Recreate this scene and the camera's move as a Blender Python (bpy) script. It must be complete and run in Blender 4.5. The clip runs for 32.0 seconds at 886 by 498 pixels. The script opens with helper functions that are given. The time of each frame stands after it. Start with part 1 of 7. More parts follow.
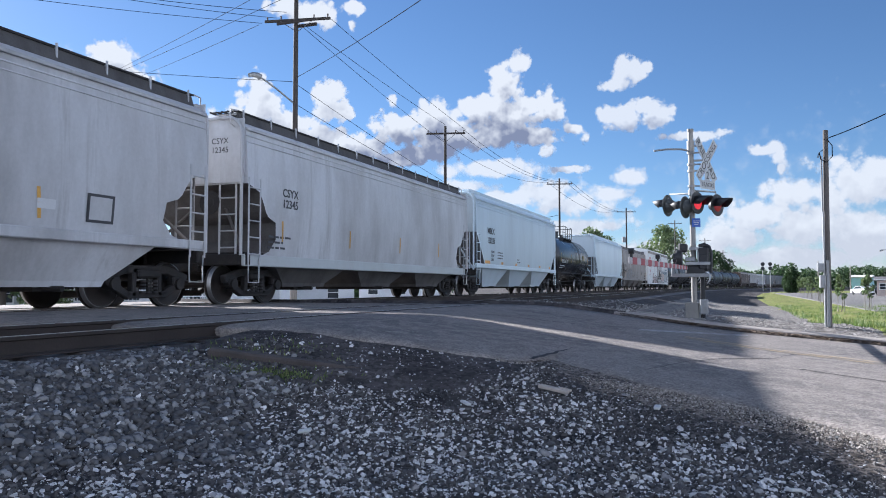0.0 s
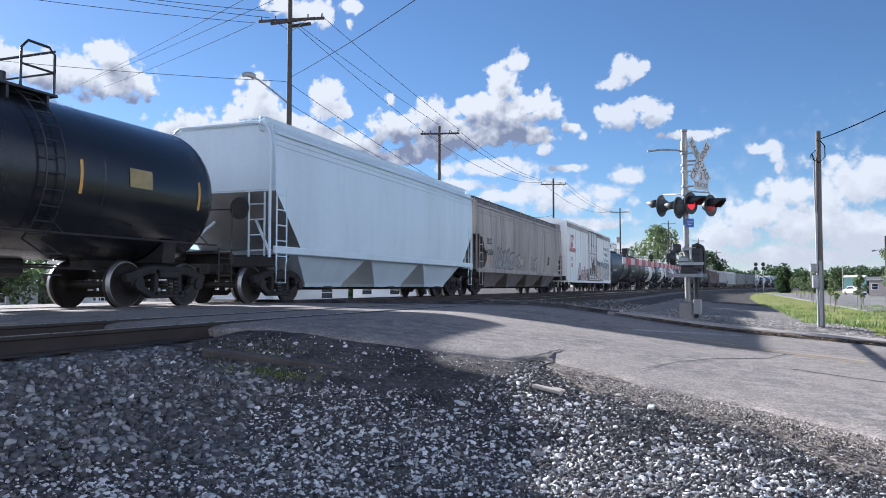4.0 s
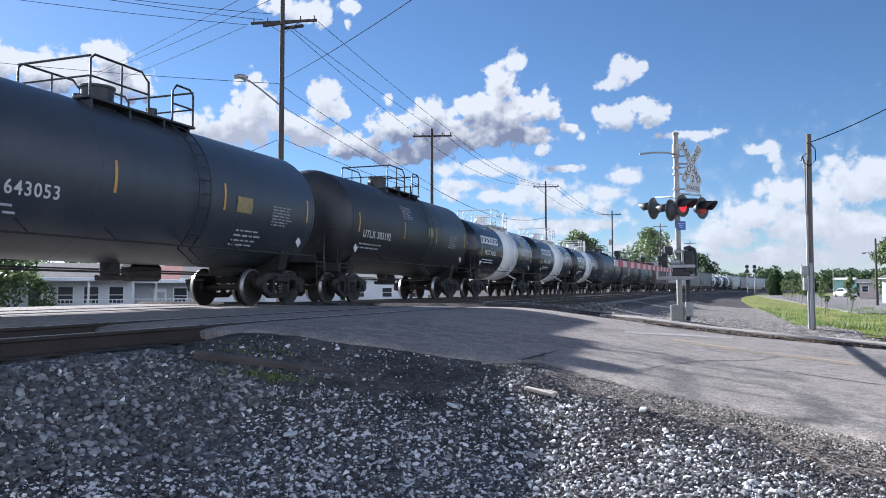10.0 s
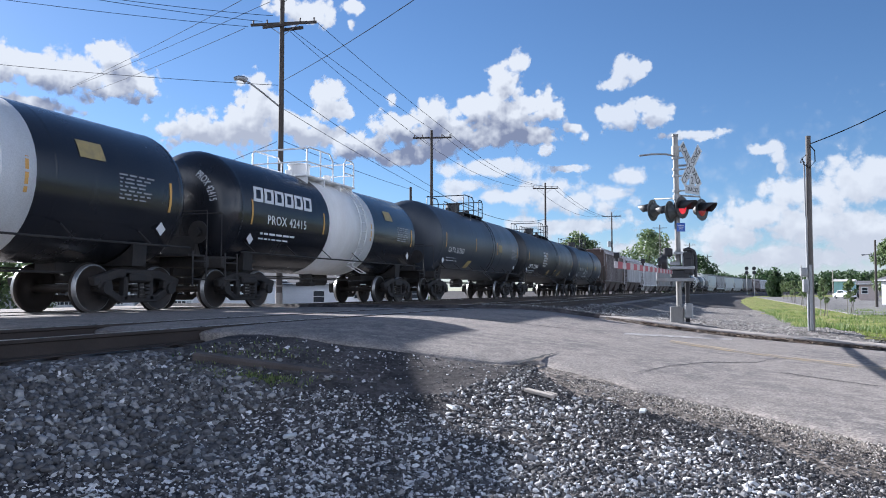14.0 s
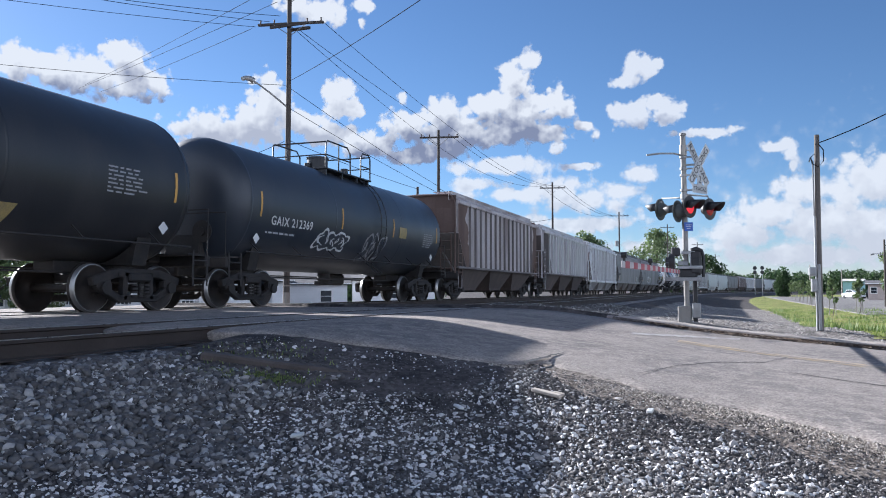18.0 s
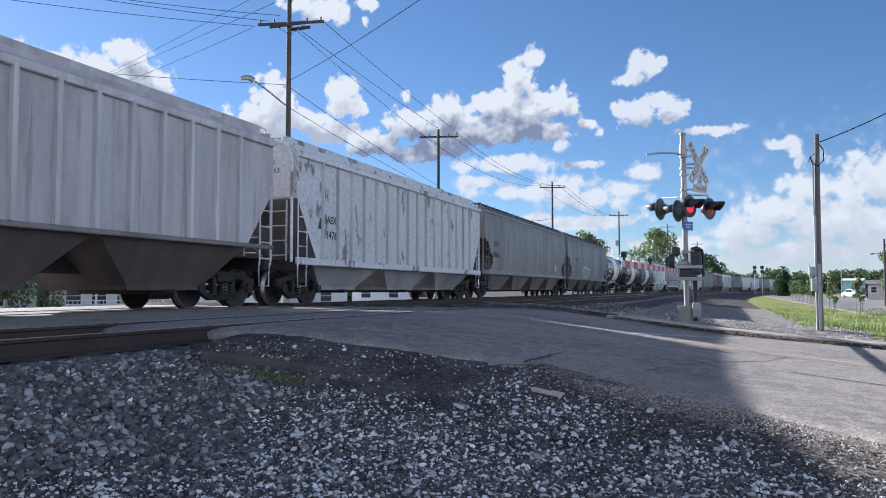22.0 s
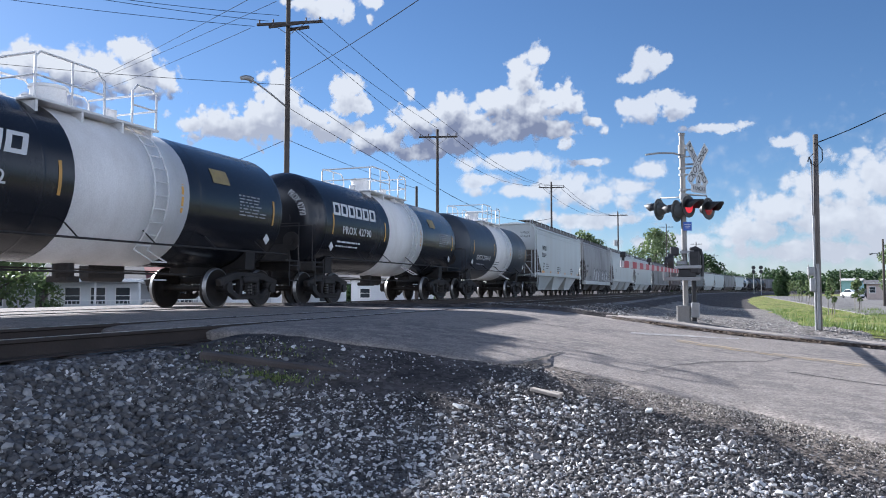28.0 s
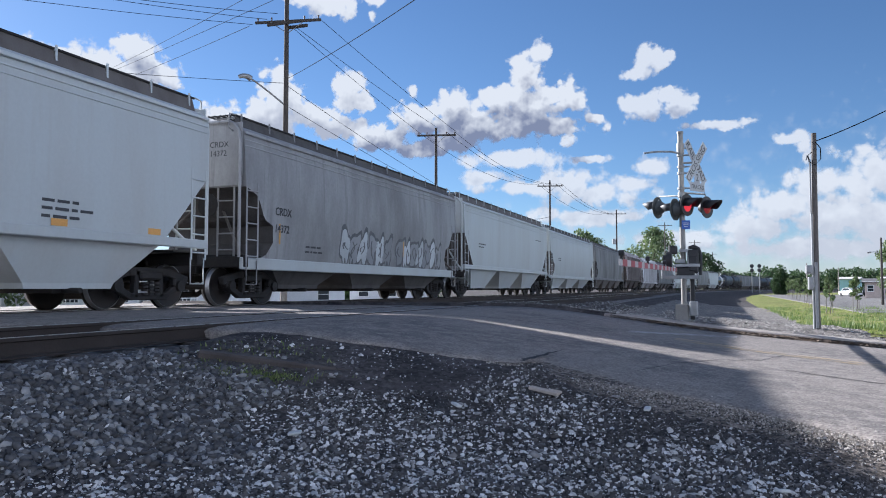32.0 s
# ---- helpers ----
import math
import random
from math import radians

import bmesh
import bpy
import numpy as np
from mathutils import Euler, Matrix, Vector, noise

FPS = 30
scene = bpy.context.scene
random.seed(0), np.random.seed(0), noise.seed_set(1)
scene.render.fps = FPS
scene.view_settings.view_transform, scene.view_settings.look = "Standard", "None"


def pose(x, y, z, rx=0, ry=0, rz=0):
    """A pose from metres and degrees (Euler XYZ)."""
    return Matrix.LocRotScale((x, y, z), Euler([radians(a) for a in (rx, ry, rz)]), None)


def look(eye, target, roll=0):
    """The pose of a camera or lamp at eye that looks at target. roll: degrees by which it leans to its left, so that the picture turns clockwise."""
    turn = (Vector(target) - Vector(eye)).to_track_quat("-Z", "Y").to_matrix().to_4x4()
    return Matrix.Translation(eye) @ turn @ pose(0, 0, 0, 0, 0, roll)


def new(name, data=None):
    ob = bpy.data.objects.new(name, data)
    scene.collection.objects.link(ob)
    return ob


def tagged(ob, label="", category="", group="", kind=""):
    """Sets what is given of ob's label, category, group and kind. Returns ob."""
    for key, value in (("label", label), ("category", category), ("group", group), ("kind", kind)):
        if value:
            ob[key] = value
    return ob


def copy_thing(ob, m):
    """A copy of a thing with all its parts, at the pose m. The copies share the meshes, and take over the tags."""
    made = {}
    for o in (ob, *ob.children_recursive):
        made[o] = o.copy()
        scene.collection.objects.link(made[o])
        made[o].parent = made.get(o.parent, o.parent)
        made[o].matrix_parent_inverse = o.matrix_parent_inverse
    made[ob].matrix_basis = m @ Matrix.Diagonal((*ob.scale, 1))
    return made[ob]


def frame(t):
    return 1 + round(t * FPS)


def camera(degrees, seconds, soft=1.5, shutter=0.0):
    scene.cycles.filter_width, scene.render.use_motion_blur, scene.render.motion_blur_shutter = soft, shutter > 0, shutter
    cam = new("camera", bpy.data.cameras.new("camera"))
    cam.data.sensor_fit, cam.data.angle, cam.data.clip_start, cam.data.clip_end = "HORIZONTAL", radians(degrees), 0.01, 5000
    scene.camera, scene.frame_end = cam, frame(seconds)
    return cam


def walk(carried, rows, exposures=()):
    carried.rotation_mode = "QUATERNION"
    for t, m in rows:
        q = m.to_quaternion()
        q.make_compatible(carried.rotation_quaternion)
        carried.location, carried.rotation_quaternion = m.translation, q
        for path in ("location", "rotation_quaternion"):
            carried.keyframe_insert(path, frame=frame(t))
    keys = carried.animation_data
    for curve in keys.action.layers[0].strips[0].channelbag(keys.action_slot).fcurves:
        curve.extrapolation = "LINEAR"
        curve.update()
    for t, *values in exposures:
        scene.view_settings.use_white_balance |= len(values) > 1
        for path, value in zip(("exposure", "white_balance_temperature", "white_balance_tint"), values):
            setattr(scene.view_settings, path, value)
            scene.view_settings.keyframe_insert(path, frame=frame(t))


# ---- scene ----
# metres; z = 0 on the rail heads, +y along the line, the camera stands beside the crossing
EYE = (0.0, 0.0, 0.41)
cam = camera(60.0, 32.0, 1.0)
VIEW = [(0, 20.841, 2.791), (0.5, 20.865, 2.797), (1, 20.882, 2.798), (1.5, 20.873, 2.794), (2, 20.882, 2.77), (2.5, 20.796, 2.767), (3, 20.673, 2.759), (3.5, 20.486, 2.777),
        (4.5, 20.374, 2.823), (5.5, 20.262, 2.868), (6.5, 20.192, 2.889), (7.5, 20.129, 2.915), (8.5, 20.014, 2.9), (9.5, 19.892, 2.945), (10.5, 19.784, 3.01), (11.5, 19.718, 3.049)]
VIEW += [(12, 19.718, 3.067), (12.5, 19.776, 3.09), (13, 19.799, 3.092), (14, 19.809, 3.101), (14.5, 19.794, 3.101), (15.5, 19.918, 3.094), (16.5, 20.041, 3.086), (17, 20.202, 3.082),
         (17.5, 20.297, 3.082), (18, 20.332, 3.075), (19, 20.322, 3.09), (20, 20.381, 3.096), (21, 20.394, 3.066), (22, 20.325, 3.038), (23, 20.252, 3.034), (24, 20.268, 3.079)]
VIEW += [(25, 20.313, 3.117), (25.5, 20.306, 3.101), (26.5, 20.289, 3.08), (27.5, 20.271, 3.059), (28.5, 20.229, 3.024), (29.5, 20.182, 3.005), (30.5, 20.165, 3.0), (31.5, 20.129, 2.946), (32, 20.146, 2.927)]
EXPOSURES = [(0, 1.57), (6, 1.57), (9, 1.66), (10.5, 1.55), (20, 1.53), (24, 1.52), (30, 1.46), (32, 1.47)]
walk(cam, [(t, pose(*EYE, 90 + tilt, 0, turn)) for t, turn, tilt in VIEW], exposures=[(t, stops, 5650, 11) for t, stops in EXPOSURES])

# ---- sun and sky ----
SUN_EL, SUN_AZ = radians(23.2), radians(69.0)      # azimuth counted from +y towards -x
to_sun = Vector((-math.sin(SUN_AZ) * math.cos(SUN_EL), math.cos(SUN_AZ) * math.cos(SUN_EL), math.sin(SUN_EL)))
world = bpy.data.worlds.new("sky")
scene.world = world
world.use_nodes = True
wn = world.node_tree.nodes
sky = wn.new("ShaderNodeTexSky")
sky.sky_type, sky.sun_disc = "NISHITA", False
sky.sun_elevation, sky.sun_rotation = SUN_EL, -SUN_AZ
sky.altitude = 600
sky.air_density, sky.dust_density, sky.ozone_density = 0.95, 0.25, 4.0
SKY = 0.0405
wn["Background"].inputs[1].default_value = SKY
wl = world.node_tree.links
# broken white cumulus outside the seen sky, added as fill light
wco, wmap, wnoise, wramp, wmix, wsep, wel, waz, wmul = (wn.new("ShaderNode" + k) for k in ("TexCoord", "Mapping", "TexNoise", "MapRange", "Mix", "SeparateXYZ", "MapRange", "MapRange", "Math"))
wmap.inputs["Scale"].default_value = (1, 1, 2.2)
wl.new(wco.outputs["Generated"], wmap.inputs[0])
wl.new(wmap.outputs[0], wnoise.inputs["Vector"])
wnoise.inputs["Scale"].default_value, wnoise.inputs["Detail"].default_value = 3.2, 8
wramp.inputs[1].default_value, wramp.inputs[2].default_value = 0.4, 0.56
wl.new(wnoise.outputs["Fac"], wramp.inputs[0])
wl.new(wco.outputs["Generated"], wsep.inputs[0])
wel.inputs[1].default_value, wel.inputs[2].default_value = 0.62, 0.45     # heaped up towards the horizon, open overhead
waz.inputs[1].default_value, waz.inputs[2].default_value = 0.5, 0.2      # the clouds of the seen part are built below
wl.new(wsep.outputs[2], wel.inputs[0])
wax = wn.new("ShaderNodeVectorMath")
wax.operation, wax.inputs[1].default_value = "DOT_PRODUCT", (-0.35, 0.94, 0)
wl.new(wco.outputs["Generated"], wax.inputs[0])
wl.new(wax.outputs["Value"], waz.inputs[0])
wmax = wn.new("ShaderNodeMath")
wmax.operation = "MULTIPLY"
wl.new(wel.outputs[0], wmax.inputs[0])
wl.new(waz.outputs[0], wmax.inputs[1])
wmul.operation = "MULTIPLY"
wl.new(wmax.outputs[0], wmul.inputs[0])
wl.new(wramp.outputs[0], wmul.inputs[1])
wmix.data_type = "RGBA"
# brightness of the added unseen cloud, set for the fill it gives
wmix.inputs[7].default_value = (19.0, 19.2, 20.0, 1)
wl.new(wmul.outputs[0], wmix.inputs[0])
wl.new(sky.outputs[0], wmix.inputs[6])
wl.new(wmix.outputs[2], wn["Background"].inputs[0])
sun = new("sun", bpy.data.lights.new("sun", "SUN"))
sun.data.energy, sun.data.angle, sun.data.color = 5.0, radians(0.53), (1.0, 0.93, 0.84)
sun.matrix_world = look(to_sun * 60, (0, 0, 0))
# ---- materials ----
def mat(name, color, rough=0.6, metal=0.0, dirt=None, amount=0.35, fine=40.0, coarse=1.5, bump=0.15, streak=1.0, emit=0.0, per_object=0.12, spec=0.5, grain=0.22, runs=0.0, sharp=(0.42, 0.72)):
    """A painted, dusty or stained surface: grain and stains at two scales, streak > 1 draws the stains out upright; runs: dirt washed down in narrow streaks."""
    m = bpy.data.materials.new(name)
    m.use_nodes = True
    t = m.node_tree
    n, l = t.nodes, t.links
    b = n["Principled BSDF"]
    b.inputs["Roughness"].default_value, b.inputs["Metallic"].default_value = rough, metal
    b.inputs["Specular IOR Level"].default_value = spec
    co = n.new("ShaderNodeTexCoord")
    info = n.new("ShaderNodeObjectInfo")
    off = n.new("ShaderNodeVectorMath")
    off.operation = "ADD"
    sc = n.new("ShaderNodeMath")
    sc.operation, sc.inputs[1].default_value = "MULTIPLY", 37.0
    l.new(info.outputs["Random"], sc.inputs[0])
    l.new(co.outputs["Object"], off.inputs[0])
    l.new(sc.outputs[0], off.inputs[1])
    mp = n.new("ShaderNodeMapping")
    mp.inputs["Scale"].default_value = (1, 1, 1 / streak)
    l.new(off.outputs[0], mp.inputs[0])
    big, small = n.new("ShaderNodeTexNoise"), n.new("ShaderNodeTexNoise")
    for node, s, d in ((big, coarse, 6), (small, fine, 3)):
        node.inputs["Scale"].default_value, node.inputs["Detail"].default_value = s, d
        node.inputs["Roughness"].default_value = 0.62
        l.new((mp if node is big else off).outputs[0], node.inputs["Vector"])
    dirt = dirt or tuple(c * 0.55 for c in color)
    ramp = n.new("ShaderNodeMapRange")
    ramp.inputs[1].default_value, ramp.inputs[2].default_value = sharp
    ramp.inputs[4].default_value = amount
    l.new(big.outputs["Fac"], ramp.inputs[0])
    mix = n.new("ShaderNodeMix")
    mix.data_type = "RGBA"
    mix.inputs[6].default_value, mix.inputs[7].default_value = (*color, 1), (*dirt, 1)
    l.new(ramp.outputs[0], mix.inputs[0])
    if runs:
        rm, rn, rr2, top = n.new("ShaderNodeMapping"), n.new("ShaderNodeTexNoise"), n.new("ShaderNodeMapRange"), n.new("ShaderNodeMath")
        rm.inputs["Scale"].default_value = (2.6, 2.6, 0.16)
        l.new(off.outputs[0], rm.inputs[0])
        l.new(rm.outputs[0], rn.inputs["Vector"])
        rn.inputs["Scale"].default_value, rn.inputs["Detail"].default_value, rn.inputs["Roughness"].default_value = 1.0, 5, 0.7
        rr2.inputs[1].default_value, rr2.inputs[2].default_value, rr2.inputs[4].default_value = 0.5, 0.68, runs
        l.new(rn.outputs["Fac"], rr2.inputs[0])
        top.operation = "MAXIMUM"
        l.new(ramp.outputs[0], top.inputs[0])
        l.new(rr2.outputs[0], top.inputs[1])
        l.new(top.outputs[0], mix.inputs[0])
    hue = n.new("ShaderNodeHueSaturation")
    val = n.new("ShaderNodeMapRange")
    val.inputs[3].default_value, val.inputs[4].default_value = 1 - grain * amount, 1 + grain * amount
    val.inputs[1].default_value, val.inputs[2].default_value = 0.3, 0.7
    l.new(small.outputs["Fac"], val.inputs[0])
    ob = n.new("ShaderNodeMapRange")
    ob.inputs[3].default_value, ob.inputs[4].default_value = 1 - per_object, 1 + per_object
    l.new(info.outputs["Random"], ob.inputs[0])
    mul = n.new("ShaderNodeMath")
    mul.operation = "MULTIPLY"
    l.new(val.outputs[0], mul.inputs[0])
    l.new(ob.outputs[0], mul.inputs[1])
    l.new(mul.outputs[0], hue.inputs["Value"])
    l.new(mix.outputs[2], hue.inputs["Color"])
    l.new(hue.outputs[0], b.inputs["Base Color"])
    rr = n.new("ShaderNodeMapRange")
    rr.inputs[3].default_value, rr.inputs[4].default_value = max(rough - 0.12, 0.03), min(rough + 0.15, 1)
    l.new(big.outputs["Fac"], rr.inputs[0])
    l.new(rr.outputs[0], b.inputs["Roughness"])
    if bump:
        bp = n.new("ShaderNodeBump")
        bp.inputs["Strength"].default_value, bp.inputs["Distance"].default_value = bump, 0.01
        l.new(small.outputs["Fac"], bp.inputs["Height"])
        l.new(bp.outputs[0], b.inputs["Normal"])
    if emit:
        b.inputs["Emission Color"].default_value, b.inputs["Emission Strength"].default_value = (*color, 1), emit
    return m


# ---- mesh building ----
class Shape:
    """Collects faces of one mesh."""

    def __init__(self):
        self.v, self.f, self.smooth = [], [], []

    def add(self, verts, faces, smooth=False):
        k = len(self.v)
        self.v += [tuple(p) for p in verts]
        self.f += [tuple(i + k for i in f) for f in faces]
        self.smooth += [smooth] * len(faces)
        return self

    def box(self, c, s, bevel=0.0, m=None):
        x, y, z = s[0] / 2, s[1] / 2, s[2] / 2
        b = min(bevel, x * 0.6, y * 0.6, z * 0.6)
        if b <= 0:
            vs = [(sx * x, sy * y, sz * z) for sx in (-1, 1) for sy in (-1, 1) for sz in (-1, 1)]
            fs = [(0, 1, 3, 2), (4, 6, 7, 5), (0, 4, 5, 1), (2, 3, 7, 6), (0, 2, 6, 4), (1, 5, 7, 3)]
        else:
            vs, at = [], {}
            for sx in (-1, 1):
                for sy in (-1, 1):
                    for sz in (-1, 1):
                        for ax in range(3):
                            p = [sx * (x - b), sy * (y - b), sz * (z - b)]
                            p[ax] = (sx * x, sy * y, sz * z)[ax]
                            at[sx, sy, sz, ax] = len(vs)
                            vs.append(tuple(p))
            fs = []
            for ax in range(3):
                o = [i for i in range(3) if i != ax]
                for sg in (-1, 1):
                    q = []
                    for a2, b2 in ((-1, -1), (1, -1), (1, 1), (-1, 1)):
                        k = [0, 0, 0]
                        k[ax], k[o[0]], k[o[1]] = sg, a2, b2
                        q.append(at[(*k, ax)])
                    if (sg > 0) == (ax == 1):
                        q.reverse()
                    fs.append(tuple(q))
                for s1 in (-1, 1):
                    for s2 in (-1, 1):
                        k1, k2 = [0, 0, 0], [0, 0, 0]
                        k1[o[0]] = k2[o[0]] = s1
                        k1[o[1]] = k2[o[1]] = s2
                        k1[ax], k2[ax] = -1, 1
                        q = (at[(*k1, o[0])], at[(*k2, o[0])], at[(*k2, o[1])], at[(*k1, o[1])])
                        fs.append(q if s1 * s2 * (1 if ax != 1 else -1) < 0 else q[::-1])
            for sx in (-1, 1):
                for sy in (-1, 1):
                    for sz in (-1, 1):
                        q = tuple(at[sx, sy, sz, a] for a in range(3))
                        fs.append(q if sx * sy * sz > 0 else q[::-1])
        if m is not None:
            vs = [m @ Vector(p) for p in vs]
        return self.add([(p[0] + c[0], p[1] + c[1], p[2] + c[2]) for p in vs], fs)

    def rings(self, rings, close=True, caps=True, smooth=True):
        n = len(rings[0])
        vs = [p for r in rings for p in r]
        fs = []
        for i in range(len(rings) - 1):
            for j in range(n if close else n - 1):
                k = (j + 1) % n
                fs.append((i * n + j, i * n + k, (i + 1) * n + k, (i + 1) * n + j))
        self.add(vs, fs, smooth)
        if caps and close:
            self.add(rings[0], [tuple(range(n))[::-1]])
            self.add(rings[-1], [tuple(range(n))])
        return self

    def tube(self, pts, r, n=6, taper=None, smooth=True):
        pts = [Vector(p) for p in pts]
        rings = []
        for i, p in enumerate(pts):
            d = (pts[min(i + 1, len(pts) - 1)] - pts[max(i - 1, 0)]).normalized()
            a = d.cross(Vector((0, 0, 1)) if abs(d.z) < 0.9 else Vector((1, 0, 0))).normalized()
            b = d.cross(a)
            q = r if taper is None else r + (taper - r) * i / (len(pts) - 1)
            rings.append([p + (a * math.cos(w) + b * math.sin(w)) * q for w in (2 * math.pi * k / n for k in range(n))])
        return self.rings(rings, smooth=smooth)

    def disc(self, c, axis, r, h, n=20, inner=None):
        a = Vector(axis).normalized() * h / 2
        c = Vector(c)
        return self.tube([c - a, c + a], r, n, inner)

    def prism(self, prof, y0, y1, smooth=False):
        """prof: (x, z) points, drawn along y."""
        return self.rings([[(x, y0, z) for x, z in prof], [(x, y1, z) for x, z in prof]], smooth=smooth)

    def mesh(self, name):
        me = bpy.data.meshes.new(name)
        me.from_pydata([tuple(p) for p in self.v], [], self.f)
        me.polygons.foreach_set("use_smooth", self.smooth)
        me.update()
        return me


def part(name, shape, material, parent=None, label=""):
    me = shape.mesh(name) if isinstance(shape, Shape) else shape
    if material is not None and not me.materials:
        me.materials.append(material)
    ob = new(name, me)
    if parent is not None:
        ob.parent = parent
    if label:
        ob["label"] = label
    return ob


def thing(name, m, label, category, group="", kind=""):
    ob = new(name)
    ob.empty_display_size = 0.2
    ob.matrix_basis = m
    return tagged(ob, label, category, group, kind)


def writing(name, words, size, material, parent, m, depth=0.004, spacing=1.0, label=""):
    """Words in the built-in font, as a mesh, on the plane of m; middle left at its origin."""
    cu = bpy.data.curves.new(name, "FONT")
    cu.body, cu.size, cu.extrude, cu.space_character = words, size, depth, spacing
    cu.align_y = "CENTER"
    tmp = new("tmp", cu)
    me = bpy.data.meshes.new_from_object(tmp.evaluated_get(bpy.context.evaluated_depsgraph_get()))
    bpy.data.objects.remove(tmp)
    bpy.data.curves.remove(cu)
    ob = part(name, me, material, parent, label)
    ob.matrix_basis = m
    return ob


def bend_of(y):
    """How far the line has swung to the right at y."""
    return max(y - 70.0, 0.0) ** 2 / 2200.0


def on_line(d):
    """Place and heading on the line, d metres along it."""
    y = d - (0 if d < 70 else (d - 70) ** 3 / 6 / 1100 ** 2)
    return bend_of(y), y, -math.degrees(max(y - 70.0, 0.0) / 1100.0)


FAR, NEAR = -11.9, -6.3                        # centre lines of the two tracks


def smooth(a, b, x):
    t = min(max((x - a) / (b - a), 0), 1)
    return t * t * (3 - 2 * t)


def eased(x, a, w):
    """Nought before a, then x - a, rounded over w either way."""
    return 0.0 if x < a - w else x - a if x > a + w else (x - a + w) ** 2 / (4 * w)


def road_z(x):
    if x < -13.5:
        return -0.012 - 1.5 * smooth(-15.0, -32.0, x)
    return max(-0.012 - 0.126 * eased(x, -4.1, 0.8) + 0.048 * eased(x, 0.0, 0.8), -0.98)


def mixed(x, table):
    for (a, za), (b, zb) in zip(table, table[1:]):
        if x <= b:
            return za + (zb - za) * smooth(a, b, x)
    return table[-1][1]


def ground_z(x, y):
    u = x - bend_of(y)
    front = mixed(u, [(-15.5, -0.3), (-14.5, -0.34), (-5.0, -0.34), (-4.7, -0.3), (-3.1, -0.72), (-1, -0.78), (3, -0.93), (9, -1.0)])
    rear = mixed(u, [(-15.5, -0.3), (-14.5, -0.34), (-5.0, -0.34), (-4.6, -0.26), (-0.9, -0.33), (2.2, -0.52), (5.5, -0.82), (10, -1.0)])
    rear += (mixed(u, [(-15.5, -0.3), (-14.5, -0.34), (-5.0, -0.34), (-4.6, -0.26), (-2.4, -0.6), (-0.5, -0.86), (2.2, -1.02), (5.5, -1.06), (10, -1.0)]) - rear) * smooth(20, 31, y)
    road = road_z(x) - 0.06
    if y < 12:
        k = smooth(7.35, 4.6, y) if y < 7.35 else 0
        z = road + (front - road) * k
        if u < -5 and y < 7.4:
            z = min(z, -0.3)
    else:
        z = road + 0.13 + (rear - road - 0.13) * smooth(18.0, 19.6, y) if y > 17.5 else road - 0.1
    if u < -15.5:
        z = -0.3 - 1.35 * smooth(-15.5, -26.0, u)
    return z + 0.012 * noise.noise(Vector((x * 1.3, y * 1.3, 0))) * smooth(-13, -4.5, u)
def noisy_ground(name, layers, rough=0.95, bump=0.6, speck=None, spread=0.33):
    """Ground made of two or more colours mixed by noise. layers: colour, scale."""
    m = bpy.data.materials.new(name)
    m.use_nodes = True
    n, l = m.node_tree.nodes, m.node_tree.links
    b = n["Principled BSDF"]
    b.inputs["Roughness"].default_value = rough
    b.inputs["Specular IOR Level"].default_value = 0.1
    co = n.new("ShaderNodeTexCoord")
    last = None
    for i, (c, s) in enumerate(layers):
        if last is None:
            rgb = n.new("ShaderNodeRGB")
            rgb.outputs[0].default_value = (*c, 1)
            last = rgb.outputs[0]
            continue
        t = n.new("ShaderNodeTexNoise")
        t.inputs["Scale"].default_value, t.inputs["Detail"].default_value, t.inputs["Roughness"].default_value = s, 7, 0.68
        l.new(co.outputs["Object"], t.inputs["Vector"])
        r = n.new("ShaderNodeMapRange")
        r.inputs[1].default_value, r.inputs[2].default_value = 0.45, 0.6
        l.new(t.outputs["Fac"], r.inputs[0])
        mx = n.new("ShaderNodeMix")
        mx.data_type = "RGBA"
        mx.inputs[7].default_value = (*c, 1)
        l.new(r.outputs[0], mx.inputs[0])
        l.new(last, mx.inputs[6])
        last = mx.outputs[2]
    v = n.new("ShaderNodeTexVoronoi")
    v.inputs["Scale"].default_value = speck or 28.0
    l.new(co.outputs["Object"], v.inputs["Vector"])
    hs = n.new("ShaderNodeHueSaturation")
    vr = n.new("ShaderNodeMapRange")
    vr.inputs[3].default_value, vr.inputs[4].default_value = 1 - spread, 1 + spread
    sp = n.new("ShaderNodeSeparateColor")
    l.new(v.outputs["Color"], sp.inputs[0])
    l.new(sp.outputs[0], vr.inputs[0])
    l.new(vr.outputs[0], hs.inputs["Value"])
    l.new(last, hs.inputs["Color"])
    l.new(hs.outputs[0], b.inputs["Base Color"])
    bp = n.new("ShaderNodeBump")
    bp.inputs["Strength"].default_value, bp.inputs["Distance"].default_value = bump, 0.03
    gr = n.new("ShaderNodeTexNoise")
    gr.inputs["Scale"].default_value, gr.inputs["Detail"].default_value, gr.inputs["Roughness"].default_value = (speck or 28.0) * 1.3, 6, 0.75
    l.new(co.outputs["Object"], gr.inputs["Vector"])
    l.new(gr.outputs["Fac"], bp.inputs["Height"])
    l.new(bp.outputs[0], b.inputs["Normal"])
    return m


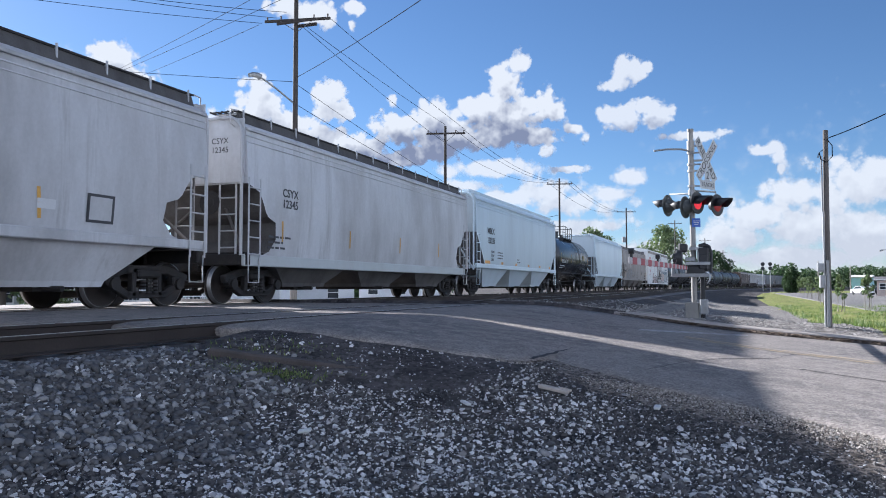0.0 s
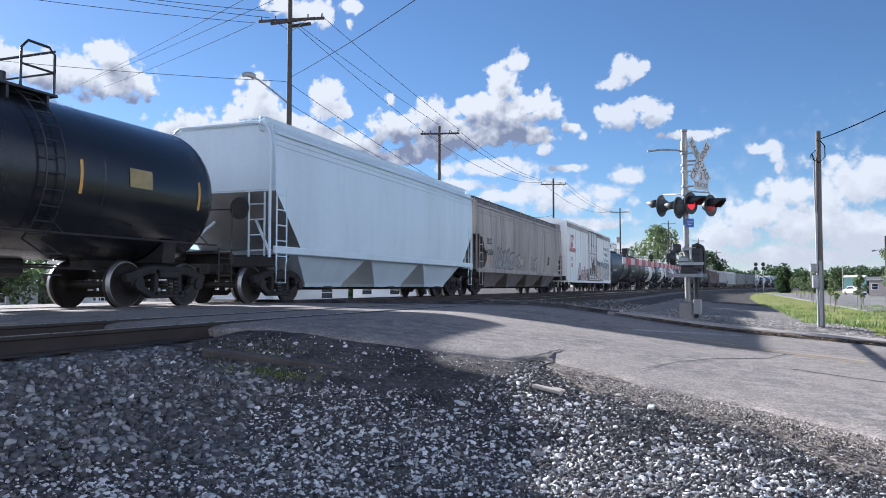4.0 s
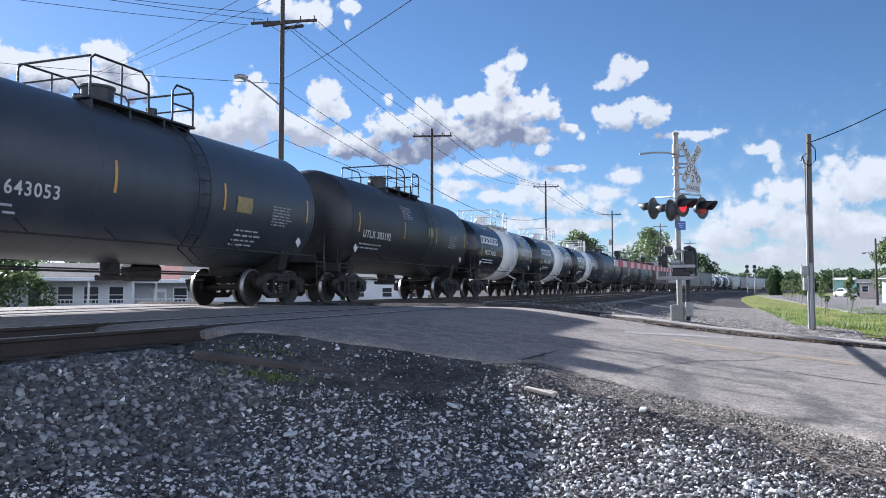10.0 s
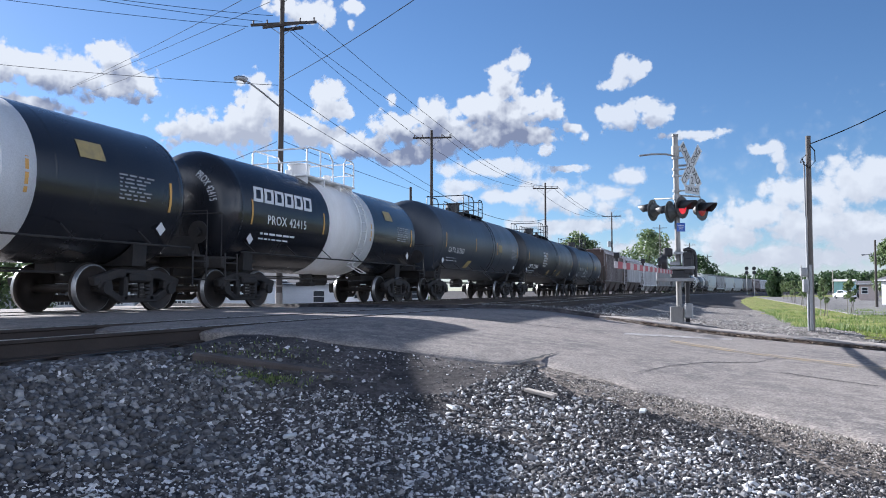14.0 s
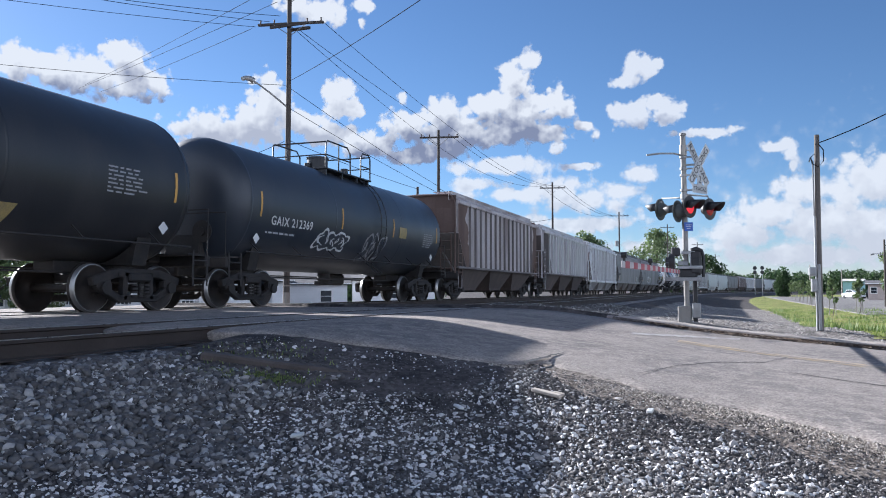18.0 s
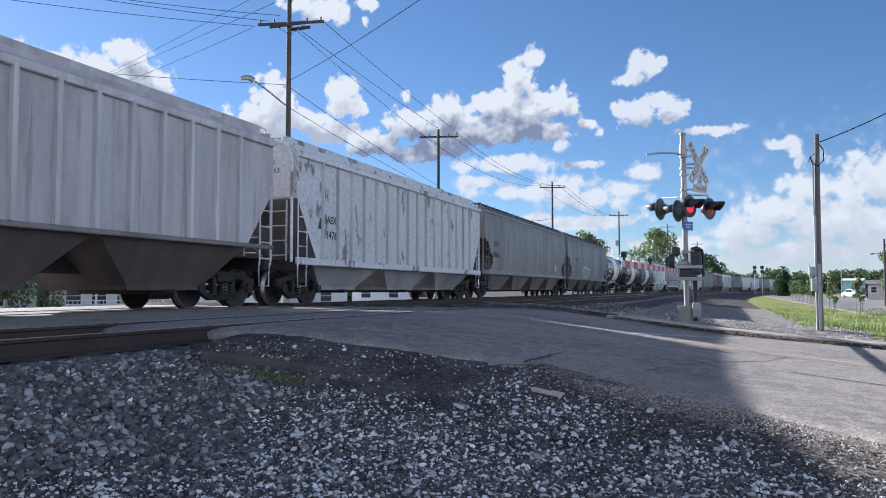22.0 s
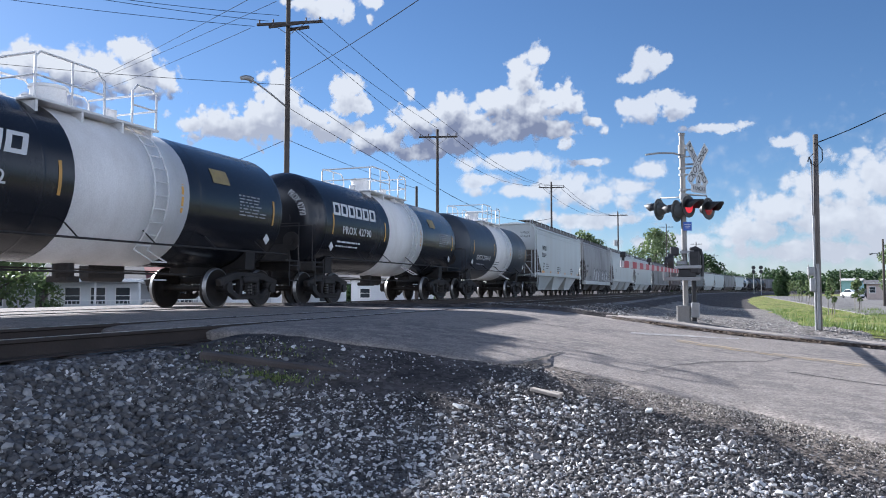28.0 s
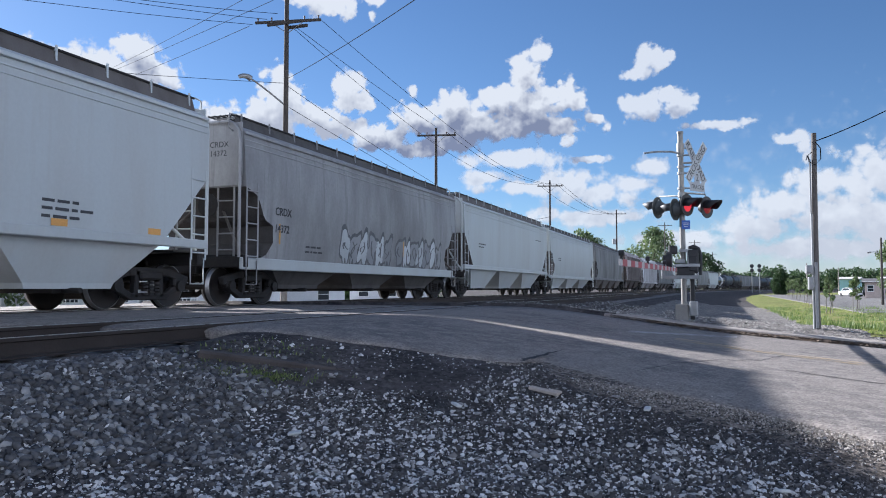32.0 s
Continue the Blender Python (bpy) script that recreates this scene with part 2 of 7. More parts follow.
M_SOIL = noisy_ground("gravelly_soil", [((0.07, 0.063, 0.061), 1), ((0.04, 0.037, 0.038), 0.7), ((0.11, 0.098, 0.093), 2.5)])
M_BALLAST = noisy_ground("ballast", [((0.16, 0.15, 0.145), 1), ((0.09, 0.085, 0.085), 1.2), ((0.24, 0.225, 0.215), 4)], speck=16)
M_GRASS = noisy_ground("grass", [((0.15, 0.185, 0.045), 1), ((0.075, 0.12, 0.03), 0.35), ((0.26, 0.225, 0.1), 1.1)], speck=30, spread=0.5)
M_YARD = noisy_ground("yard_asphalt", [((0.2, 0.19, 0.185), 1), ((0.15, 0.145, 0.14), 0.5)], bump=0.1, speck=60)
M_ROAD = noisy_ground("road_asphalt", [((0.25, 0.222, 0.203), 1), ((0.17, 0.155, 0.148), 0.4), ((0.29, 0.257, 0.233), 5)], rough=0.9, bump=0.35, speck=60, spread=0.3)
M_RAIL = mat("rail_steel", (0.42, 0.40, 0.38), 0.28, 0.9, dirt=(0.2, 0.13, 0.09), fine=80, coarse=6)
M_RUST = mat("rusty_steel", (0.05, 0.038, 0.033), 0.8, 0.2, dirt=(0.03, 0.025, 0.022), amount=0.6)
M_TIE = mat("tie_timber", (0.055, 0.045, 0.04), 0.9, dirt=(0.12, 0.1, 0.09), amount=0.6, fine=55, streak=1)
M_KERB = mat("kerb_concrete", (0.38, 0.33, 0.29), 0.9, dirt=(0.2, 0.165, 0.14), amount=0.7, coarse=3, bump=0.4)
M_YELLOW = mat("worn_yellow_paint", (0.4, 0.3, 0.17), 0.8, dirt=(0.25, 0.215, 0.19), amount=1.0, coarse=3.5, sharp=(0.38, 0.6))
M_WHITE_LINE = mat("worn_white_paint", (0.42, 0.4, 0.38), 0.8, dirt=(0.24, 0.215, 0.2), amount=1.0, coarse=3, sharp=(0.4, 0.55))
M_PATCH = mat("dark_asphalt_patch", (0.035, 0.033, 0.034), 0.9, amount=0.5, coarse=3, bump=0.5)


def grid_sheet(name, xs, ys, zf, material, parent=None):
    me = bpy.data.meshes.new(name)
    vs = [(x, y, zf(x, y)) for y in ys for x in xs]
    n = len(xs)
    fs = [(j * n + i, j * n + i + 1, (j + 1) * n + i + 1, (j + 1) * n + i) for j in range(len(ys) - 1) for i in range(n - 1)]
    me.from_pydata(vs, [], fs)
    me.polygons.foreach_set("use_smooth", [True] * len(fs))
    return part(name, me, material, parent)


def steps(*spans):
    out = []
    for a, b, s in spans:
        k = max(1, round((b - a) / s))
        out += [a + (b - a) * i / k for i in range(k)]
    return out + [spans[-1][1]]


gx = steps((-2600, -300, 460), (-300, -60, 40), (-60, -16, 4), (-16, -13, 0.5), (-13, -5.5, 1.5), (-5.5, 6, 0.25), (6, 20, 1), (20, 120, 10), (120, 400, 40), (400, 2600, 440))
gy = steps((-2000, -100, 475), (-100, -10, 15), (-10, 0, 1), (0, 7.4, 0.2), (7.4, 17.2, 1.2), (17.2, 20, 0.2), (20, 60, 1), (60, 220, 8), (220, 600, 20), (600, 3400, 400))
ground = tagged(grid_sheet("ground", gx, gy, ground_z, M_SOIL), "dark grey gravelly ground beside the railway", "ground", kind="structure")

# the road over the crossing, ragged on the gravel side
ROAD_A, ROAD_B = 7.25, 17.4


def ragged(x):
    if x < -4.9:
        return ROAD_A
    edge = float(np.interp(x, (-4.9, -4.49, -3.73, -3.15, -2.55, -2.02, -1.9, -1.82, -1.7, -1.51, -1.16, -0.91, -0.65, -0.41, -0.17, 0.05, 0.46, 0.82, 1.03, 2.2, 4.5), (7.25, 7.21, 7.06, 7.18, 7.21, 7.38, 7.45, 7.99, 7.75, 7.62, 7.5, 7.27, 7.13, 7.14, 6.99, 6.9, 6.61, 6.33, 6.14, 5.7, 5.4)))
    return edge + 0.08 * noise.noise(Vector((x * 3.7, 7, 0))) + 0.05 * noise.noise(Vector((x * 11, 1, 0))) + 0.02 * noise.noise(Vector((x * 27, 1, 0)))


road = Shape()
rx = steps((-120, -20, 20), (-20, -13.5, 2), (-13.5, -5.6, 0.6), (-5.6, 5, 0.12), (5, 12, 0.5), (12, 140, 16))
cols = []
for x in rx:
    z, a = road_z(x), ragged(x)
    row = [(x, a + 0.05, z - 0.2), (x, a, z - 0.066), (x, a + 0.05, z - 0.04), (x, a + 0.22, z - 0.016)]
    row += [(x, a + 0.4 + (ROAD_B - a - 0.4) * k / 10, z + 0.05 * math.sin(math.pi * k / 10) * smooth(-5, 0, x) - (0.012 if k == 0 else 0)) for k in range(11)]
    row += [(x, ROAD_B, z - 0.2)]
    cols.append(row)
road.rings(cols, close=False)
M_APRON = noisy_ground("packed_grit", [((0.2, 0.172, 0.15), 1), ((0.13, 0.112, 0.1), 2.2), ((0.27, 0.235, 0.205), 9)], bump=1.0, speck=34, spread=0.6)
ap = Shape()
rows = []
for x in steps((-2.1, 6, 0.07)):
    e = ragged(x)
    wd = (0.1 + 0.7 * smooth(-1.95, -1.4, x)) * (1 + 0.5 * noise.noise(Vector((x * 2.3, 0, 4)))) + 0.12 * noise.noise(Vector((x * 9, 2, 4)))
    rows.append([(x, e - wd * k + 0.12 * (1 - k), ground_z(x, e - wd * k) + (0.012 if k < 1 else -0.012)) for k in (0, 0.2, 0.4, 0.6, 0.8, 1)])
ap.rings(rows, close=False)
tagged(part("road_shoulder", ap, M_APRON), "packed pale brown grit along the broken road edge", "road shoulder", kind="structure")
tagged(part("road", road, M_ROAD), "worn cracked grey asphalt road rising over the tracks", "road", kind="structure")

kerb = Shape()
kr = []
for x in steps((-2.55, 8, 0.3), (8, 60, 6)):
    h = 0.045 * smooth(-2.7, -1.6, x) + 0.035 + 0.006 * noise.noise(Vector((x * 4, 0, 0)))
    z, y = road_z(x), ROAD_B + 0.02 * noise.noise(Vector((x, 5, 0)))
    kr.append([(x, y, z - 0.15), (x, y + 0.012, z + h - 0.02), (x, y + 0.035, z + h), (x, y + 0.2, z + h + 0.02), (x, y + 0.42, z + h + 0.025), (x, y + 0.45, z + h), (x, y + 0.46, z - 0.15)])
kerb.rings(kr, smooth=False)
M_GUTTER = noisy_ground("gutter_dirt", [((0.07, 0.052, 0.042), 1), ((0.12, 0.09, 0.07), 3), ((0.2, 0.17, 0.14), 8)], bump=1.0, speck=30, spread=0.6)
gt = Shape()
rows = []
for x in steps((-2.4, 9, 0.12)):
    y1, z = ROAD_B + 0.02, road_z(x)
    wd = (0.25 + 0.35 * smooth(-2.4, 0, x)) * (1 + 0.6 * noise.noise(Vector((x * 1.7, 3, 0)))) + 0.15 * noise.noise(Vector((x * 7, 3, 0)))
    rows.append([(x, y1 - max(wd, 0.05) * (1 - k), z + 0.005 + 0.05 * k * k + 0.012 * math.sin(math.pi * k)) for k in (0, 0.25, 0.5, 0.75, 1)])
gt.rings(rows, close=False)
tagged(part("gutter_dirt", gt, M_GUTTER), "brown washed-up dirt along the kerb", "dirt", kind="structure")
tagged(part("kerb", kerb, M_KERB), "weathered light concrete kerb along the road", "kerb", kind="structure")


def road_top(x, y):
    a = ragged(x) + 0.4
    k = (y - a) / (ROAD_B - a)
    return road_z(x) + 0.05 * math.sin(math.pi * min(max(k, 0), 1)) * smooth(-5, 0, x)


def paint(name, x0, x1, ya, yb, width, material, label):
    s = Shape()
    rows = []
    for x in steps((x0, x1, 0.25)):
        y = ya + (yb - ya) * (x - x0) / (x1 - x0)
        w = width / 2 * (0.85 + 0.3 * noise.noise(Vector((x * 6, ya, 0))))
        rows.append([(x, y - w, road_top(x, y - w) + 0.004), (x, y, road_top(x, y) + 0.004), (x, y + w, road_top(x, y + w) + 0.004)])
    s.rings(rows, close=False)
    return tagged(part(name, s, material), label, "road marking", kind="structure")


for dy in (-0.15, 0.15):
    paint("centre_line", -0.75, 9.0, 12.64 + dy, 9.2 + dy, 0.24, M_YELLOW, "faded yellow centre line on the asphalt")
paint("white_line", -1.5, 0.2, 12.95, 15.5, 0.7, M_WHITE_LINE, "worn white line painted on the asphalt")

# asphalt cracks and a broken edge
crack = Shape()
for x0, x1, y0, y1, k in ((-0.85, -0.5, 7.9, 9.2, 0), (-0.5, -0.11, 9.2, 10.06, 3), (-0.11, 0.44, 10.06, 10.75, 2), (0.44, 0.78, 10.75, 11.97, 4), (0.65, 1.6, 9.75, 9.35, 5), (-3.9, -2.4, 12.0, 12.4, 6), (-4.9, -4.4, 8.6, 9.5, 9)):
    rows = []
    for x in steps((x0, x1, 0.08)):
        y = y0 + (y1 - y0) * (x - x0) / (x1 - x0) + 0.08 * noise.noise(Vector((x * 6, k, 0)))
        w = 0.024 + 0.02 * noise.noise(Vector((x * 9, k, 1)))
        rows.append([(x, y - w, road_top(x, y) + 0.003), (x, y + w, road_top(x, y) + 0.003)])
    crack.rings(rows, close=False)
rows = []
for y in steps((7.3, 9.0, 0.08)):
    x = -1.87 + 0.06 * (y - 7.3) + 0.035 * noise.noise(Vector((y * 5, 2, 0)))
    w = (0.026 + 0.03 * noise.noise(Vector((y * 9, 4, 0)))) * smooth(9.05, 7.9, y)
    rows.append([(x - w, y, road_top(x - w, y) + 0.003), (x + w, y, road_top(x + w, y) + 0.003)])
crack.rings(rows, close=False)
tagged(part("asphalt_crack", crack, M_PATCH), "dark wandering cracks in the asphalt", "crack", kind="structure")

# ---- tracks ----
RAIL = [(-0.068, -0.172), (0.068, -0.172), (0.068, -0.16), (0.012, -0.145), (0.01, -0.04), (0.036, -0.03), (0.036, -0.006), (0.028, 0.0), (-0.028, 0.0), (-0.036, -0.006), (-0.036, -0.03), (-0.01, -0.04), (-0.012, -0.145), (-0.068, -0.16)]
LINE = steps((-40, 70, 10), (70, 480, 5))


def along(prof, centre, d0=None, d1=None):
    s = Shape()
    rings = []
    for d in LINE:
        if (d0 is not None and d < d0) or (d1 is not None and d > d1):
            continue
        bx, by, h = on_line(d)
        c, si = math.cos(radians(h)), math.sin(radians(h))
        rings.append([(bx + (centre + x) * c, by + (centre + x) * si, z) for x, z in prof])
    return s.rings(rings, smooth=False)


tie_mesh = Shape().box((0, 0, -0.285), (2.6, 0.23, 0.2), 0.015).mesh("tie")
tie_mesh.materials.append(M_TIE)
BED = [(-3.2, -0.95), (-1.95, -0.2), (1.6, -0.2), (3.15, -0.86)]
for centre, who in ((FAR, "far"), (NEAR, "near")):
    tr = thing("track_" + who, Matrix(), "steel rails on timber sleepers in grey ballast", "railway track", kind="structure")
    for sx in (-0.7525, 0.7525):
        top = part("rail", along([(x + sx, z) for x, z in RAIL], centre), M_RUST, tr)
        part("rail_head", along([(sx - 0.026, -0.001), (sx + 0.026, -0.001), (sx + 0.026, 0.003), (sx - 0.026, 0.003)], centre), M_RAIL, tr, "bright worn running surface")
    for y in steps((-6, 7.0, 0.55), ) + steps((18, 62, 0.55)):
        o = part("tie", tie_mesh, None, tr)
        o.location = (centre + random.uniform(-0.05, 0.05), y + random.uniform(-0.03, 0.03), random.uniform(-0.012, 0.01))
        o.rotation_euler = (0, 0, random.uniform(-0.02, 0.02))
    part("ballast_bed", along(BED, centre), M_BALLAST, tr)
# ---- rolling stock ----
M_TRUCK = mat("grimy_black_steel", (0.022, 0.02, 0.02), 0.75, 0.2, dirt=(0.05, 0.042, 0.037), amount=0.8, fine=30, coarse=4)
M_WHEEL = mat("wheel_steel", (0.03, 0.026, 0.024), 0.6, 0.5, dirt=(0.06, 0.045, 0.037), amount=0.7)
M_TREAD = mat("worn_tread", (0.3, 0.29, 0.28), 0.35, 0.9)
M_BLACK = mat("black_tank_paint", (0.018, 0.019, 0.022), 0.42, 0.0, dirt=(0.045, 0.042, 0.042), amount=0.5, coarse=1.2, streak=3, bump=0.03)
M_GLOSS = mat("glossy_black_paint", (0.012, 0.013, 0.017), 0.22, 0.0, dirt=(0.03, 0.03, 0.032), amount=0.4, coarse=1.0, streak=3, bump=0.02)
M_BAND = mat("white_band_paint", (0.72, 0.71, 0.7), 0.4, dirt=(0.5, 0.47, 0.44), amount=0.5, streak=4, bump=0.03)
M_GREY = mat("weathered_grey_paint", (0.55, 0.55, 0.56), 0.5, dirt=(0.24, 0.225, 0.215), amount=0.7, coarse=0.6, streak=3, fine=14, grain=0.06, bump=0.05, runs=0.5)
M_PALE = mat("pale_blue_grey_paint", (0.6, 0.685, 0.745), 0.32, dirt=(0.43, 0.475, 0.5), amount=0.45, coarse=0.7, streak=5, fine=14, grain=0.06, bump=0.04, runs=0.25)
M_CREAM = mat("off_white_paint", (0.53, 0.56, 0.56), 0.42, dirt=(0.45, 0.43, 0.4), amount=0.45, coarse=0.8, streak=5, fine=14, grain=0.06, bump=0.05, runs=0.3)
M_TAN = mat("dusty_tan_grey_paint", (0.42, 0.375, 0.34), 0.6, dirt=(0.16, 0.128, 0.112), amount=0.7, coarse=0.8, streak=7, fine=12, grain=0.08, bump=0.05, runs=0.85)
M_DARK = mat("sooty_grey_paint", (0.26, 0.257, 0.257), 0.55, dirt=(0.085, 0.08, 0.079), amount=0.85, coarse=0.55, streak=2.6, fine=12, grain=0.08, bump=0.05, runs=0.7)
M_DARKER = mat("black_streaked_grey_paint", (0.19, 0.192, 0.197), 0.5, dirt=(0.05, 0.05, 0.051), amount=0.85, coarse=0.7, streak=3.5, fine=12, grain=0.08, bump=0.05, runs=0.95)
M_RIBBED = mat("soiled_lilac_grey_paint", (0.52, 0.5, 0.515), 0.55, dirt=(0.2, 0.165, 0.155), amount=0.7, coarse=1.0, streak=6, fine=12, grain=0.08, bump=0.05, runs=0.7)
M_BROWN = mat("brown_grey_paint", (0.5, 0.46, 0.465), 0.6, dirt=(0.13, 0.085, 0.068), amount=0.95, coarse=0.5, streak=3, fine=12, grain=0.08, bump=0.05, runs=0.65)
M_RUSTY = mat("rust_spotted_white_paint", (0.57, 0.575, 0.59), 0.5, dirt=(0.15, 0.11, 0.1), amount=0.85, coarse=1.7, streak=1.9, fine=10, bump=0.06, sharp=(0.57, 0.62), runs=0.12)
M_REEFER = mat("soiled_white_panel_paint", (0.82, 0.815, 0.8), 0.45, dirt=(0.6, 0.57, 0.53), amount=0.45, coarse=0.6, streak=6, grain=0.05, fine=12, bump=0.04, runs=0.35)
M_STEP = mat("dull_grey_steel", (0.2, 0.2, 0.205), 0.5, 0.3, amount=0.4)
# dark paint; on the slope sheets it stands in for their shade
M_DARK_SHADE = mat("dark_shade_paint", (0.1, 0.092, 0.088), 0.75, dirt=(0.045, 0.04, 0.038), amount=0.8, coarse=1.5, streak=3)
M_RIBDARK = mat("dark_rib_paint", (0.2, 0.18, 0.175), 0.7, dirt=(0.09, 0.075, 0.07), amount=0.8, coarse=1.2, streak=5)
# grime on pockets and fittings; on slope sheets it paints in shade
M_GRIME_SHADE = mat("grime_and_shade_paint", (0.165, 0.145, 0.132), 0.7, dirt=(0.075, 0.063, 0.056), amount=0.8, coarse=1.1, streak=2, grain=0.1)
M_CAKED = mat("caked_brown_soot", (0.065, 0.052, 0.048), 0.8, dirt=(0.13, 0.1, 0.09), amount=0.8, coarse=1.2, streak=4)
M_BROWNED = mat("rusty_brown_soot", (0.1, 0.062, 0.05), 0.8, dirt=(0.17, 0.12, 0.1), amount=0.8, coarse=1.2, streak=4)
M_SOOTY = mat("dull_dirty_grey_paint", (0.36, 0.355, 0.355), 0.55, dirt=(0.14, 0.13, 0.128), amount=0.85, coarse=0.55, streak=2.6, fine=12, grain=0.08, bump=0.05, runs=0.6)
M_SEAM = mat("faint_panel_seam", (0.5, 0.5, 0.5), 0.6, amount=0.3, bump=0)
M_DOOR = mat("soot_streaked_door_paint", (0.78, 0.77, 0.76), 0.5, dirt=(0.4, 0.38, 0.37), amount=0.35, coarse=1.3, streak=2.5, fine=12, grain=0.06, bump=0.04, runs=0.35)
M_LETTER_D = mat("dark_lettering", (0.05, 0.05, 0.055), 0.6, bump=0, per_object=0)
M_LETTER_W = mat("white_lettering", (0.62, 0.62, 0.62), 0.6, amount=0.2, bump=0, per_object=0)
M_TAPE = mat("yellow_reflective_tape", (0.62, 0.34, 0.07), 0.5, dirt=(0.35, 0.2, 0.08), amount=0.6, bump=0, per_object=0.1)
M_PLATE = mat("yellow_placard", (0.33, 0.25, 0.1), 0.5, dirt=(0.16, 0.14, 0.09), amount=0.7, coarse=6, bump=0)
M_STENCIL = mat("grey_stencil", (0.3, 0.3, 0.31), 0.6, bump=0)
M_GREYBLUE = mat("blue_grey_black_paint", (0.03, 0.037, 0.05), 0.38, dirt=(0.06, 0.064, 0.072), amount=0.5, coarse=1.1, streak=3, bump=0.03, runs=0.3)

# wheelset, turned about its own axle
w = Shape()
for sx in (-1, 1):
    prof = [(0.66, 0.09), (0.72, 0.1), (0.70, 0.38), (0.655, 0.42), (0.655, 0.485), (0.69, 0.486), (0.70, 0.46), (0.79, 0.452), (0.792, 0.43), (0.79, 0.40), (0.755, 0.36), (0.765, 0.14), (0.80, 0.11), (0.80, 0.0)]
    w.rings([[(sx * x, r * math.cos(a), r * math.sin(a)) for a in (2 * math.pi * k / 28 for k in range(28))] for x, r in prof], caps=False)
    for k in range(3):
        a = 2 * math.pi * k / 3
        w.disc((sx * 0.95, 0.05 * math.cos(a), 0.05 * math.sin(a)), (1, 0, 0), 0.014, 0.05, 6)
    w.disc((sx * 0.86, 0, 0), (1, 0, 0), 0.1, 0.16, 12)
w.disc((0, 0, 0), (1, 0, 0), 0.08, 1.5, 10)
WHEELSET = w.mesh("wheelset")
WHEELSET.materials.append(M_WHEEL)
WHEELSET.materials.append(M_TREAD)
for p in WHEELSET.polygons:                    # the running tread and the edge of the rim are polished
    rim = [math.hypot(WHEELSET.vertices[i].co.y, WHEELSET.vertices[i].co.z) for i in p.vertices]
    if min(rim) > 0.425 and max(rim) < 0.465 and len(rim) == 4:
        p.material_index = 1
# truck frame: cast side frames with an arched top, springs and a bolster
t = Shape()
for sx in (-1, 1):
    for run, th in (([(-1.14, 0.58), (-0.56, 0.74), (0.56, 0.74), (1.14, 0.58)], 0.085), ([(-1.0, 0.5), (-0.5, 0.245), (0.5, 0.245), (1.0, 0.5)], 0.07), ([(-0.36, 0.24), (-0.33, 0.74)], 0.06), ([(0.36, 0.24), (0.33, 0.74)], 0.06)):
        for (y0, z0), (y1, z1) in zip(run, run[1:]):
            ln = math.hypot(y1 - y0, z1 - z0)
            t.box((sx * 1.0, (y0 + y1) / 2, (z0 + z1) / 2), (0.15, ln + 0.06, 2 * th), 0.02, Matrix.Rotation(math.atan2(z1 - z0, y1 - y0), 3, "X"))
    for k in (-0.16, 0.0, 0.16):
        for h in range(4):
            t.disc((sx * 1.09, k, 0.3 + 0.07 * h), (0, 0, 1), 0.07, 0.045, 8)
    for k in (-0.889, 0.889):
        t.disc((sx * 1.04, k, 0.457), (1, 0, 0), 0.12, 0.2, 12).box((sx * 1.0, k, 0.53), (0.17, 0.34, 0.18), 0.03)
    t.box((sx * 1.02, 0, 0.66), (0.24, 0.62, 0.16), 0.03)
t.box((0, 0, 0.66), (2.2, 0.42, 0.2), 0.04)
TRUCK = t.mesh("truck")
TRUCK.materials.append(M_TRUCK)
c = Shape()
c.box((0, 0.3, 0.87), (0.2, 0.6, 0.18), 0.02).box((0, 0.66, 0.87), (0.3, 0.28, 0.3), 0.05)
COUPLER = c.mesh("coupler")
COUPLER.materials.append(M_TRUCK)


def ladder_shape(h, wd=0.45, r=0.018, step=0.38):
    s = Shape()
    for y in (-wd / 2, wd / 2):
        s.box((0, y, h / 2), (0.012, 0.05, h))
    k = 0.15
    while k < h:
        s.tube([(0.0, -wd / 2, k), (0.0, wd / 2, k)], r, 5)
        k += step
    return s


LADDERS = {}


def ladder(parent, x, y, z, h, material, turn=0, name="ladder"):
    key = (round(h, 2), material.name)
    if key not in LADDERS:
        LADDERS[key] = ladder_shape(h).mesh("ladder")
        LADDERS[key].materials.append(material)
    o = part(name, LADDERS[key], None, parent)
    o.location, o.rotation_euler = (x, y, z), (0, 0, turn)
    return o


ROLLING = []


def running_gear(car, span, reach):
    """Two trucks span apart, and couplers at +-reach."""
    for sy in (-1, 1):
        tk = part("truck", TRUCK, None, car)
        tk.location = (0, sy * span / 2, 0)
        for k in (-0.889, 0.889):
            ws = part("wheelset", WHEELSET, None, tk)
            ws.location = (0, k, 0.457)
            ROLLING.append((car, ws, k))
        cp = part("coupler", COUPLER, None, car)
        cp.location, cp.rotation_euler = (0, sy * (reach - 0.78), 0), (0, 0, 0 if sy > 0 else math.pi)


def flat_writing(car, words, size, y, z, material, wall, name="lettering", spacing=1.0, depth=0.002, lean=0.0):
    """Lettering that follows the car's near side; wall gives (x, z) of the skin for a height."""
    cu = bpy.data.curves.new(name, "FONT")
    cu.body, cu.size, cu.extrude, cu.space_character, cu.align_y, cu.resolution_u, cu.offset = words, size, depth, spacing, "CENTER", 3, size * 0.014
    tmp = new("tmp", cu)
    me = bpy.data.meshes.new_from_object(tmp.evaluated_get(bpy.context.evaluated_depsgraph_get()))
    bpy.data.objects.remove(tmp)
    bpy.data.curves.remove(cu)
    for v in me.vertices:
        u, h, d = v.co
        px, pz = wall(z + h)
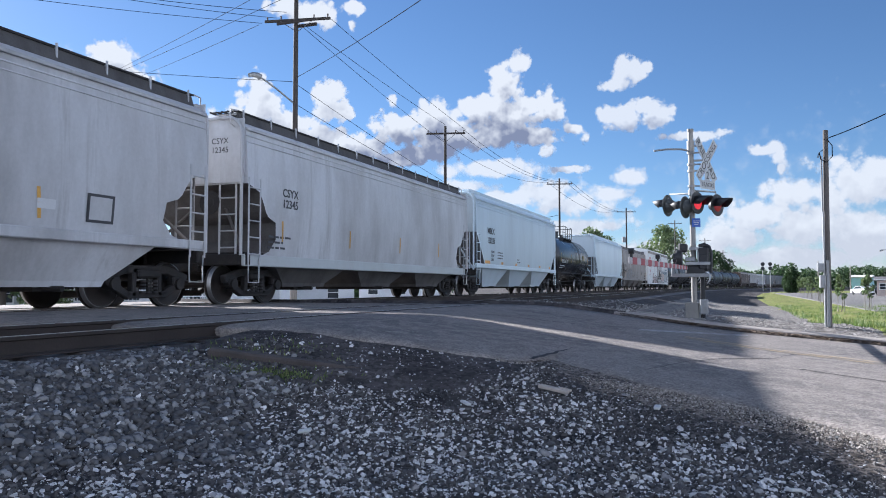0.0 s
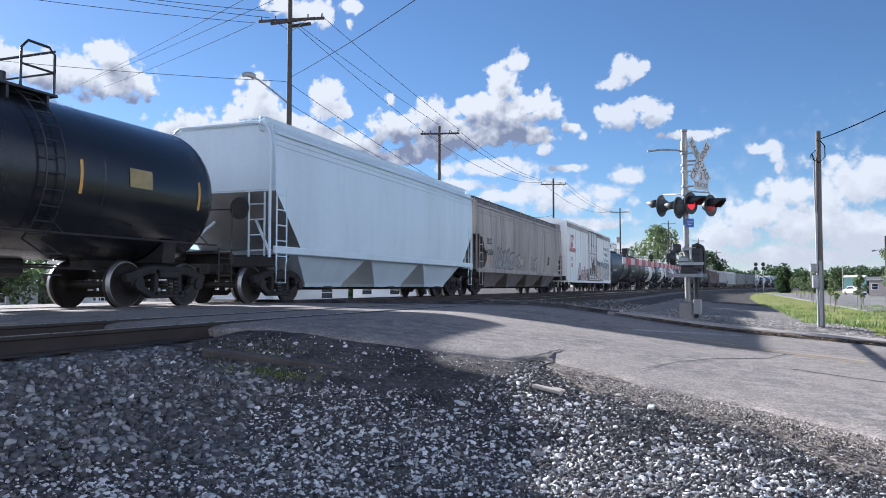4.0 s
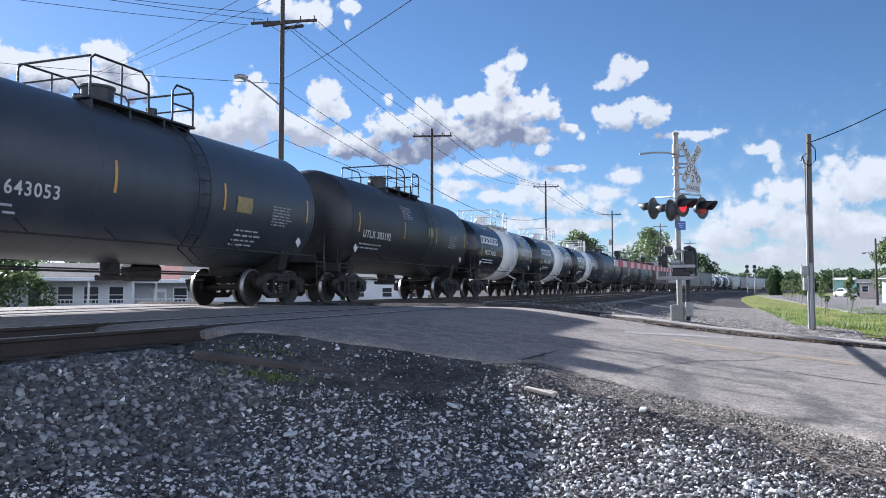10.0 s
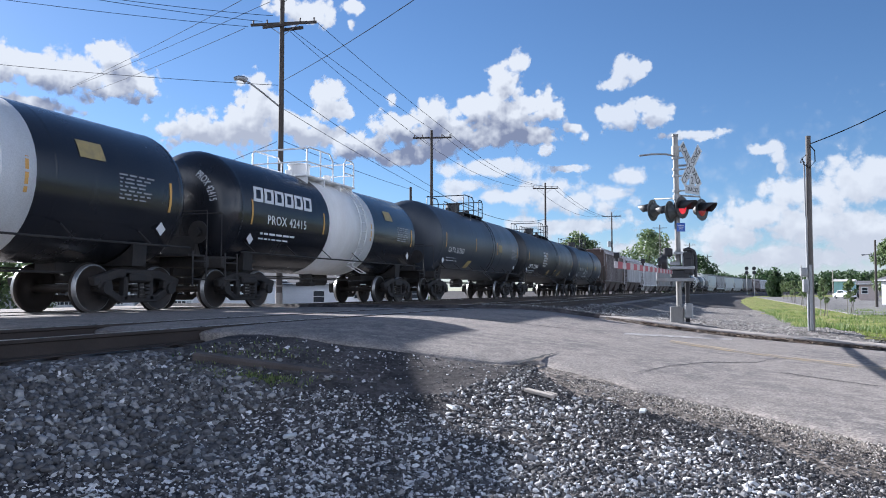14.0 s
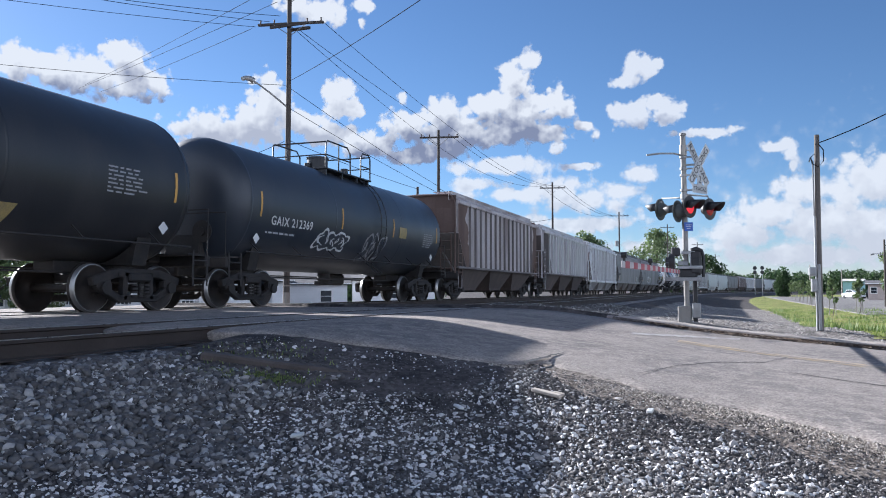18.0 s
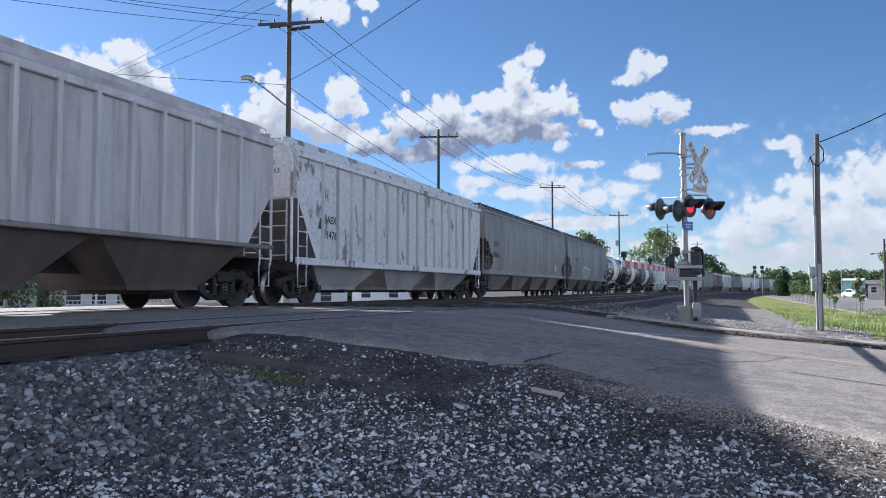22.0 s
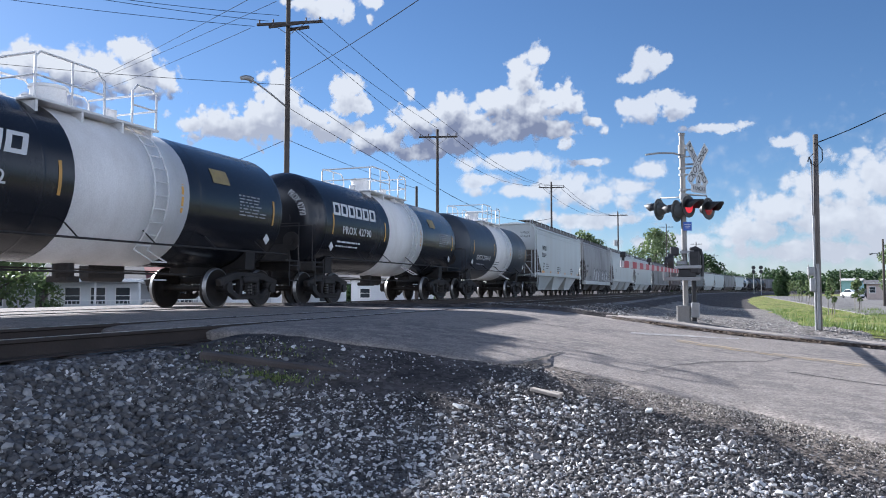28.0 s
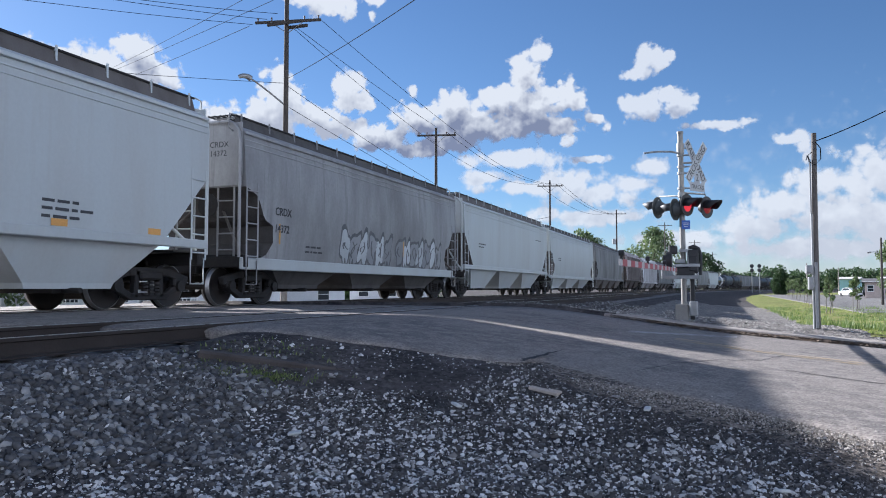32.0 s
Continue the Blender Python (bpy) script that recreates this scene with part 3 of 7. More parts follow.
        v.co = (px + 0.008 + d, y + u + lean * h, pz)
    return part(name, me, material, car)


def patch(car, name, y0, y1, z0, z1, material, wall, n=4, lift=0.006, skew=0.0, label=""):
    """A thin panel or mark laid on the car's near side."""
    s = Shape()
    rows = []
    for k in range(n + 1):
        h = z0 + (z1 - z0) * k / n
        px, pz = wall(h)
        o = skew * k / n
        rows.append([(px + lift, y0 + o, pz), (px + lift, y1 + o, pz)])
    s.rings(rows, close=False, smooth=False)
    return part(name, s, material, car, label)


def stencils(car, y, z, rows, length, material, wall, pitch=0.13, thick=0.05):
    """Rows of unreadable small lettering, as plain bars."""
    s = Shape()
    for k in range(rows):
        u = y
        while u < y + length * random.uniform(0.75, 1.0):
            wd = random.uniform(0.06, 0.28)
            px, pz = wall(z - k * pitch)
            s.box((px + 0.004, u + wd / 2, pz), (0.004, wd, thick))
            u += wd + 0.06
    return part("stencil", s, material, car, "small stencilled data lines")


def hopper(label, S0, S1, paint, ribs=0, eave=4.05, sill=1.22, cut=1.25, bulge=0.1, pockets=3, board=4.46, sill_h=0.19, sill_paint=None, walk_rail=True, dark_end=True, rib_at=None, coaming=None, rib_paint=None, rib_w=0.055, pocket_paint=None, end_paint=None, number="", group="covered hopper cars"):
    """Covered hopper wagon; S0 and S1 are the ends of its side sheets along the train."""
    L = S1 - S0
    if not walk_rail:
        board = eave + 0.36
    car = thing("hopper_car", pose(FAR, (S0 + S1) / 2, 0), label, "hopper car", group)
    half, hw = L / 2, 1.6
    span, reach = L - 2.2, half + 0.62

    def skin(z):
        k = (z - 2.7) / 1.5
        return hw - bulge * min(k * k, 1.2), z

    def end(z):
        if z > 2.75:
            return half
        k = (2.75 - z) / (2.75 - sill)
        if bulge > 0.05:
            return half - cut * mixed(k, [(0, 0.0), (0.08, 0.38), (0.3, 0.56), (0.4, 0.62), (0.5, 0.95), (0.75, 1.0), (0.92, 0.82), (1.0, 0.55)])
        return half - cut * k
    zs = sorted({sill, 3.1, 3.5, 3.8, eave, 2.75 + 0.001} | {2.75 - (2.75 - sill) * k for k in (0.0, 0.04, 0.1, 0.2, 0.3, 0.36, 0.43, 0.5, 0.6, 0.75, 0.85, 0.93)})
    sec = [(skin(z)[0], z) for z in zs] + [(1.42, eave + 0.1), (0.95, eave + 0.22), (0.35, eave + 0.29)]
    sec = sec + [(-x, z) for x, z in sec[::-1]]
    us = [-1 + 2 * k / 16 for k in range(17)]
    body = Shape()
    body.rings([[(x, u * end(z), z) for x, z in sec] for u in us], close=False)
    n = len(sec)
    for u in (-1, 1):
        pts = [(x, u * end(z), z) for x, z in sec]
        low = sum(1 for z in zs if z <= 2.75)
        body.add(pts, [(j, j + 1, n - 2 - j, n - 1 - j) if u > 0 else (n - 1 - j, n - 2 - j, j + 1, j) for j in range(low - 1, n // 2 - 1)])
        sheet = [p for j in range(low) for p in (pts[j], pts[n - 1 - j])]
        # darker than the sides: the shade of the recess is put into the colour
        part("slope_sheet", Shape().add(sheet, [(2 * j, 2 * j + 2, 2 * j + 3, 2 * j + 1) if u > 0 else (2 * j + 1, 2 * j + 3, 2 * j + 2, 2 * j) for j in range(low - 1)]), M_STEP if paint is M_PALE else M_GRIME_SHADE if paint is M_CREAM or ribs else M_DARK_SHADE, car, "recessed end sheet with its shade painted in")
    part("body", body, paint, car)
    # side sill and end platforms
    for sx in (-1, 1):
        part("side_sill", Shape().box((sx * (skin(sill)[0] + 0.0), 0, sill + 0.025 - sill_h / 2), (0.1, L, sill_h), 0.02), sill_paint or paint, car)
    for sy in (-1, 1):
        part("end_sill", Shape().box((0, sy * (half - 0.12), 1.02), (3.1, 0.2, 0.26), 0.02).box((0, sy * (half - 0.65), 0.95), (0.5, 1.3, 0.4), 0.02), M_TRUCK if dark_end else paint, car)
        part("end_platform", Shape().box((0, sy * (half - 0.5), 1.17), (2.9, 0.75, 0.05), 0.01), M_TRUCK, car)
        part("end_wall", Shape().box((0, sy * (half + 0.02), (2.78 + eave + 0.2) / 2), (3.02, 0.034, eave + 0.2 - 2.78), 0.008), end_paint or paint, car, "upright end sheet under the roof")
        arch = [(1.5, 1.12), (1.5, eave - 0.25), (1.46, eave - 0.02), (1.34, eave + 0.16), (1.2, eave + 0.22)]
        part("end_frame", Shape().tube([(x, sy * (half + 0.1), z) for x, z in arch + [(-x, z) for x, z in arch[::-1]]], 0.038, 7), end_paint or paint, car, "bent pipe frame round the end")
        part("end_brace", Shape().tube([(1.4, sy * (half - 0.1), 1.2), (0.2, sy * (half - 0.9), 2.6)], 0.04, 6).tube([(-1.4, sy * (half - 0.1), 1.2), (-0.2, sy * (half - 0.9), 2.6)], 0.04, 6), paint if paint in (M_PALE, M_CREAM) else M_GRIME_SHADE, car)
        part("sill_step", Shape().tube([(1.58, sy * (half - 0.08), 1.05), (1.58, sy * (half - 0.08), 0.5), (1.58, sy * (half - 0.5), 0.5), (1.58, sy * (half - 0.5), 1.05)], 0.018, 5), paint, car)
        ladder(car, 1.6, sy * (half - 0.28), 1.0, 1.9, end_paint or paint)
        ladder(car, 1.05, sy * (half - 0.02), 1.15, 1.6, end_paint or paint, math.pi / 2)
        part("handrail", Shape().tube([(1.55, sy * half, 2.9), (1.55, sy * (half + 0.06), 3.0), (1.5, sy * (half + 0.06), 4.0)], 0.016, 5), paint, car)
    part("brake_wheel", Shape().disc((0.55, -half + 0.02, 2.35), (0, 1, 0), 0.28, 0.03, 16).disc((0.55, -half + 0.1, 2.35), (0, 1, 0), 0.12, 0.2, 10), M_TRUCK, car)
    # discharge pockets, on most cars painted darker than the sides
    run = (L - 2 * cut + 0.3)
    for k in range(pockets):
        c0 = -run / 2 + run * (k + 0.5) / pockets
        a, b = run / pockets / 2 - 0.03, 0.42
        p = Shape()
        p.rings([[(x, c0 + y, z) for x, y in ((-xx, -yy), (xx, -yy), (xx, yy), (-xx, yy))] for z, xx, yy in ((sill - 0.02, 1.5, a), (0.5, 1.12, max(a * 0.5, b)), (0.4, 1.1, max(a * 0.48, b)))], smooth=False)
        part("discharge_pocket", p, pocket_paint or (paint if paint in (M_PALE, M_CREAM) else M_GRIME_SHADE), car)
        part("outlet_gate", Shape().box((0, c0, 0.37), (1.9, 0.5, 0.1), 0.01).tube([(0.9, c0, 0.37), (1.35, c0, 0.37)], 0.05, 8), M_TRUCK, car)
    part("centre_sill", Shape().box((0, 0, 0.86), (0.5, L - 0.6, 0.3)), M_TRUCK, car)
    # roof walkway
    wb = Shape()
    for k in range(5):
        wb.box((0.5 + 0.16 * k, 0, board), (0.03, L - 0.1, 0.035))
    k = -half + 0.1
    while k < half:
        wb.box((0.82, k, board), (0.66, 0.02, 0.03))
        k += 0.22
    part("roof_walkway", wb, M_TRUCK if walk_rail else paint, car, "open grating along the roof")
    if walk_rail:
        wr = Shape().box((1.28, 0, (eave + board) / 2 + 0.04), (0.03, 0.035, board - eave + 0.02)).box((0.9, 0, board - 0.03), (0.74, 0.04, 0.03)).mesh("walkway_bracket")
        wr.materials.append(paint)
        nb = round((L - 0.5) / 1.15)
        for k in range(nb + 1):
            part("walkway_bracket", wr, None, car).location = (0, -half + 0.25 + (L - 0.5) * k / nb, 0)
        part("walkway_fascia", Shape().box((1.25, 0, board - 0.015), (0.03, L - 0.1, 0.04)), M_TRUCK, car)
    part("roof_coaming", Shape().add([(1.235, -half + 0.1, board - 0.03), (1.235, half - 0.1, board - 0.03), (1.36, half - 0.1, eave + 0.02), (1.36, -half + 0.1, eave + 0.02), (1.2, -half + 0.1, board - 0.03), (1.2, half - 0.1, board - 0.03), (1.2, half - 0.1, eave + 0.02), (1.2, -half + 0.1, eave + 0.02)], [(0, 1, 2, 3), (4, 7, 6, 5), (0, 4, 5, 1), (1, 5, 6, 2), (3, 7, 4, 0)]), coaming or (M_DARK_SHADE if walk_rail else paint), car, "solid coaming below the walkway")
    if not walk_rail:
        part("walkway_fascia", Shape().box((1.25, 0, board - 0.05), (0.03, L - 0.1, 0.16), 0.005), paint, car)
    part("roof_hatch", Shape().prism([(-0.32, eave + 0.2), (0.32, eave + 0.2), (0.3, board - 0.06), (-0.3, board - 0.06)], -half + 0.7, half - 0.7), paint, car)
    for sy in (-1, 1):
        part("roof_rail", Shape().tube([(1.25, sy * (half - 0.05), board), (1.25, sy * (half + 0.18), board - 0.02), (1.25, sy * (half + 0.2), board - 0.35), (1.25, sy * half, eave)], 0.02, 5), paint, car)
    if ribs:
        rib = Shape()
        rib.rings([[(0, -rib_w, z), (0.12, -rib_w * 0.9, z), (0.12, rib_w * 0.9, z), (0, rib_w, z)] for z in (sill + 0.02, eave - 0.12)], smooth=False)
        rm = rib.mesh("rib")
        rm.materials.append(rib_paint or M_RIBDARK)
        for k in range(ribs):
            r0, r1 = (rib_at[0] - (S0 + S1) / 2, rib_at[1] - (S0 + S1) / 2) if rib_at else (-half + cut + 0.1, half - cut - 0.1)
            y = r0 + (r1 - r0) * k / (ribs - 1)
            for sx in (-1, 1):
                o = part("rib", rm, None, car)
                o.location, o.rotation_euler = (sx * (hw - 0.03), y, 0), (0, 0, 0 if sx > 0 else math.pi)
        for sx in (-1, 1):
            part("top_chord", Shape().box((sx * hw, 0, eave - 0.08), (0.16, L, 0.16), 0.02), paint, car)
    else:
        for sx in (-1, 1):
            part("roof_angle", Shape().box((sx * (skin(eave)[0] + 0.02), 0, eave - 0.04), (0.07, L, 0.07), 0.01), paint, car)
            part("roof_seam", Shape().box((sx * (skin(eave - 0.16)[0] + 0.005), 0, eave - 0.2), (0.03, L, 0.03), 0.005), paint, car)
            part("roof_seam", Shape().box((sx * (skin(eave - 0.32)[0] + 0.003), 0, eave - 0.34), (0.024, L, 0.025), 0.005), paint, car)
    for k, words in enumerate(number.split()):
        writing("lettering", words, 0.19, M_LETTER_D, car, pose(0.62, -half - 0.041, eave - 0.3 - 0.21 * k, 90, 0, 0), 0.002)
    running_gear(car, span, reach)
    return car, skin, half


def tank(label, S0, S1, paint, r=1.57, zc=2.51, band=None, cage=M_BLACK, head=0.56, overhang=0.95, cage_y=0.0, dome=True, lid=0.32, side_rail=True, group="tank cars"):
    """Tank wagon; S0 and S1 are the two seams where the cylinder meets its heads."""
    L = S1 - S0
    half = L / 2
    car = thing("tank_car", pose(FAR, (S0 + S1) / 2, 0), label, "tank car", group)
    reach = half + overhang + 0.2
    span = 2 * (half - 0.75)

    def skin(z):
        a = (z - zc) / r
        return r * math.cos(a), zc + r * math.sin(a)
    N = 40
    prof = [(-half - head * math.sin(w), r * (math.cos(w) ** 0.75)) for w in (math.pi / 2 * k / 9 for k in range(8, -1, -1))]
    prof = [(-half - head, 0.0)] + prof + [(-y, q) for y, q in prof[::-1]] + [(half + head, 0.0)]
    body = Shape()
    body.rings([[(q * math.cos(a), y, zc + q * math.sin(a)) for a in (2 * math.pi * k / N for k in range(N))] for y, q in prof], caps=False)
    tk = part("tank", body, paint, car)
    if band:
        b0, b1, bm = band
        bs = Shape()
        bs.rings([[((r + d) * math.cos(a), y, zc + (r + d) * math.sin(a)) for a in (2 * math.pi * k / N for k in range(N))] for y, d in ((b0, 0.0), (b0, 0.006), (b1, 0.006), (b1, 0.0))], caps=False)
        part("band", bs, bm, car, "broad white painted band")
    seam = Shape()
    seam.rings([[((r + d) * math.cos(a), o, zc + (r + d) * math.sin(a)) for a in (2 * math.pi * k / N for k in range(N))] for o, d in ((-0.03, 0), (-0.012, 0.004), (0.012, 0.004), (0.03, 0))], caps=False)
    seam = seam.mesh("weld_seam")
    seam.materials.append(paint)
    for y in (-half, -half / 3, half * 0.42, half):
        part("weld_seam", seam, None, car).location = (0, y, 0)
    for sy in (-1, 1):
        part("stub_sill", Shape().box((0, sy * (half + overhang - 1.5), 0.95), (0.52, 3.0, 0.42), 0.02), M_TRUCK, car)
        part("head_brace", Shape().box((0, sy * (half + 0.35), 1.35), (1.0, 0.35, 0.7), 0.03), M_TRUCK, car)
        part("end_sill", Shape().box((0, sy * (half + overhang - 0.15), 1.03), (3.0, 0.16, 0.24), 0.02).box((0, sy * (half + overhang - 0.42), 1.16), (2.9, 0.6, 0.04)), M_TRUCK, car)
        cr = Shape()
        arc = [(r * math.cos(a), zc + r * math.sin(a)) for a in (math.radians(-138 + 96 * k / 12) for k in range(13))]
        arc = [(x * 1.01, z - 0.02) for x, z in arc]
        cr.prism(arc + [(1.05, 0.9), (-1.05, 0.9)], sy * span / 2 - 0.19, sy * span / 2 + 0.19)
        part("bolster_cradle", cr, M_TRUCK, car)
        part("end_rail", Shape().tube([(-1.45, sy * (half + overhang - 0.1), 1.15), (-1.45, sy * (half + overhang - 0.1), 2.15), (1.45, sy * (half + overhang - 0.1), 2.15), (1.45, sy * (half + overhang - 0.1), 1.15)], 0.016, 5), M_TRUCK, car)
        ladder(car, 1.5, sy * (half + overhang - 0.4), 0.5, 0.75, M_TRUCK, name="corner_step")
    part("brake_wheel", Shape().disc((0.7, -half - overhang + 0.25, 1.75), (0, 1, 0), 0.26, 0.03, 16).disc((0.7, -half - overhang + 0.3, 1.75), (0, 1, 0), 0.1, 0.2, 8), M_TRUCK, car)
    if side_rail:
        for sx in (-1, 1):
            sr = Shape().tube([(sx * 1.52, -half - 0.2, 1.3), (sx * 1.52, half + 0.2, 1.3)], 0.022, 6)
            k = -half + 0.4
            while k < half:
                sr.tube([(sx * 1.52, k, 1.3), (sx * 1.15, k, 1.62)], 0.015, 5)
                k += 1.9
            part("side_handrail", sr, M_TRUCK, car)
    top = zc + r
    # valve dome, its platform and the cage of rails
    if dome:
        part("manway", Shape().disc((0, cage_y - 0.45, top + 0.18), (0, 0, 1), lid, 0.46, 20).disc((0, cage_y - 0.45, top + 0.42), (0, 0, 1), lid + 0.03, 0.05, 20), cage, car)
        part("valve", Shape().disc((0.25, cage_y + 0.85, top + 0.12), (0, 0, 1), 0.12, 0.3, 10), cage, car)
        part("valve", Shape().disc((-0.15, cage_y - 0.8, top + 0.1), (0, 0, 1), 0.1, 0.26, 10), cage, car)
        pf = Shape()
        for sx in (-1, 1):
            pf.box((sx * 0.72, cage_y - 0.05, top - 0.08), (0.4, 3.1, 0.05), 0.01)
            for k in (-1.5, -0.5, 0.5, 1.3):
                pf.box((sx * 0.72, cage_y + k, top - 0.2), (0.36, 0.05, 0.22))
        part("platform", pf, cage, car)
        for sx in (-1, 1):
            x, a, b = sx * 0.9, cage_y - 1.55, cage_y + 1.42
            g = Shape()
            z0, z1 = top - 0.08, top + 0.74
            g.tube([(x, a, z0), (x, a, z1 - 0.1), (x, a + 0.1, z1), (x, cage_y - 0.2, z1), (x, cage_y, z1 - 0.16), (x, cage_y + 0.02, z0)], 0.024, 6)
            g.tube([(x, a, z0 + 0.4), (x, cage_y + 0.02, z0 + 0.4)], 0.02, 6)
            g.tube([(x, cage_y - 0.75, z0), (x, cage_y - 0.75, z1)], 0.02, 6)
            g.tube([(x, b, z0), (x, b, z1 - 0.1), (x, b - 0.12, z1), (x, b - 0.55, z1), (x, b - 0.68, z1 - 0.15), (x, b - 0.68, z0)], 0.024, 6)
            g.tube([(x, b, z0 + 0.4), (x, b - 0.68, z0 + 0.4)], 0.02, 6)
            part("cage_rail", g, cage, car)
        for y in (cage_y - 1.55, cage_y + 1.42):
            part("cage_end", Shape().tube([(-0.9, y, top + 0.7), (0.9, y, top + 0.7)], 0.024, 6).tube([(-0.9, y, top + 0.32), (0.9, y, top + 0.32)], 0.02, 6), cage, car)
    # side ladder, bowed round the tank
    ls = Shape()
    for y in (cage_y + 0.72, cage_y + 1.1):
        ls.tube([((r + 0.1) * math.cos(a), y, zc + (r + 0.1) * math.sin(a)) for a in (math.radians(-48 + 112 * k / 12) for k in range(13))], 0.018, 5)
        ls.tube([((r + 0.1) * math.cos(math.radians(-48)), y, zc + (r + 0.1) * math.sin(math.radians(-48))), (1.5, y, 0.95)], 0.018, 5)
    for k in range(11):
        a = math.radians(-44 + 10.2 * k)
        ls.tube([((r + 0.1) * math.cos(a), cage_y + 0.72, zc + (r + 0.1) * math.sin(a)), ((r + 0.1) * math.cos(a), cage_y + 1.1, zc + (r + 0.1) * math.sin(a))], 0.014, 5)
    for k in range(2):
        ls.tube([(1.5, cage_y + 0.72, 0.95 - 0.35 * k), (1.5, cage_y + 1.1, 0.95 - 0.35 * k)], 0.014, 5)
    part("side_ladder", ls, cage, car)
    part("bottom_outlet", Shape().disc((0, cage_y, zc - r - 0.12), (0, 0, 1), 0.2, 0.3, 12).box((0, cage_y, zc - r - 0.3), (0.5, 0.35, 0.12), 0.02), M_TRUCK, car)
    part("brake_rigging", Shape().tube([(0.4, -half + 1.5, 0.75), (0.4, half - 1.5, 0.75)], 0.025, 6).tube([(-0.3, -half + 1.5, 0.82), (-0.3, half - 1.5, 0.82)], 0.02, 6).box((-0.5, 1.5, 0.78), (0.4, 1.0, 0.4), 0.08), M_TRUCK, car)
    for y in (-half + 0.35, -half * 0.28, half * 0.3, half - 0.35):
        patch(car, "reflector_strip", y, y + 0.07, zc - 0.35, zc + 0.25, M_TAPE, skin)
    running_gear(car, span, reach)
    return car, skin, half


def reefer(label, S0, S1):
    L = S1 - S0
    half = L / 2
    car = thing("refrigerated_car", pose(FAR, (S0 + S1) / 2, 0), label, "boxcar")
    hw, z0, z1 = 1.6, 0.72, 4.9

    def skin(z):
        return hw, z
    part("body", Shape().box((0, 0, (z0 + z1) / 2), (2 * hw, L, z1 - z0), 0.03), M_REEFER, car)
    part("roof", Shape().prism([(-1.63, z1 - 0.1), (1.63, z1 - 0.1), (1.63, z1 + 0.05), (0.6, z1 + 0.26), (-0.6, z1 + 0.26), (-1.63, z1 + 0.05)], -half - 0.02, half + 0.02), M_REEFER, car)
    part("roof_trim", Shape().box((hw + 0.015, 0, z1 - 0.22), (0.03, L, 0.3)), M_TAN, car, "brown-grey band under the roof")
    part("side_sill", Shape().box((hw + 0.02, 0, z0 + 0.06), (0.06, L, 0.16), 0.01), M_REEFER, car)
    seam = Shape().box((0, 0, (z0 + z1) / 2), (0.016, 0.02, z1 - z0 - 0.5)).mesh("panel_seam")
    seam.materials.append(M_SEAM)
    for k in range(1, 20):
        y = -half + L * k / 20
        if -1.7 < y < 2.1:
            continue
        o = part("panel_seam", seam, None, car)
        o.location = (hw + 0.004, y, -0.1)
    door = part("door", Shape().box((hw + 0.03, 0.2, 2.85), (0.08, 3.5, 3.75), 0.02), M_DOOR, car, "sliding plug door with upright locking bars")
    for y in (-0.82, 0.31, 1.45):
        part("locking_bar", Shape().tube([(hw + 0.12, y, 1.0), (hw + 0.12, y, 4.65)], 0.02, 6).box((hw + 0.12, y, 2.6), (0.05, 0.12, 0.2)).box((hw + 0.1, y, 3.7), (0.04, 0.1, 0.14)), M_GRIME_SHADE, door)
    for z in (1.05, 3.03, 4.7):
        part("door_rail", Shape().box((hw + 0.08, 0.2, z), (0.05, 3.5, 0.035)), M_GRIME_SHADE, door)
    for y in (-1.62, 2.03):
        part("side_post", Shape().box((hw + 0.03, y, 2.85), (0.07, 0.12, 3.9)), M_TAN, car)
    for a, b, z0b, z1b in ((-0.45, 0.25, 1.5, 2.35), (0.45, 1.2, 1.4, 2.2)):
        part("lock_plate", Shape().box((hw + 0.085, (a + b) / 2, (z0b + z1b) / 2), (0.04, b - a, 0.05)).box((hw + 0.085, a, (z0b + z1b) / 2), (0.04, 0.06, z1b - z0b)).box((hw + 0.085, b, (z0b + z1b) / 2 - 0.1), (0.04, 0.06, z1b - z0b)), M_GRIME_SHADE, door)
    for z in (4.74, 0.9):
        part("door_track", Shape().box((hw + 0.07, 1.7, z), (0.08, 7.0, 0.07)), M_GRIME_SHADE, car)
    for k, (y0, y1, z, r) in enumerate(((-5.2, 4.9, 0.56, 0.022), (-2.6, 3.4, 0.66, 0.03), (-4.6, -0.4, 0.47, 0.018))):
        part("brake_rod", Shape().tube([(1.05 - 0.12 * k, y0, z + 0.12), (1.05 - 0.12 * k, y0 + 0.3, z), (1.05 - 0.12 * k, y1 - 0.3, z), (1.05 - 0.12 * k, y1, z + 0.14)], r, 6), M_TRUCK, car)
    part("door_ledge", Shape().box((hw + 0.09, 0.2, 1.32), (0.05, 3.3, 0.05)).box((hw + 0.09, -0.25, 2.52), (0.04, 1.1, 0.035)).box((hw + 0.09, 0.9, 2.44), (0.04, 1.05, 0.035)), M_GRIME_SHADE, door)
    for y, z, w, h in ((-0.4, 1.85, 0.1, 0.95), (0.12, 2.1, 0.14, 0.8), (0.62, 1.8, 0.09, 0.7), (-1.3, 1.6, 0.24, 0.5)):
        part("latch_box", Shape().box((hw + 0.1, y, z), (0.06, w, h), 0.01), M_GRIME_SHADE, door)
    part("end_unit", Shape().box((0, -half - 0.2, 3.9), (2.3, 0.42, 1.5), 0.06), M_STEP, car, "grey cooling unit on the end wall")
    # flat black plate; its colour stands in for the shade of a recess
    part("end_opening", Shape().box((0.5, -half - 0.02, 1.75), (1.5, 0.06, 1.5), 0.02), M_TRUCK, car, "dark plate standing in for a shaded recess below the cooling unit")
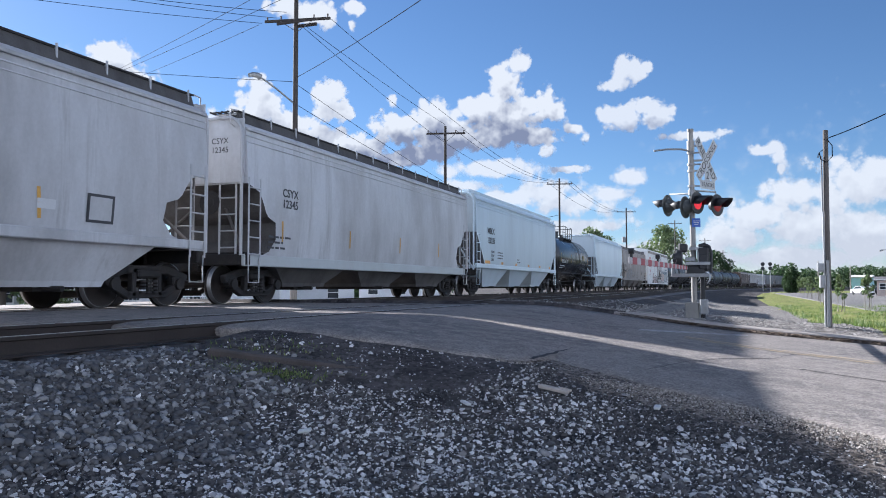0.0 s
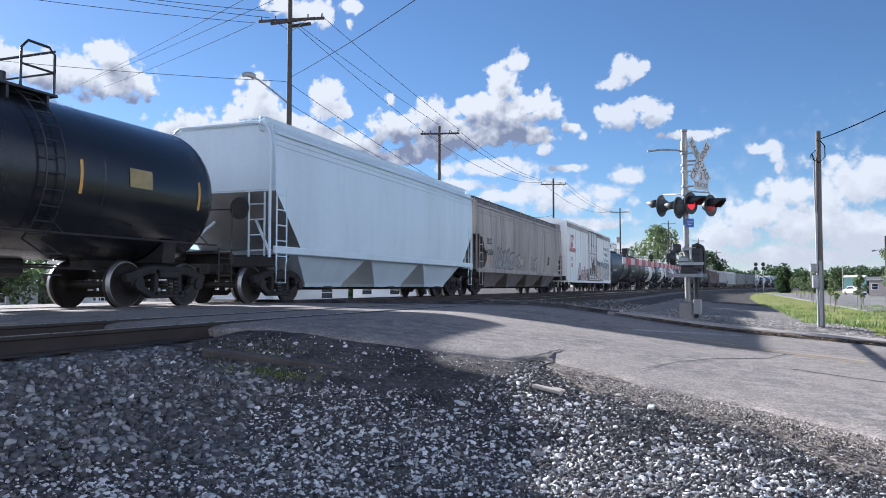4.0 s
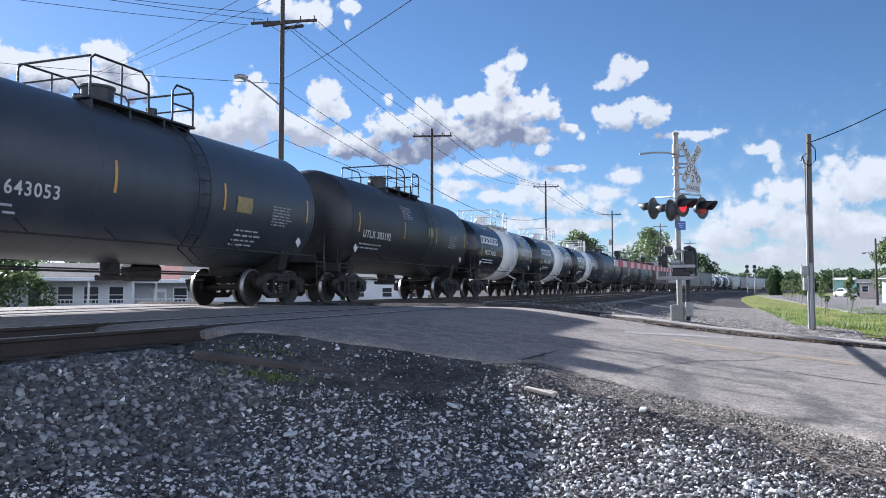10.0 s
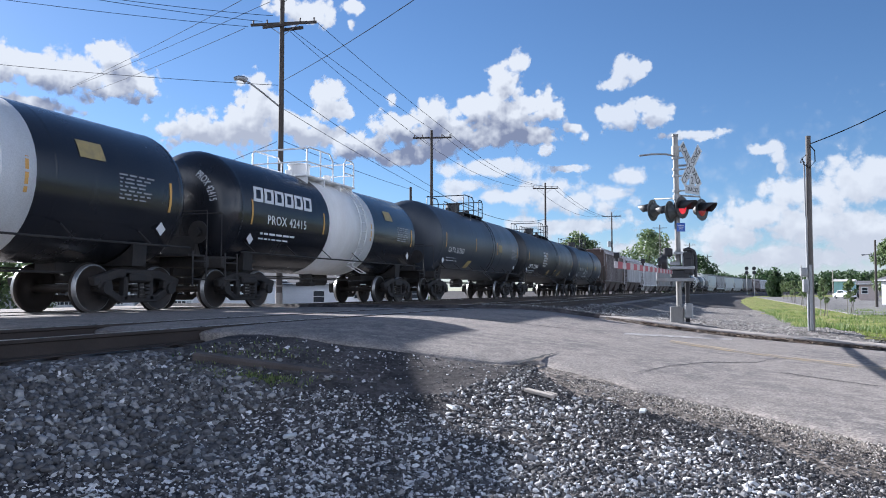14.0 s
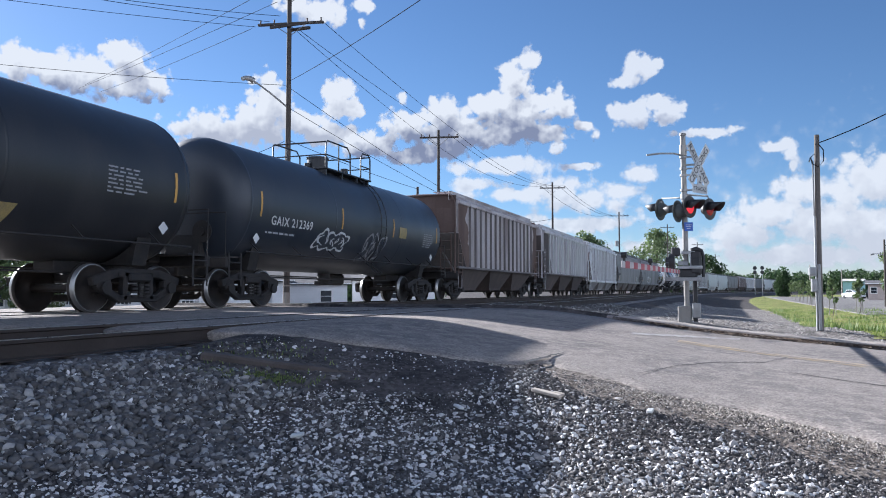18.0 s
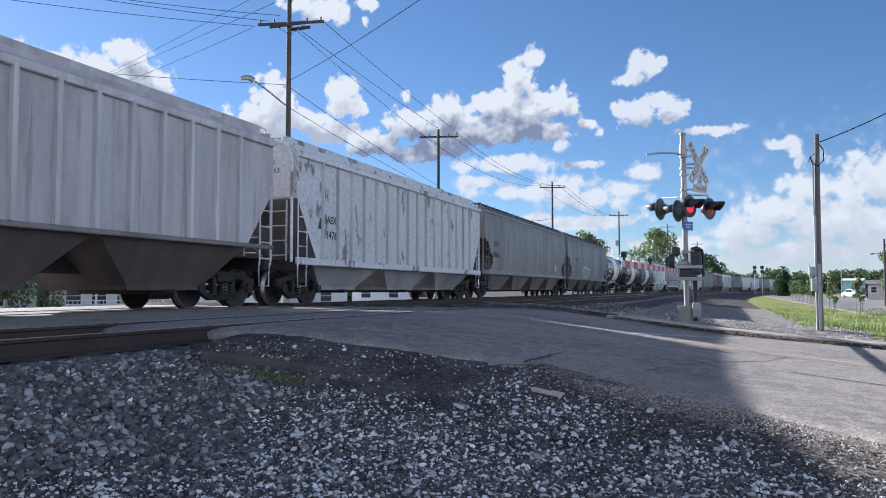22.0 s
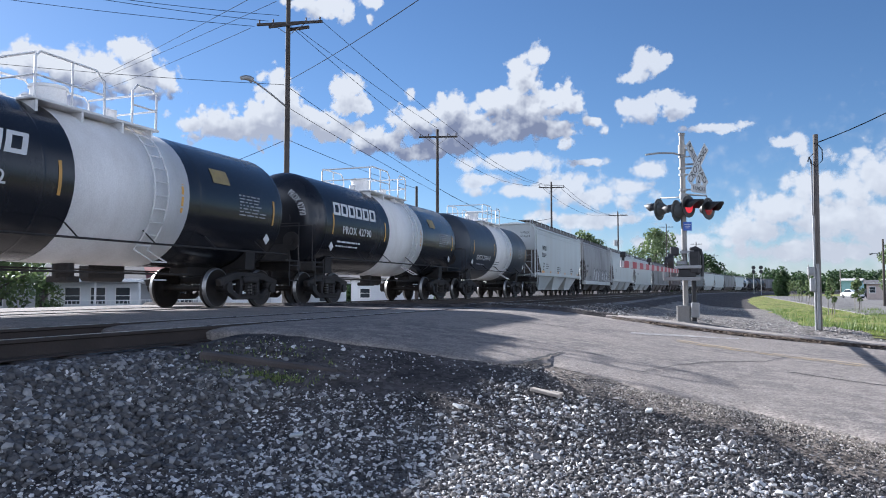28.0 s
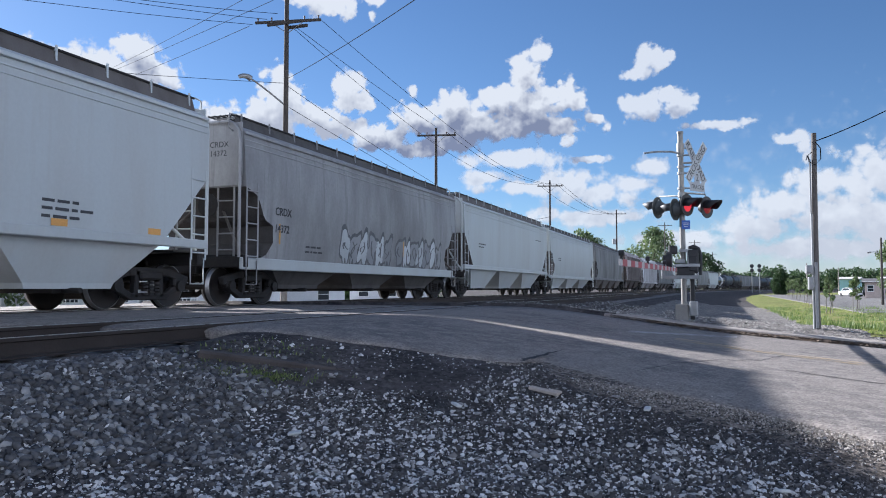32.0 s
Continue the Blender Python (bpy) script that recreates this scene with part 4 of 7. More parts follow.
    part("end_panel", Shape().box((0.95, -half - 0.05, 3.5), (1.0, 0.1, 2.0), 0.02), M_REEFER, car)
    for k in range(6):
        part("end_rib", Shape().box((0, half + 0.03, 1.2 + 0.55 * k), (2.8, 0.06, 0.16), 0.02), M_REEFER, car)
    for sy in (-1, 1):
        ladder(car, hw + 0.06, sy * (half - 0.35), 0.45, 3.0, M_REEFER)
        ladder(car, 1.2, sy * (half + 0.08), 0.6, 2.4, M_REEFER, math.pi / 2)
        part("end_sill", Shape().box((0, sy * (half + 0.1), 0.98), (3.0, 0.2, 0.3), 0.02), M_TRUCK, car)
    part("centre_sill", Shape().box((0, 0, 0.72), (0.6, L, 0.32)), M_TRUCK, car)
    for k in range(9):
        part("crossbearer", Shape().box((0, -half + L * (k + 0.5) / 9, 0.74), (2.9, 0.12, 0.22)), M_TRUCK, car)
    part("train_pipe", Shape().tube([(1.2, -half + 3, 0.55), (1.2, half - 3, 0.55)], 0.03, 6), M_TRUCK, car)
    part("air_reservoir", Shape().box((0.9, 1.5, 0.5), (0.5, 1.3, 0.4), 0.06), M_TRUCK, car)
    part("valve_box", Shape().box((0.9, -2.5, 0.5), (0.4, 0.8, 0.35), 0.06), M_TRUCK, car)
    running_gear(car, L - 4.6, half + 0.75)
    return car, skin, half


TRAIN = []                                     # (thing, place of its middle along the train)


def joined(made, S0, S1):
    TRAIN.append((made[0], (S0 + S1) / 2 + (0.12 if made[0].name.startswith("tank") else 0.0)))
    return made
A = joined(hopper("weathered grey covered hopper car with smooth bulging sides", -182.0, -165.96, M_GREY, sill=1.33, pocket_paint=M_GREY), -182.0, -165.96)
B = joined(hopper("pale weathered grey covered hopper car with a white side sill", -164.53, -149.2, M_GREY, sill=1.12, sill_h=0.27, sill_paint=M_CREAM, pocket_paint=M_DARK_SHADE, number="CSYX 12345"), -164.53, -149.2)
C = joined(hopper("clean pale blue-grey covered hopper car", -148.06, -132.6, M_PALE, walk_rail=False, bulge=0.04, sill=1.38, eave=4.22), -148.06, -132.6)
D = joined(tank("black tank car with white lettering and a roof cage", -130.68, -120.7, M_GLOSS, r=1.46, zc=2.36), -130.68, -120.7)
E = joined(hopper("pale blue-grey covered hopper car streaked with dust", -118.2, -102.9, M_PALE, walk_rail=False, bulge=0.04, sill=1.38, eave=4.22), -118.2, -102.9)
F = joined(hopper("dusty tan covered hopper car with dark discharge pockets and spray paint", -101.9, -84.0, M_TAN, pockets=4, coaming=M_GRIME_SHADE), -101.9, -84.0)
G = joined(reefer("soiled white refrigerated boxcar covered with spray paint", -82.2, -61.84), -82.2, -61.84)
H = joined(tank("dull blue-black tank car with yellow reflector strips", -60.18, -48.85, M_GREYBLUE), -60.18, -48.85)
I = joined(tank("black tank car with a tall manway and roof cage", -46.37, -35.4, M_BLACK), -46.37, -35.4)
J = joined(tank("glossy black tank car with a broad white band", -33.11, -22.48, M_GLOSS, r=1.43, zc=2.34, band=(-1.15, 1.85, M_BAND), cage=M_BAND), -33.11, -22.48)
K = joined(tank("glossy black tank car with a broad white band", -20.25, -9.4, M_GLOSS, r=1.43, zc=2.34, band=(-1.15, 1.85, M_BAND), cage=M_BAND), -20.25, -9.4)
L_ = joined(tank("glossy black tank car with a broad white band", -7.18, 3.58, M_GLOSS, r=1.43, zc=2.34, band=(-1.15, 1.85, M_BAND), cage=M_BAND), -7.18, 3.58)
MM = joined(tank("matt black tank car with yellow placards", 6.31, 18.5, M_GREYBLUE), 6.31, 18.5)
NN = joined(tank("long black tank car with a white warning notice", 20.61, 35.0, M_BLACK), 20.61, 35.0)
O = joined(tank("blue-black tank car with scrawled marks on its side", 37.32, 49.7, M_GREYBLUE), 37.32, 49.7)
P = joined(hopper("lilac-grey ribbed covered hopper car stained with brown dirt", 51.9, 65.6, M_BROWN, rib_w=0.035, ribs=15, rib_at=(53.3, 64.14), bulge=0.0, cut=1.0, eave=4.12, sill=1.37, walk_rail=False, pocket_paint=M_CAKED, end_paint=M_BROWNED, sill_paint=M_RIBDARK, sill_h=0.1), 51.9, 65.6)
Q = joined(hopper("soot-stained grey ribbed covered hopper car", 67.5, 82.8, M_RIBBED, ribs=16, rib_at=(68.87, 81.41), rib_paint=M_GREY, walk_rail=False, bulge=0.0, cut=1.0, eave=4.02, sill=1.45, pocket_paint=M_CAKED, sill_paint=M_RIBDARK, sill_h=0.1), 67.5, 82.8)
R = joined(hopper("white ribbed covered hopper car spotted with rust", 83.95, 99.4, M_RUSTY, rib_w=0.02, ribs=16, rib_at=(85.21, 97.85), rib_paint=M_GREY, bulge=0.0, cut=1.0, eave=4.0, walk_rail=False, pocket_paint=M_SOOTY, number="AEX 14763"), 83.95, 99.4)
U = joined(hopper("sooty grey covered hopper car with curved sides", 100.3, 118.8, M_DARK, pockets=4, sill=1.3, board=4.4, number="CEFX 380036"), 100.3, 118.8)
V = joined(hopper("dark streaked grey covered hopper car with spray paint", 119.66, 137.8, M_DARKER, pockets=4, sill=1.3, board=4.4, pocket_paint=M_DARK_SHADE, number="640523"), 119.66, 137.8)
W = joined(tank("glossy black tank car with a broad white band", 139.52, 150.2, M_GLOSS, r=1.43, zc=2.34, band=(-1.15, 1.85, M_BAND), cage=M_BAND), 139.52, 150.2)
X = joined(tank("glossy black tank car with a broad white band", 152.6, 163.4, M_GLOSS, r=1.43, zc=2.34, band=(-1.15, 1.85, M_BAND), cage=M_BAND), 152.6, 163.4)
Y = joined(tank("dark blue tank car with a stained white band", 165.53, 175.4, M_GREYBLUE, r=1.46, zc=2.36, band=(-1.0, 1.9, M_BAND), cage=M_BAND), 165.53, 175.4)
Z = joined(hopper("off-white covered hopper car with orange reflector strips", 177.46, 191.8, M_CREAM, bulge=0.04, sill=1.4, board=4.5, coaming=M_GRIME_SHADE, number="WFRX 851614"), 177.46, 191.8)
AA = joined(hopper("sooty grey covered hopper car with a white base and spray paint", 193.18, 207.9, M_SOOTY, sill=1.1, sill_h=0.28, sill_paint=M_CREAM, pocket_paint=M_DARK_SHADE, number="CRDX 14372"), 193.18, 207.9)
BB = joined(hopper("pale covered hopper car with dark lettering", 209.0, 225.0, M_CREAM, bulge=0.04, sill=1.4, board=4.5, coaming=M_GRIME_SHADE), 209.0, 225.0)
CC = joined(hopper("off-white covered hopper car with rounded roof", 226.2, 243.0, M_CREAM), 226.2, 243.0)
# the rest of the train, seen far down the line only
s_end = 243.0
for src in (U, P, R, V, BB, CC, U, BB, J, H, I, U, V, I, H, BB, O, MM, H, I, O, NN, H):
    ln = 2 * src[2]
    gap = 2.4 if src in (J, H, I, O, MM, NN) else 1.4
    base = src[0]
    far = copy_thing(base, pose(FAR, s_end + gap + ln / 2, 0))
    TRAIN.append((far, s_end + gap + ln / 2))
    s_end += gap + ln + (1.0 if gap > 2 else 0)
# ---- lettering, placards and spray paint on the cars ----
M_WARM = mat("faded_red_paint", (0.5, 0.13, 0.11), 0.6, dirt=(0.5, 0.3, 0.27), amount=0.8, bump=0, per_object=0)
M_ORANGE = mat("orange_reflective_tape", (0.75, 0.38, 0.1), 0.5, amount=0.3, bump=0)
M_INK = mat("black_spray_paint", (0.025, 0.025, 0.03), 0.5, bump=0)
M_PINK = mat("pink_spray_paint", (0.68, 0.47, 0.46), 0.5, dirt=(0.74, 0.66, 0.56), amount=0.9, coarse=2.5, bump=0)
M_SAND = mat("cream_spray_paint", (0.66, 0.58, 0.46), 0.5, dirt=(0.6, 0.4, 0.36), amount=0.8, coarse=2.5, bump=0)
M_SLATE = mat("slate_blue_spray_paint", (0.1, 0.14, 0.19), 0.5, dirt=(0.2, 0.27, 0.3), amount=0.8, coarse=3, bump=0)
M_SILVER = mat("pale_silver_spray_paint", (0.55, 0.57, 0.58), 0.45, amount=0.4, bump=0)
M_FADED = mat("faded_dark_spray_paint", (0.1, 0.1, 0.11), 0.6, dirt=(0.2, 0.19, 0.18), amount=0.8, coarse=3, bump=0)
M_SLOGAN = mat("faded_blue_grey_lettering", (0.2, 0.3, 0.34), 0.6, dirt=(0.45, 0.28, 0.25), amount=0.8, coarse=4, bump=0, per_object=0)


def mid_of(made):
    return next(s for c, s in TRAIN if c is made[0])


def mark(made, S, z, words, cap, material, spacing=1.0):
    round_side = made[0].name.startswith("tank")
    return flat_writing(made[0], words, cap / 0.7, S - mid_of(made) + (0.18 if round_side else 0.0), z, material, made[1], spacing=1.14 if round_side else spacing, lean=-0.2 if round_side else 0.0)


for made, S, z, words, cap, ink in (
        (B, -163.09, 2.69, "CSYX", 0.2, M_LETTER_D), (B, -163.09, 2.42, "12345", 0.2, M_LETTER_D), (C, -146.49, 2.89, "MBKX", 0.27, M_LETTER_D), (C, -146.5, 2.46, "150231", 0.27, M_LETTER_D),
        (D, -130.14, 2.05, "PROX 61133", 0.22, M_LETTER_W), (F, -100.8, 2.48, "TILX", 0.27, M_LETTER_D), (F, -100.89, 1.98, "642624", 0.27, M_LETTER_D), (H, -59.43, 1.99, "UTLX 643053", 0.23, M_LETTER_W),
        (I, -45.73, 2.12, "UTLX 303192", 0.23, M_LETTER_W), (J, -32.26, 2.15, "PROX 42429", 0.22, M_LETTER_W), (K, -19.19, 2.15, "PROX 42381", 0.22, M_LETTER_W), (L_, -6.2, 2.15, "PROX 42415", 0.22, M_LETTER_W),
        (MM, 6.99, 2.08, "GATX 212361", 0.22, M_LETTER_W), (NN, 21.38, 1.82, "CBTX 725444", 0.25, M_LETTER_W), (O, 38.12, 2.1, "GAIX 212369", 0.22, M_LETTER_W), (R, 85.5, 2.32, "AEX", 0.2, M_LETTER_D),
        (R, 85.45, 1.9, "14763", 0.22, M_LETTER_D), (U, 101.61, 2.58, "CEFX", 0.25, M_LETTER_D), (U, 101.53, 2.06, "380036", 0.24, M_LETTER_D), (V, 122.3, 2.6, "640523", 0.2, M_LETTER_D),
        (W, 140.4, 2.15, "PROX 42772", 0.22, M_LETTER_W), (X, 153.5, 2.15, "PROX 42790", 0.22, M_LETTER_W), (Y, 166.43, 1.86, "GATX 209918", 0.22, M_LETTER_W), (Z, 178.8, 2.9, "WFRX", 0.28, M_LETTER_D),
        (Z, 178.78, 2.5, "851614", 0.25, M_LETTER_D), (AA, 194.43, 2.29, "CRDX", 0.19, M_LETTER_D), (AA, 194.44, 1.87, "14372", 0.19, M_LETTER_D), (G, -80.9, 2.35, "CRYX", 0.24, M_WARM), (G, -80.9, 1.9, "5580", 0.24, M_WARM)):
    mark(made, S, z, words, cap, ink)
for k, words in enumerate(("NOT FOR CLASS 3", "FLAMMABLE", "LIQUIDS WITH", "API GRAVITY", "GREATER THAN", "50 DEGREES")):
    mark(NN, 24.85, 2.75 - 0.16 * k, words, 0.1, M_LETTER_W)
for k, (words, S) in enumerate((("Protecting Today's", -66.1), ("Perishables", -65.5), ("For Tomorrow", -65.8))):
    mark(G, S, 3.75 - 0.5 * k, words, 0.3, M_SLOGAN)
mark(Z, 179.0, 1.98, "LD LMT", 0.09, M_LETTER_D)
mark(Z, 179.0, 1.8, "LT WT", 0.09, M_LETTER_D)
mark(Z, 179.0, 1.62, "CU FT", 0.09, M_LETTER_D)
mark(C, -145.9, 1.98, "LD LMT", 0.1, M_LETTER_D)
mark(C, -145.9, 1.8, "LT WT", 0.1, M_LETTER_D)
mark(C, -145.9, 1.62, "CU FT", 0.1, M_LETTER_D)


def blocks(made, S0, S1, z, h, material, n=6, solid=False):
    """A maker's name, drawn as plain outlined blocks."""
    m, wall = mid_of(made), made[1]
    w = (S1 - S0) / n
    for k in range(n):
        s = Shape()
        a, b = S0 - m + w * k + 0.03, S0 - m + w * (k + 1) - 0.03
        for y0, y1, z0, z1 in ((a, b, z - h / 2, z + h / 2),) if solid else ((a, a + 0.11, z - h / 2, z + h / 2), (b - 0.11, b, z - h / 2, z + h / 2), (a, b, z + h / 2 - 0.08, z + h / 2), (a, b, z - h / 2, z - h / 2 + 0.08)):
            rows = []
            for q in range(3):
                px, pz = wall(z0 + (z1 - z0) * q / 2)
                lean = 0.35 * (z0 + (z1 - z0) * q / 2 - z)
                rows.append([(px + 0.01, y0 + lean, pz), (px + 0.01, y1 + lean, pz)])
            s.rings(rows, close=False, smooth=False)
        part("name_block", s, material, made[0], "white painted block of the maker's name")


for made, S in ((J, -32.94), (K, -19.95), (L_, -6.95), (W, 139.75), (X, 152.8)):
    blocks(made, S + 0.35, S + 3.2, 2.76, 0.4, M_LETTER_W)
blocks(G, -81.55, -79.15, 3.0, 0.3, M_WARM, 10, True)
lg = Shape()
m0, w0 = mid_of(G), G[1]
lg.box((1.611, -80.55 - m0, 3.62), (0.012, 0.75, 0.85), 0.004).box((1.615, -80.05 - m0, 3.9), (0.012, 0.3, 0.3), 0.004)
part("emblem", lg, M_WARM, G[0], "faded red square emblem")
part("emblem_cut", Shape().box((1.628, -80.6 - m0, 3.68), (0.008, 0.34, 0.34)), M_REEFER, G[0])

# small data lines, notices, placards
for made, S, z, n, ln, ink in ((B, -163.6, 1.6, 3, 0.9, M_LETTER_D), (C, -144.9, 1.98, 3, 1.0, M_LETTER_D), (C, -141.5, 1.75, 2, 0.5, M_LETTER_D), (D, -130.1, 1.75, 2, 1.6, M_LETTER_W), (H, -59.4, 1.7, 2, 1.6, M_STENCIL), (H, -52.0, 1.75, 4, 0.9, M_STENCIL),
                               (I, -45.6, 1.8, 2, 1.5, M_STENCIL), (J, -32.3, 1.8, 2, 1.8, M_LETTER_W), (K, -19.2, 1.8, 2, 1.8, M_LETTER_W), (L_, -6.2, 1.8, 2, 1.8, M_LETTER_W), (MM, 7.2, 1.75, 2, 1.4, M_STENCIL), (NN, 21.6, 1.55, 2, 1.9, M_STENCIL),
                               (O, 38.2, 1.8, 1, 1.5, M_STENCIL), (W, 140.4, 1.8, 2, 1.8, M_LETTER_W), (X, 153.5, 1.8, 2, 1.8, M_LETTER_W), (Y, 167.0, 1.55, 1, 1.3, M_STENCIL), (Y, 169.6, 1.75, 3, 0.8, M_LETTER_D), (Z, 179.8, 1.98, 3, 0.7, M_LETTER_D), (Z, 183.2, 1.85, 3, 1.0, M_LETTER_D),
                               (Z, 187.6, 1.85, 3, 0.9, M_LETTER_D), (AA, 196.0, 1.5, 2, 0.8, M_LETTER_D), (A, -178.5, 2.1, 3, 0.8, M_LETTER_D), (U, 115.0, 1.8, 3, 0.6, M_LETTER_D), (BB, 222.0, 3.2, 1, 1.4, M_LETTER_D), (BB, 211.0, 2.4, 2, 1.0, M_LETTER_D), (CC, 228.5, 2.4, 2, 1.1, M_LETTER_D)):
    stencils(made[0], S - mid_of(made), z, n, ln, ink, made[1])


def plate(made, S, z, w, h, material, name="placard", label="", skew=0.0):
    m = mid_of(made)
    return patch(made[0], name, S - m, S - m + w, z - h / 2, z + h / 2, material, made[1], lift=0.01, skew=skew, label=label)


for made, S, z in ((H, -52.2, 2.35), (I, -40.0, 2.55), (J, -24.9, 2.95), (K, -11.9, 2.95), (L_, 1.2, 2.95), (MM, 14.6, 2.5), (O, 46.0, 2.35), (D, -122.9, 2.45), (W, 147.7, 2.95), (X, 160.8, 2.95), (NN, 29.0, 1.6)):
    plate(made, S, z, 0.6, 0.36, M_PLATE, label="yellow test notice")
for made, S, z in ((H, -50.7, 2.2), (I, -37.6, 2.3), (J, -24.0, 2.35), (K, -11.0, 2.35), (L_, 2.1, 2.35), (MM, 17.2, 2.3), (NN, 33.0, 2.4), (O, 48.2, 2.2), (Y, 173.7, 2.3), (W, 148.6, 2.35), (X, 161.7, 2.35), (I, -42.3, 3.1)):
    stencils(made[0], S - mid_of(made), z + 0.24, 7, 0.85, M_STENCIL, made[1], 0.075, 0.03)
for made, S, z in ((NN, 30.6, 1.55), (MM, 10.0, 1.5), (NN, 27.0, 1.5)):
    plate(made, S, z, 0.55, 0.4, M_PLATE, "sticker", "yellow sticker on the tank", 0.15)
plate(A, -169.1, 1.76, 0.62, 0.5, M_LETTER_D, "data_panel", "dark framed data panel")
plate(A, -169.04, 1.76, 0.5, 0.4, M_GREY, "data_panel_field").location.x = 0.004
plate(A, -170.1, 1.74, 0.36, 0.16, M_LETTER_W, "sticker", "small white sticker")
plate(U, 115.4, 1.75, 0.4, 0.4, M_LETTER_W, "data_panel")
plate(F, -88.2, 1.95, 0.5, 0.5, M_LETTER_D, "data_panel")
plate(R, 85.0, 2.2, 0.3, 0.3, M_LETTER_D, "sticker", "", 0.12)
for made in (H, I, J, K, L_, MM, NN, O, W, X, Y):
    for k, sg in ((-1, 1), (1, -1)):
        y = k * (made[2] - 0.45)
        px, pz = made[1](1.62 if made[2] < 5.6 else 1.6)
        d = Shape().add([(px + 0.06, y - 0.14, pz), (px + 0.05, y, pz - 0.14), (px + 0.06, y + 0.14, pz), (px + 0.07, y, pz + 0.14)], [(0, 1, 2, 3)])
        part("hazard_placard", d, M_LETTER_W, made[0], "white diamond placard")
for made in (C, Z):
    m, hl = mid_of(made), made[2]
    plate(made, m - hl + 1.25, made[0]["sill"] + 0.1 if "sill" in made[0].keys() else 1.5, 0.75, 0.13, M_ORANGE, "reflector_strip")
    for k in range(1, 6):
        plate(made, m - hl + 1.3 + (2 * hl - 2.6) * k / 5.2, 1.5, 0.34, 0.12, M_ORANGE, "reflector_strip")
for made, cols in ((A, 3), (B, 4), (F, 3), (U, 3), (V, 3), (AA, 2)):
    m, hl = mid_of(made), made[2]
    for k in range(cols):
        plate(made, m - hl + 1.5 + (2 * hl - 3.0) * k / (cols - 0.5), 1.75, 0.07, 0.5, M_TAPE, "reflector_strip", "", -0.06)


def spray(made, S0, S1, z, h, fills, ink, n, seed, slant=0.15):
    """A sprayed throw-up: bulging shapes with a dark surround, each filled in its colour."""
    r = random.Random(seed)
    car, wall, m = made[0], made[1], mid_of(made)
    w = (S1 - S0) / n
    for k in range(n):
        cy, cz = S0 - m + w * (k + 0.5), z + r.uniform(-0.06, 0.06) * h
        base = []
        lobes = r.choice((2, 3, 3, 4))
        ph = r.uniform(0, 6.28)
        for q in range(30):
            a = 2 * math.pi * q / 30
            rad = 1 + 0.22 * math.sin(lobes * a + ph) + 0.12 * math.sin((lobes + 2) * a + 2 * ph)
            # squarish lettershape
            c, s = math.cos(a), math.sin(a)
            sq = 1 / max(abs(c), abs(s)) ** 0.55
            base.append((c * rad * sq * 0.5, s * rad * sq * 0.46))
        for grow, lift, material, name in ((1.28, 0.006, ink, "spray_outline"), (1.0, 0.010, fills[k % len(fills)], "spray_fill")):
            pts = []
            for u, v in base:
                y = cy + u * w * 0.95 * (1 + (grow - 1) * 0.8) + slant * v * h
                px, pz = wall(max(cz + v * h * grow, 0.98))
                pts.append((px + lift, y, pz))
            pc, zc0 = wall(cz)
            s = Shape()
            s.add(pts + [(pc + lift, cy, zc0)], [(q, (q + 1) % 30, 30) for q in range(30)])
            part(name, s, material, car, "sprayed bulging shape" if name == "spray_fill" else "")
        st = Shape()
        for q in range(2):
            rows = []
            y0, y1 = cy + r.uniform(-0.3, 0.3) * w, cy + r.uniform(-0.3, 0.3) * w
            z0, z1 = cz + r.uniform(0.05, 0.35) * h, cz - r.uniform(0.05, 0.35) * h
            bow = r.uniform(-0.35, 0.35) * w
            for i in range(9):
                f = i / 8
                y, zz = y0 + (y1 - y0) * f + bow * math.sin(math.pi * f), z0 + (z1 - z0) * f
                px, pz = wall(zz)
                rows.append([(px + 0.014, y - 0.035, pz), (px + 0.014, y + 0.035, pz)])
            st.rings(rows, close=False, smooth=False)
        part("spray_stroke", st, ink, car)


spray(F, -99.2, -96.0, 1.72, 0.85, (M_STENCIL, M_TAN), M_FADED, 5, 3)
spray(F, -95.7, -93.9, 1.75, 0.5, (M_TAN,), M_FADED, 3, 5)
spray(F, -92.3, -90.9, 1.7, 0.5, (M_TAN,), M_FADED, 3, 6)


def tag(made, words, S0, S1, z0, z1, fill, ink, lean=0.12):
    """A sprayed word: a broad dark surround and the letters in it."""
    car, wall, m = made[0], made[1], mid_of(made)
    box = None
    for grow, lift, material, name in ((0.16, 0.006, ink, "spray_outline"), (0.045, 0.012, fill, "spray_letters")):
        cu = bpy.data.curves.new(name, "FONT")
        cu.body, cu.size, cu.offset, cu.resolution_u, cu.space_character = words, 2.0, grow, 4, 1.02
        tmp = new("tmp", cu)
        me = bpy.data.meshes.new_from_object(tmp.evaluated_get(bpy.context.evaluated_depsgraph_get()))
        bpy.data.objects.remove(tmp)
        bpy.data.curves.remove(cu)
        if box is None:
            xs, ys = [v.co.x for v in me.vertices], [v.co.y for v in me.vertices]
            box = (min(xs), max(xs), min(ys), max(ys))
        for v in me.vertices:
            f, g = (v.co.x - box[0]) / (box[1] - box[0]), (v.co.y - box[2]) / (box[3] - box[2])
            px, pz = wall(z0 + (z1 - z0) * (g + 0.06 * math.sin(7 * f)) * 0.95)
            v.co = (px + lift, S0 - m + (S1 - S0) * f + lean * g, pz)
        part(name, me, material, car, "sprayed pink letters" if name == "spray_letters" else "dark sprayed surround")


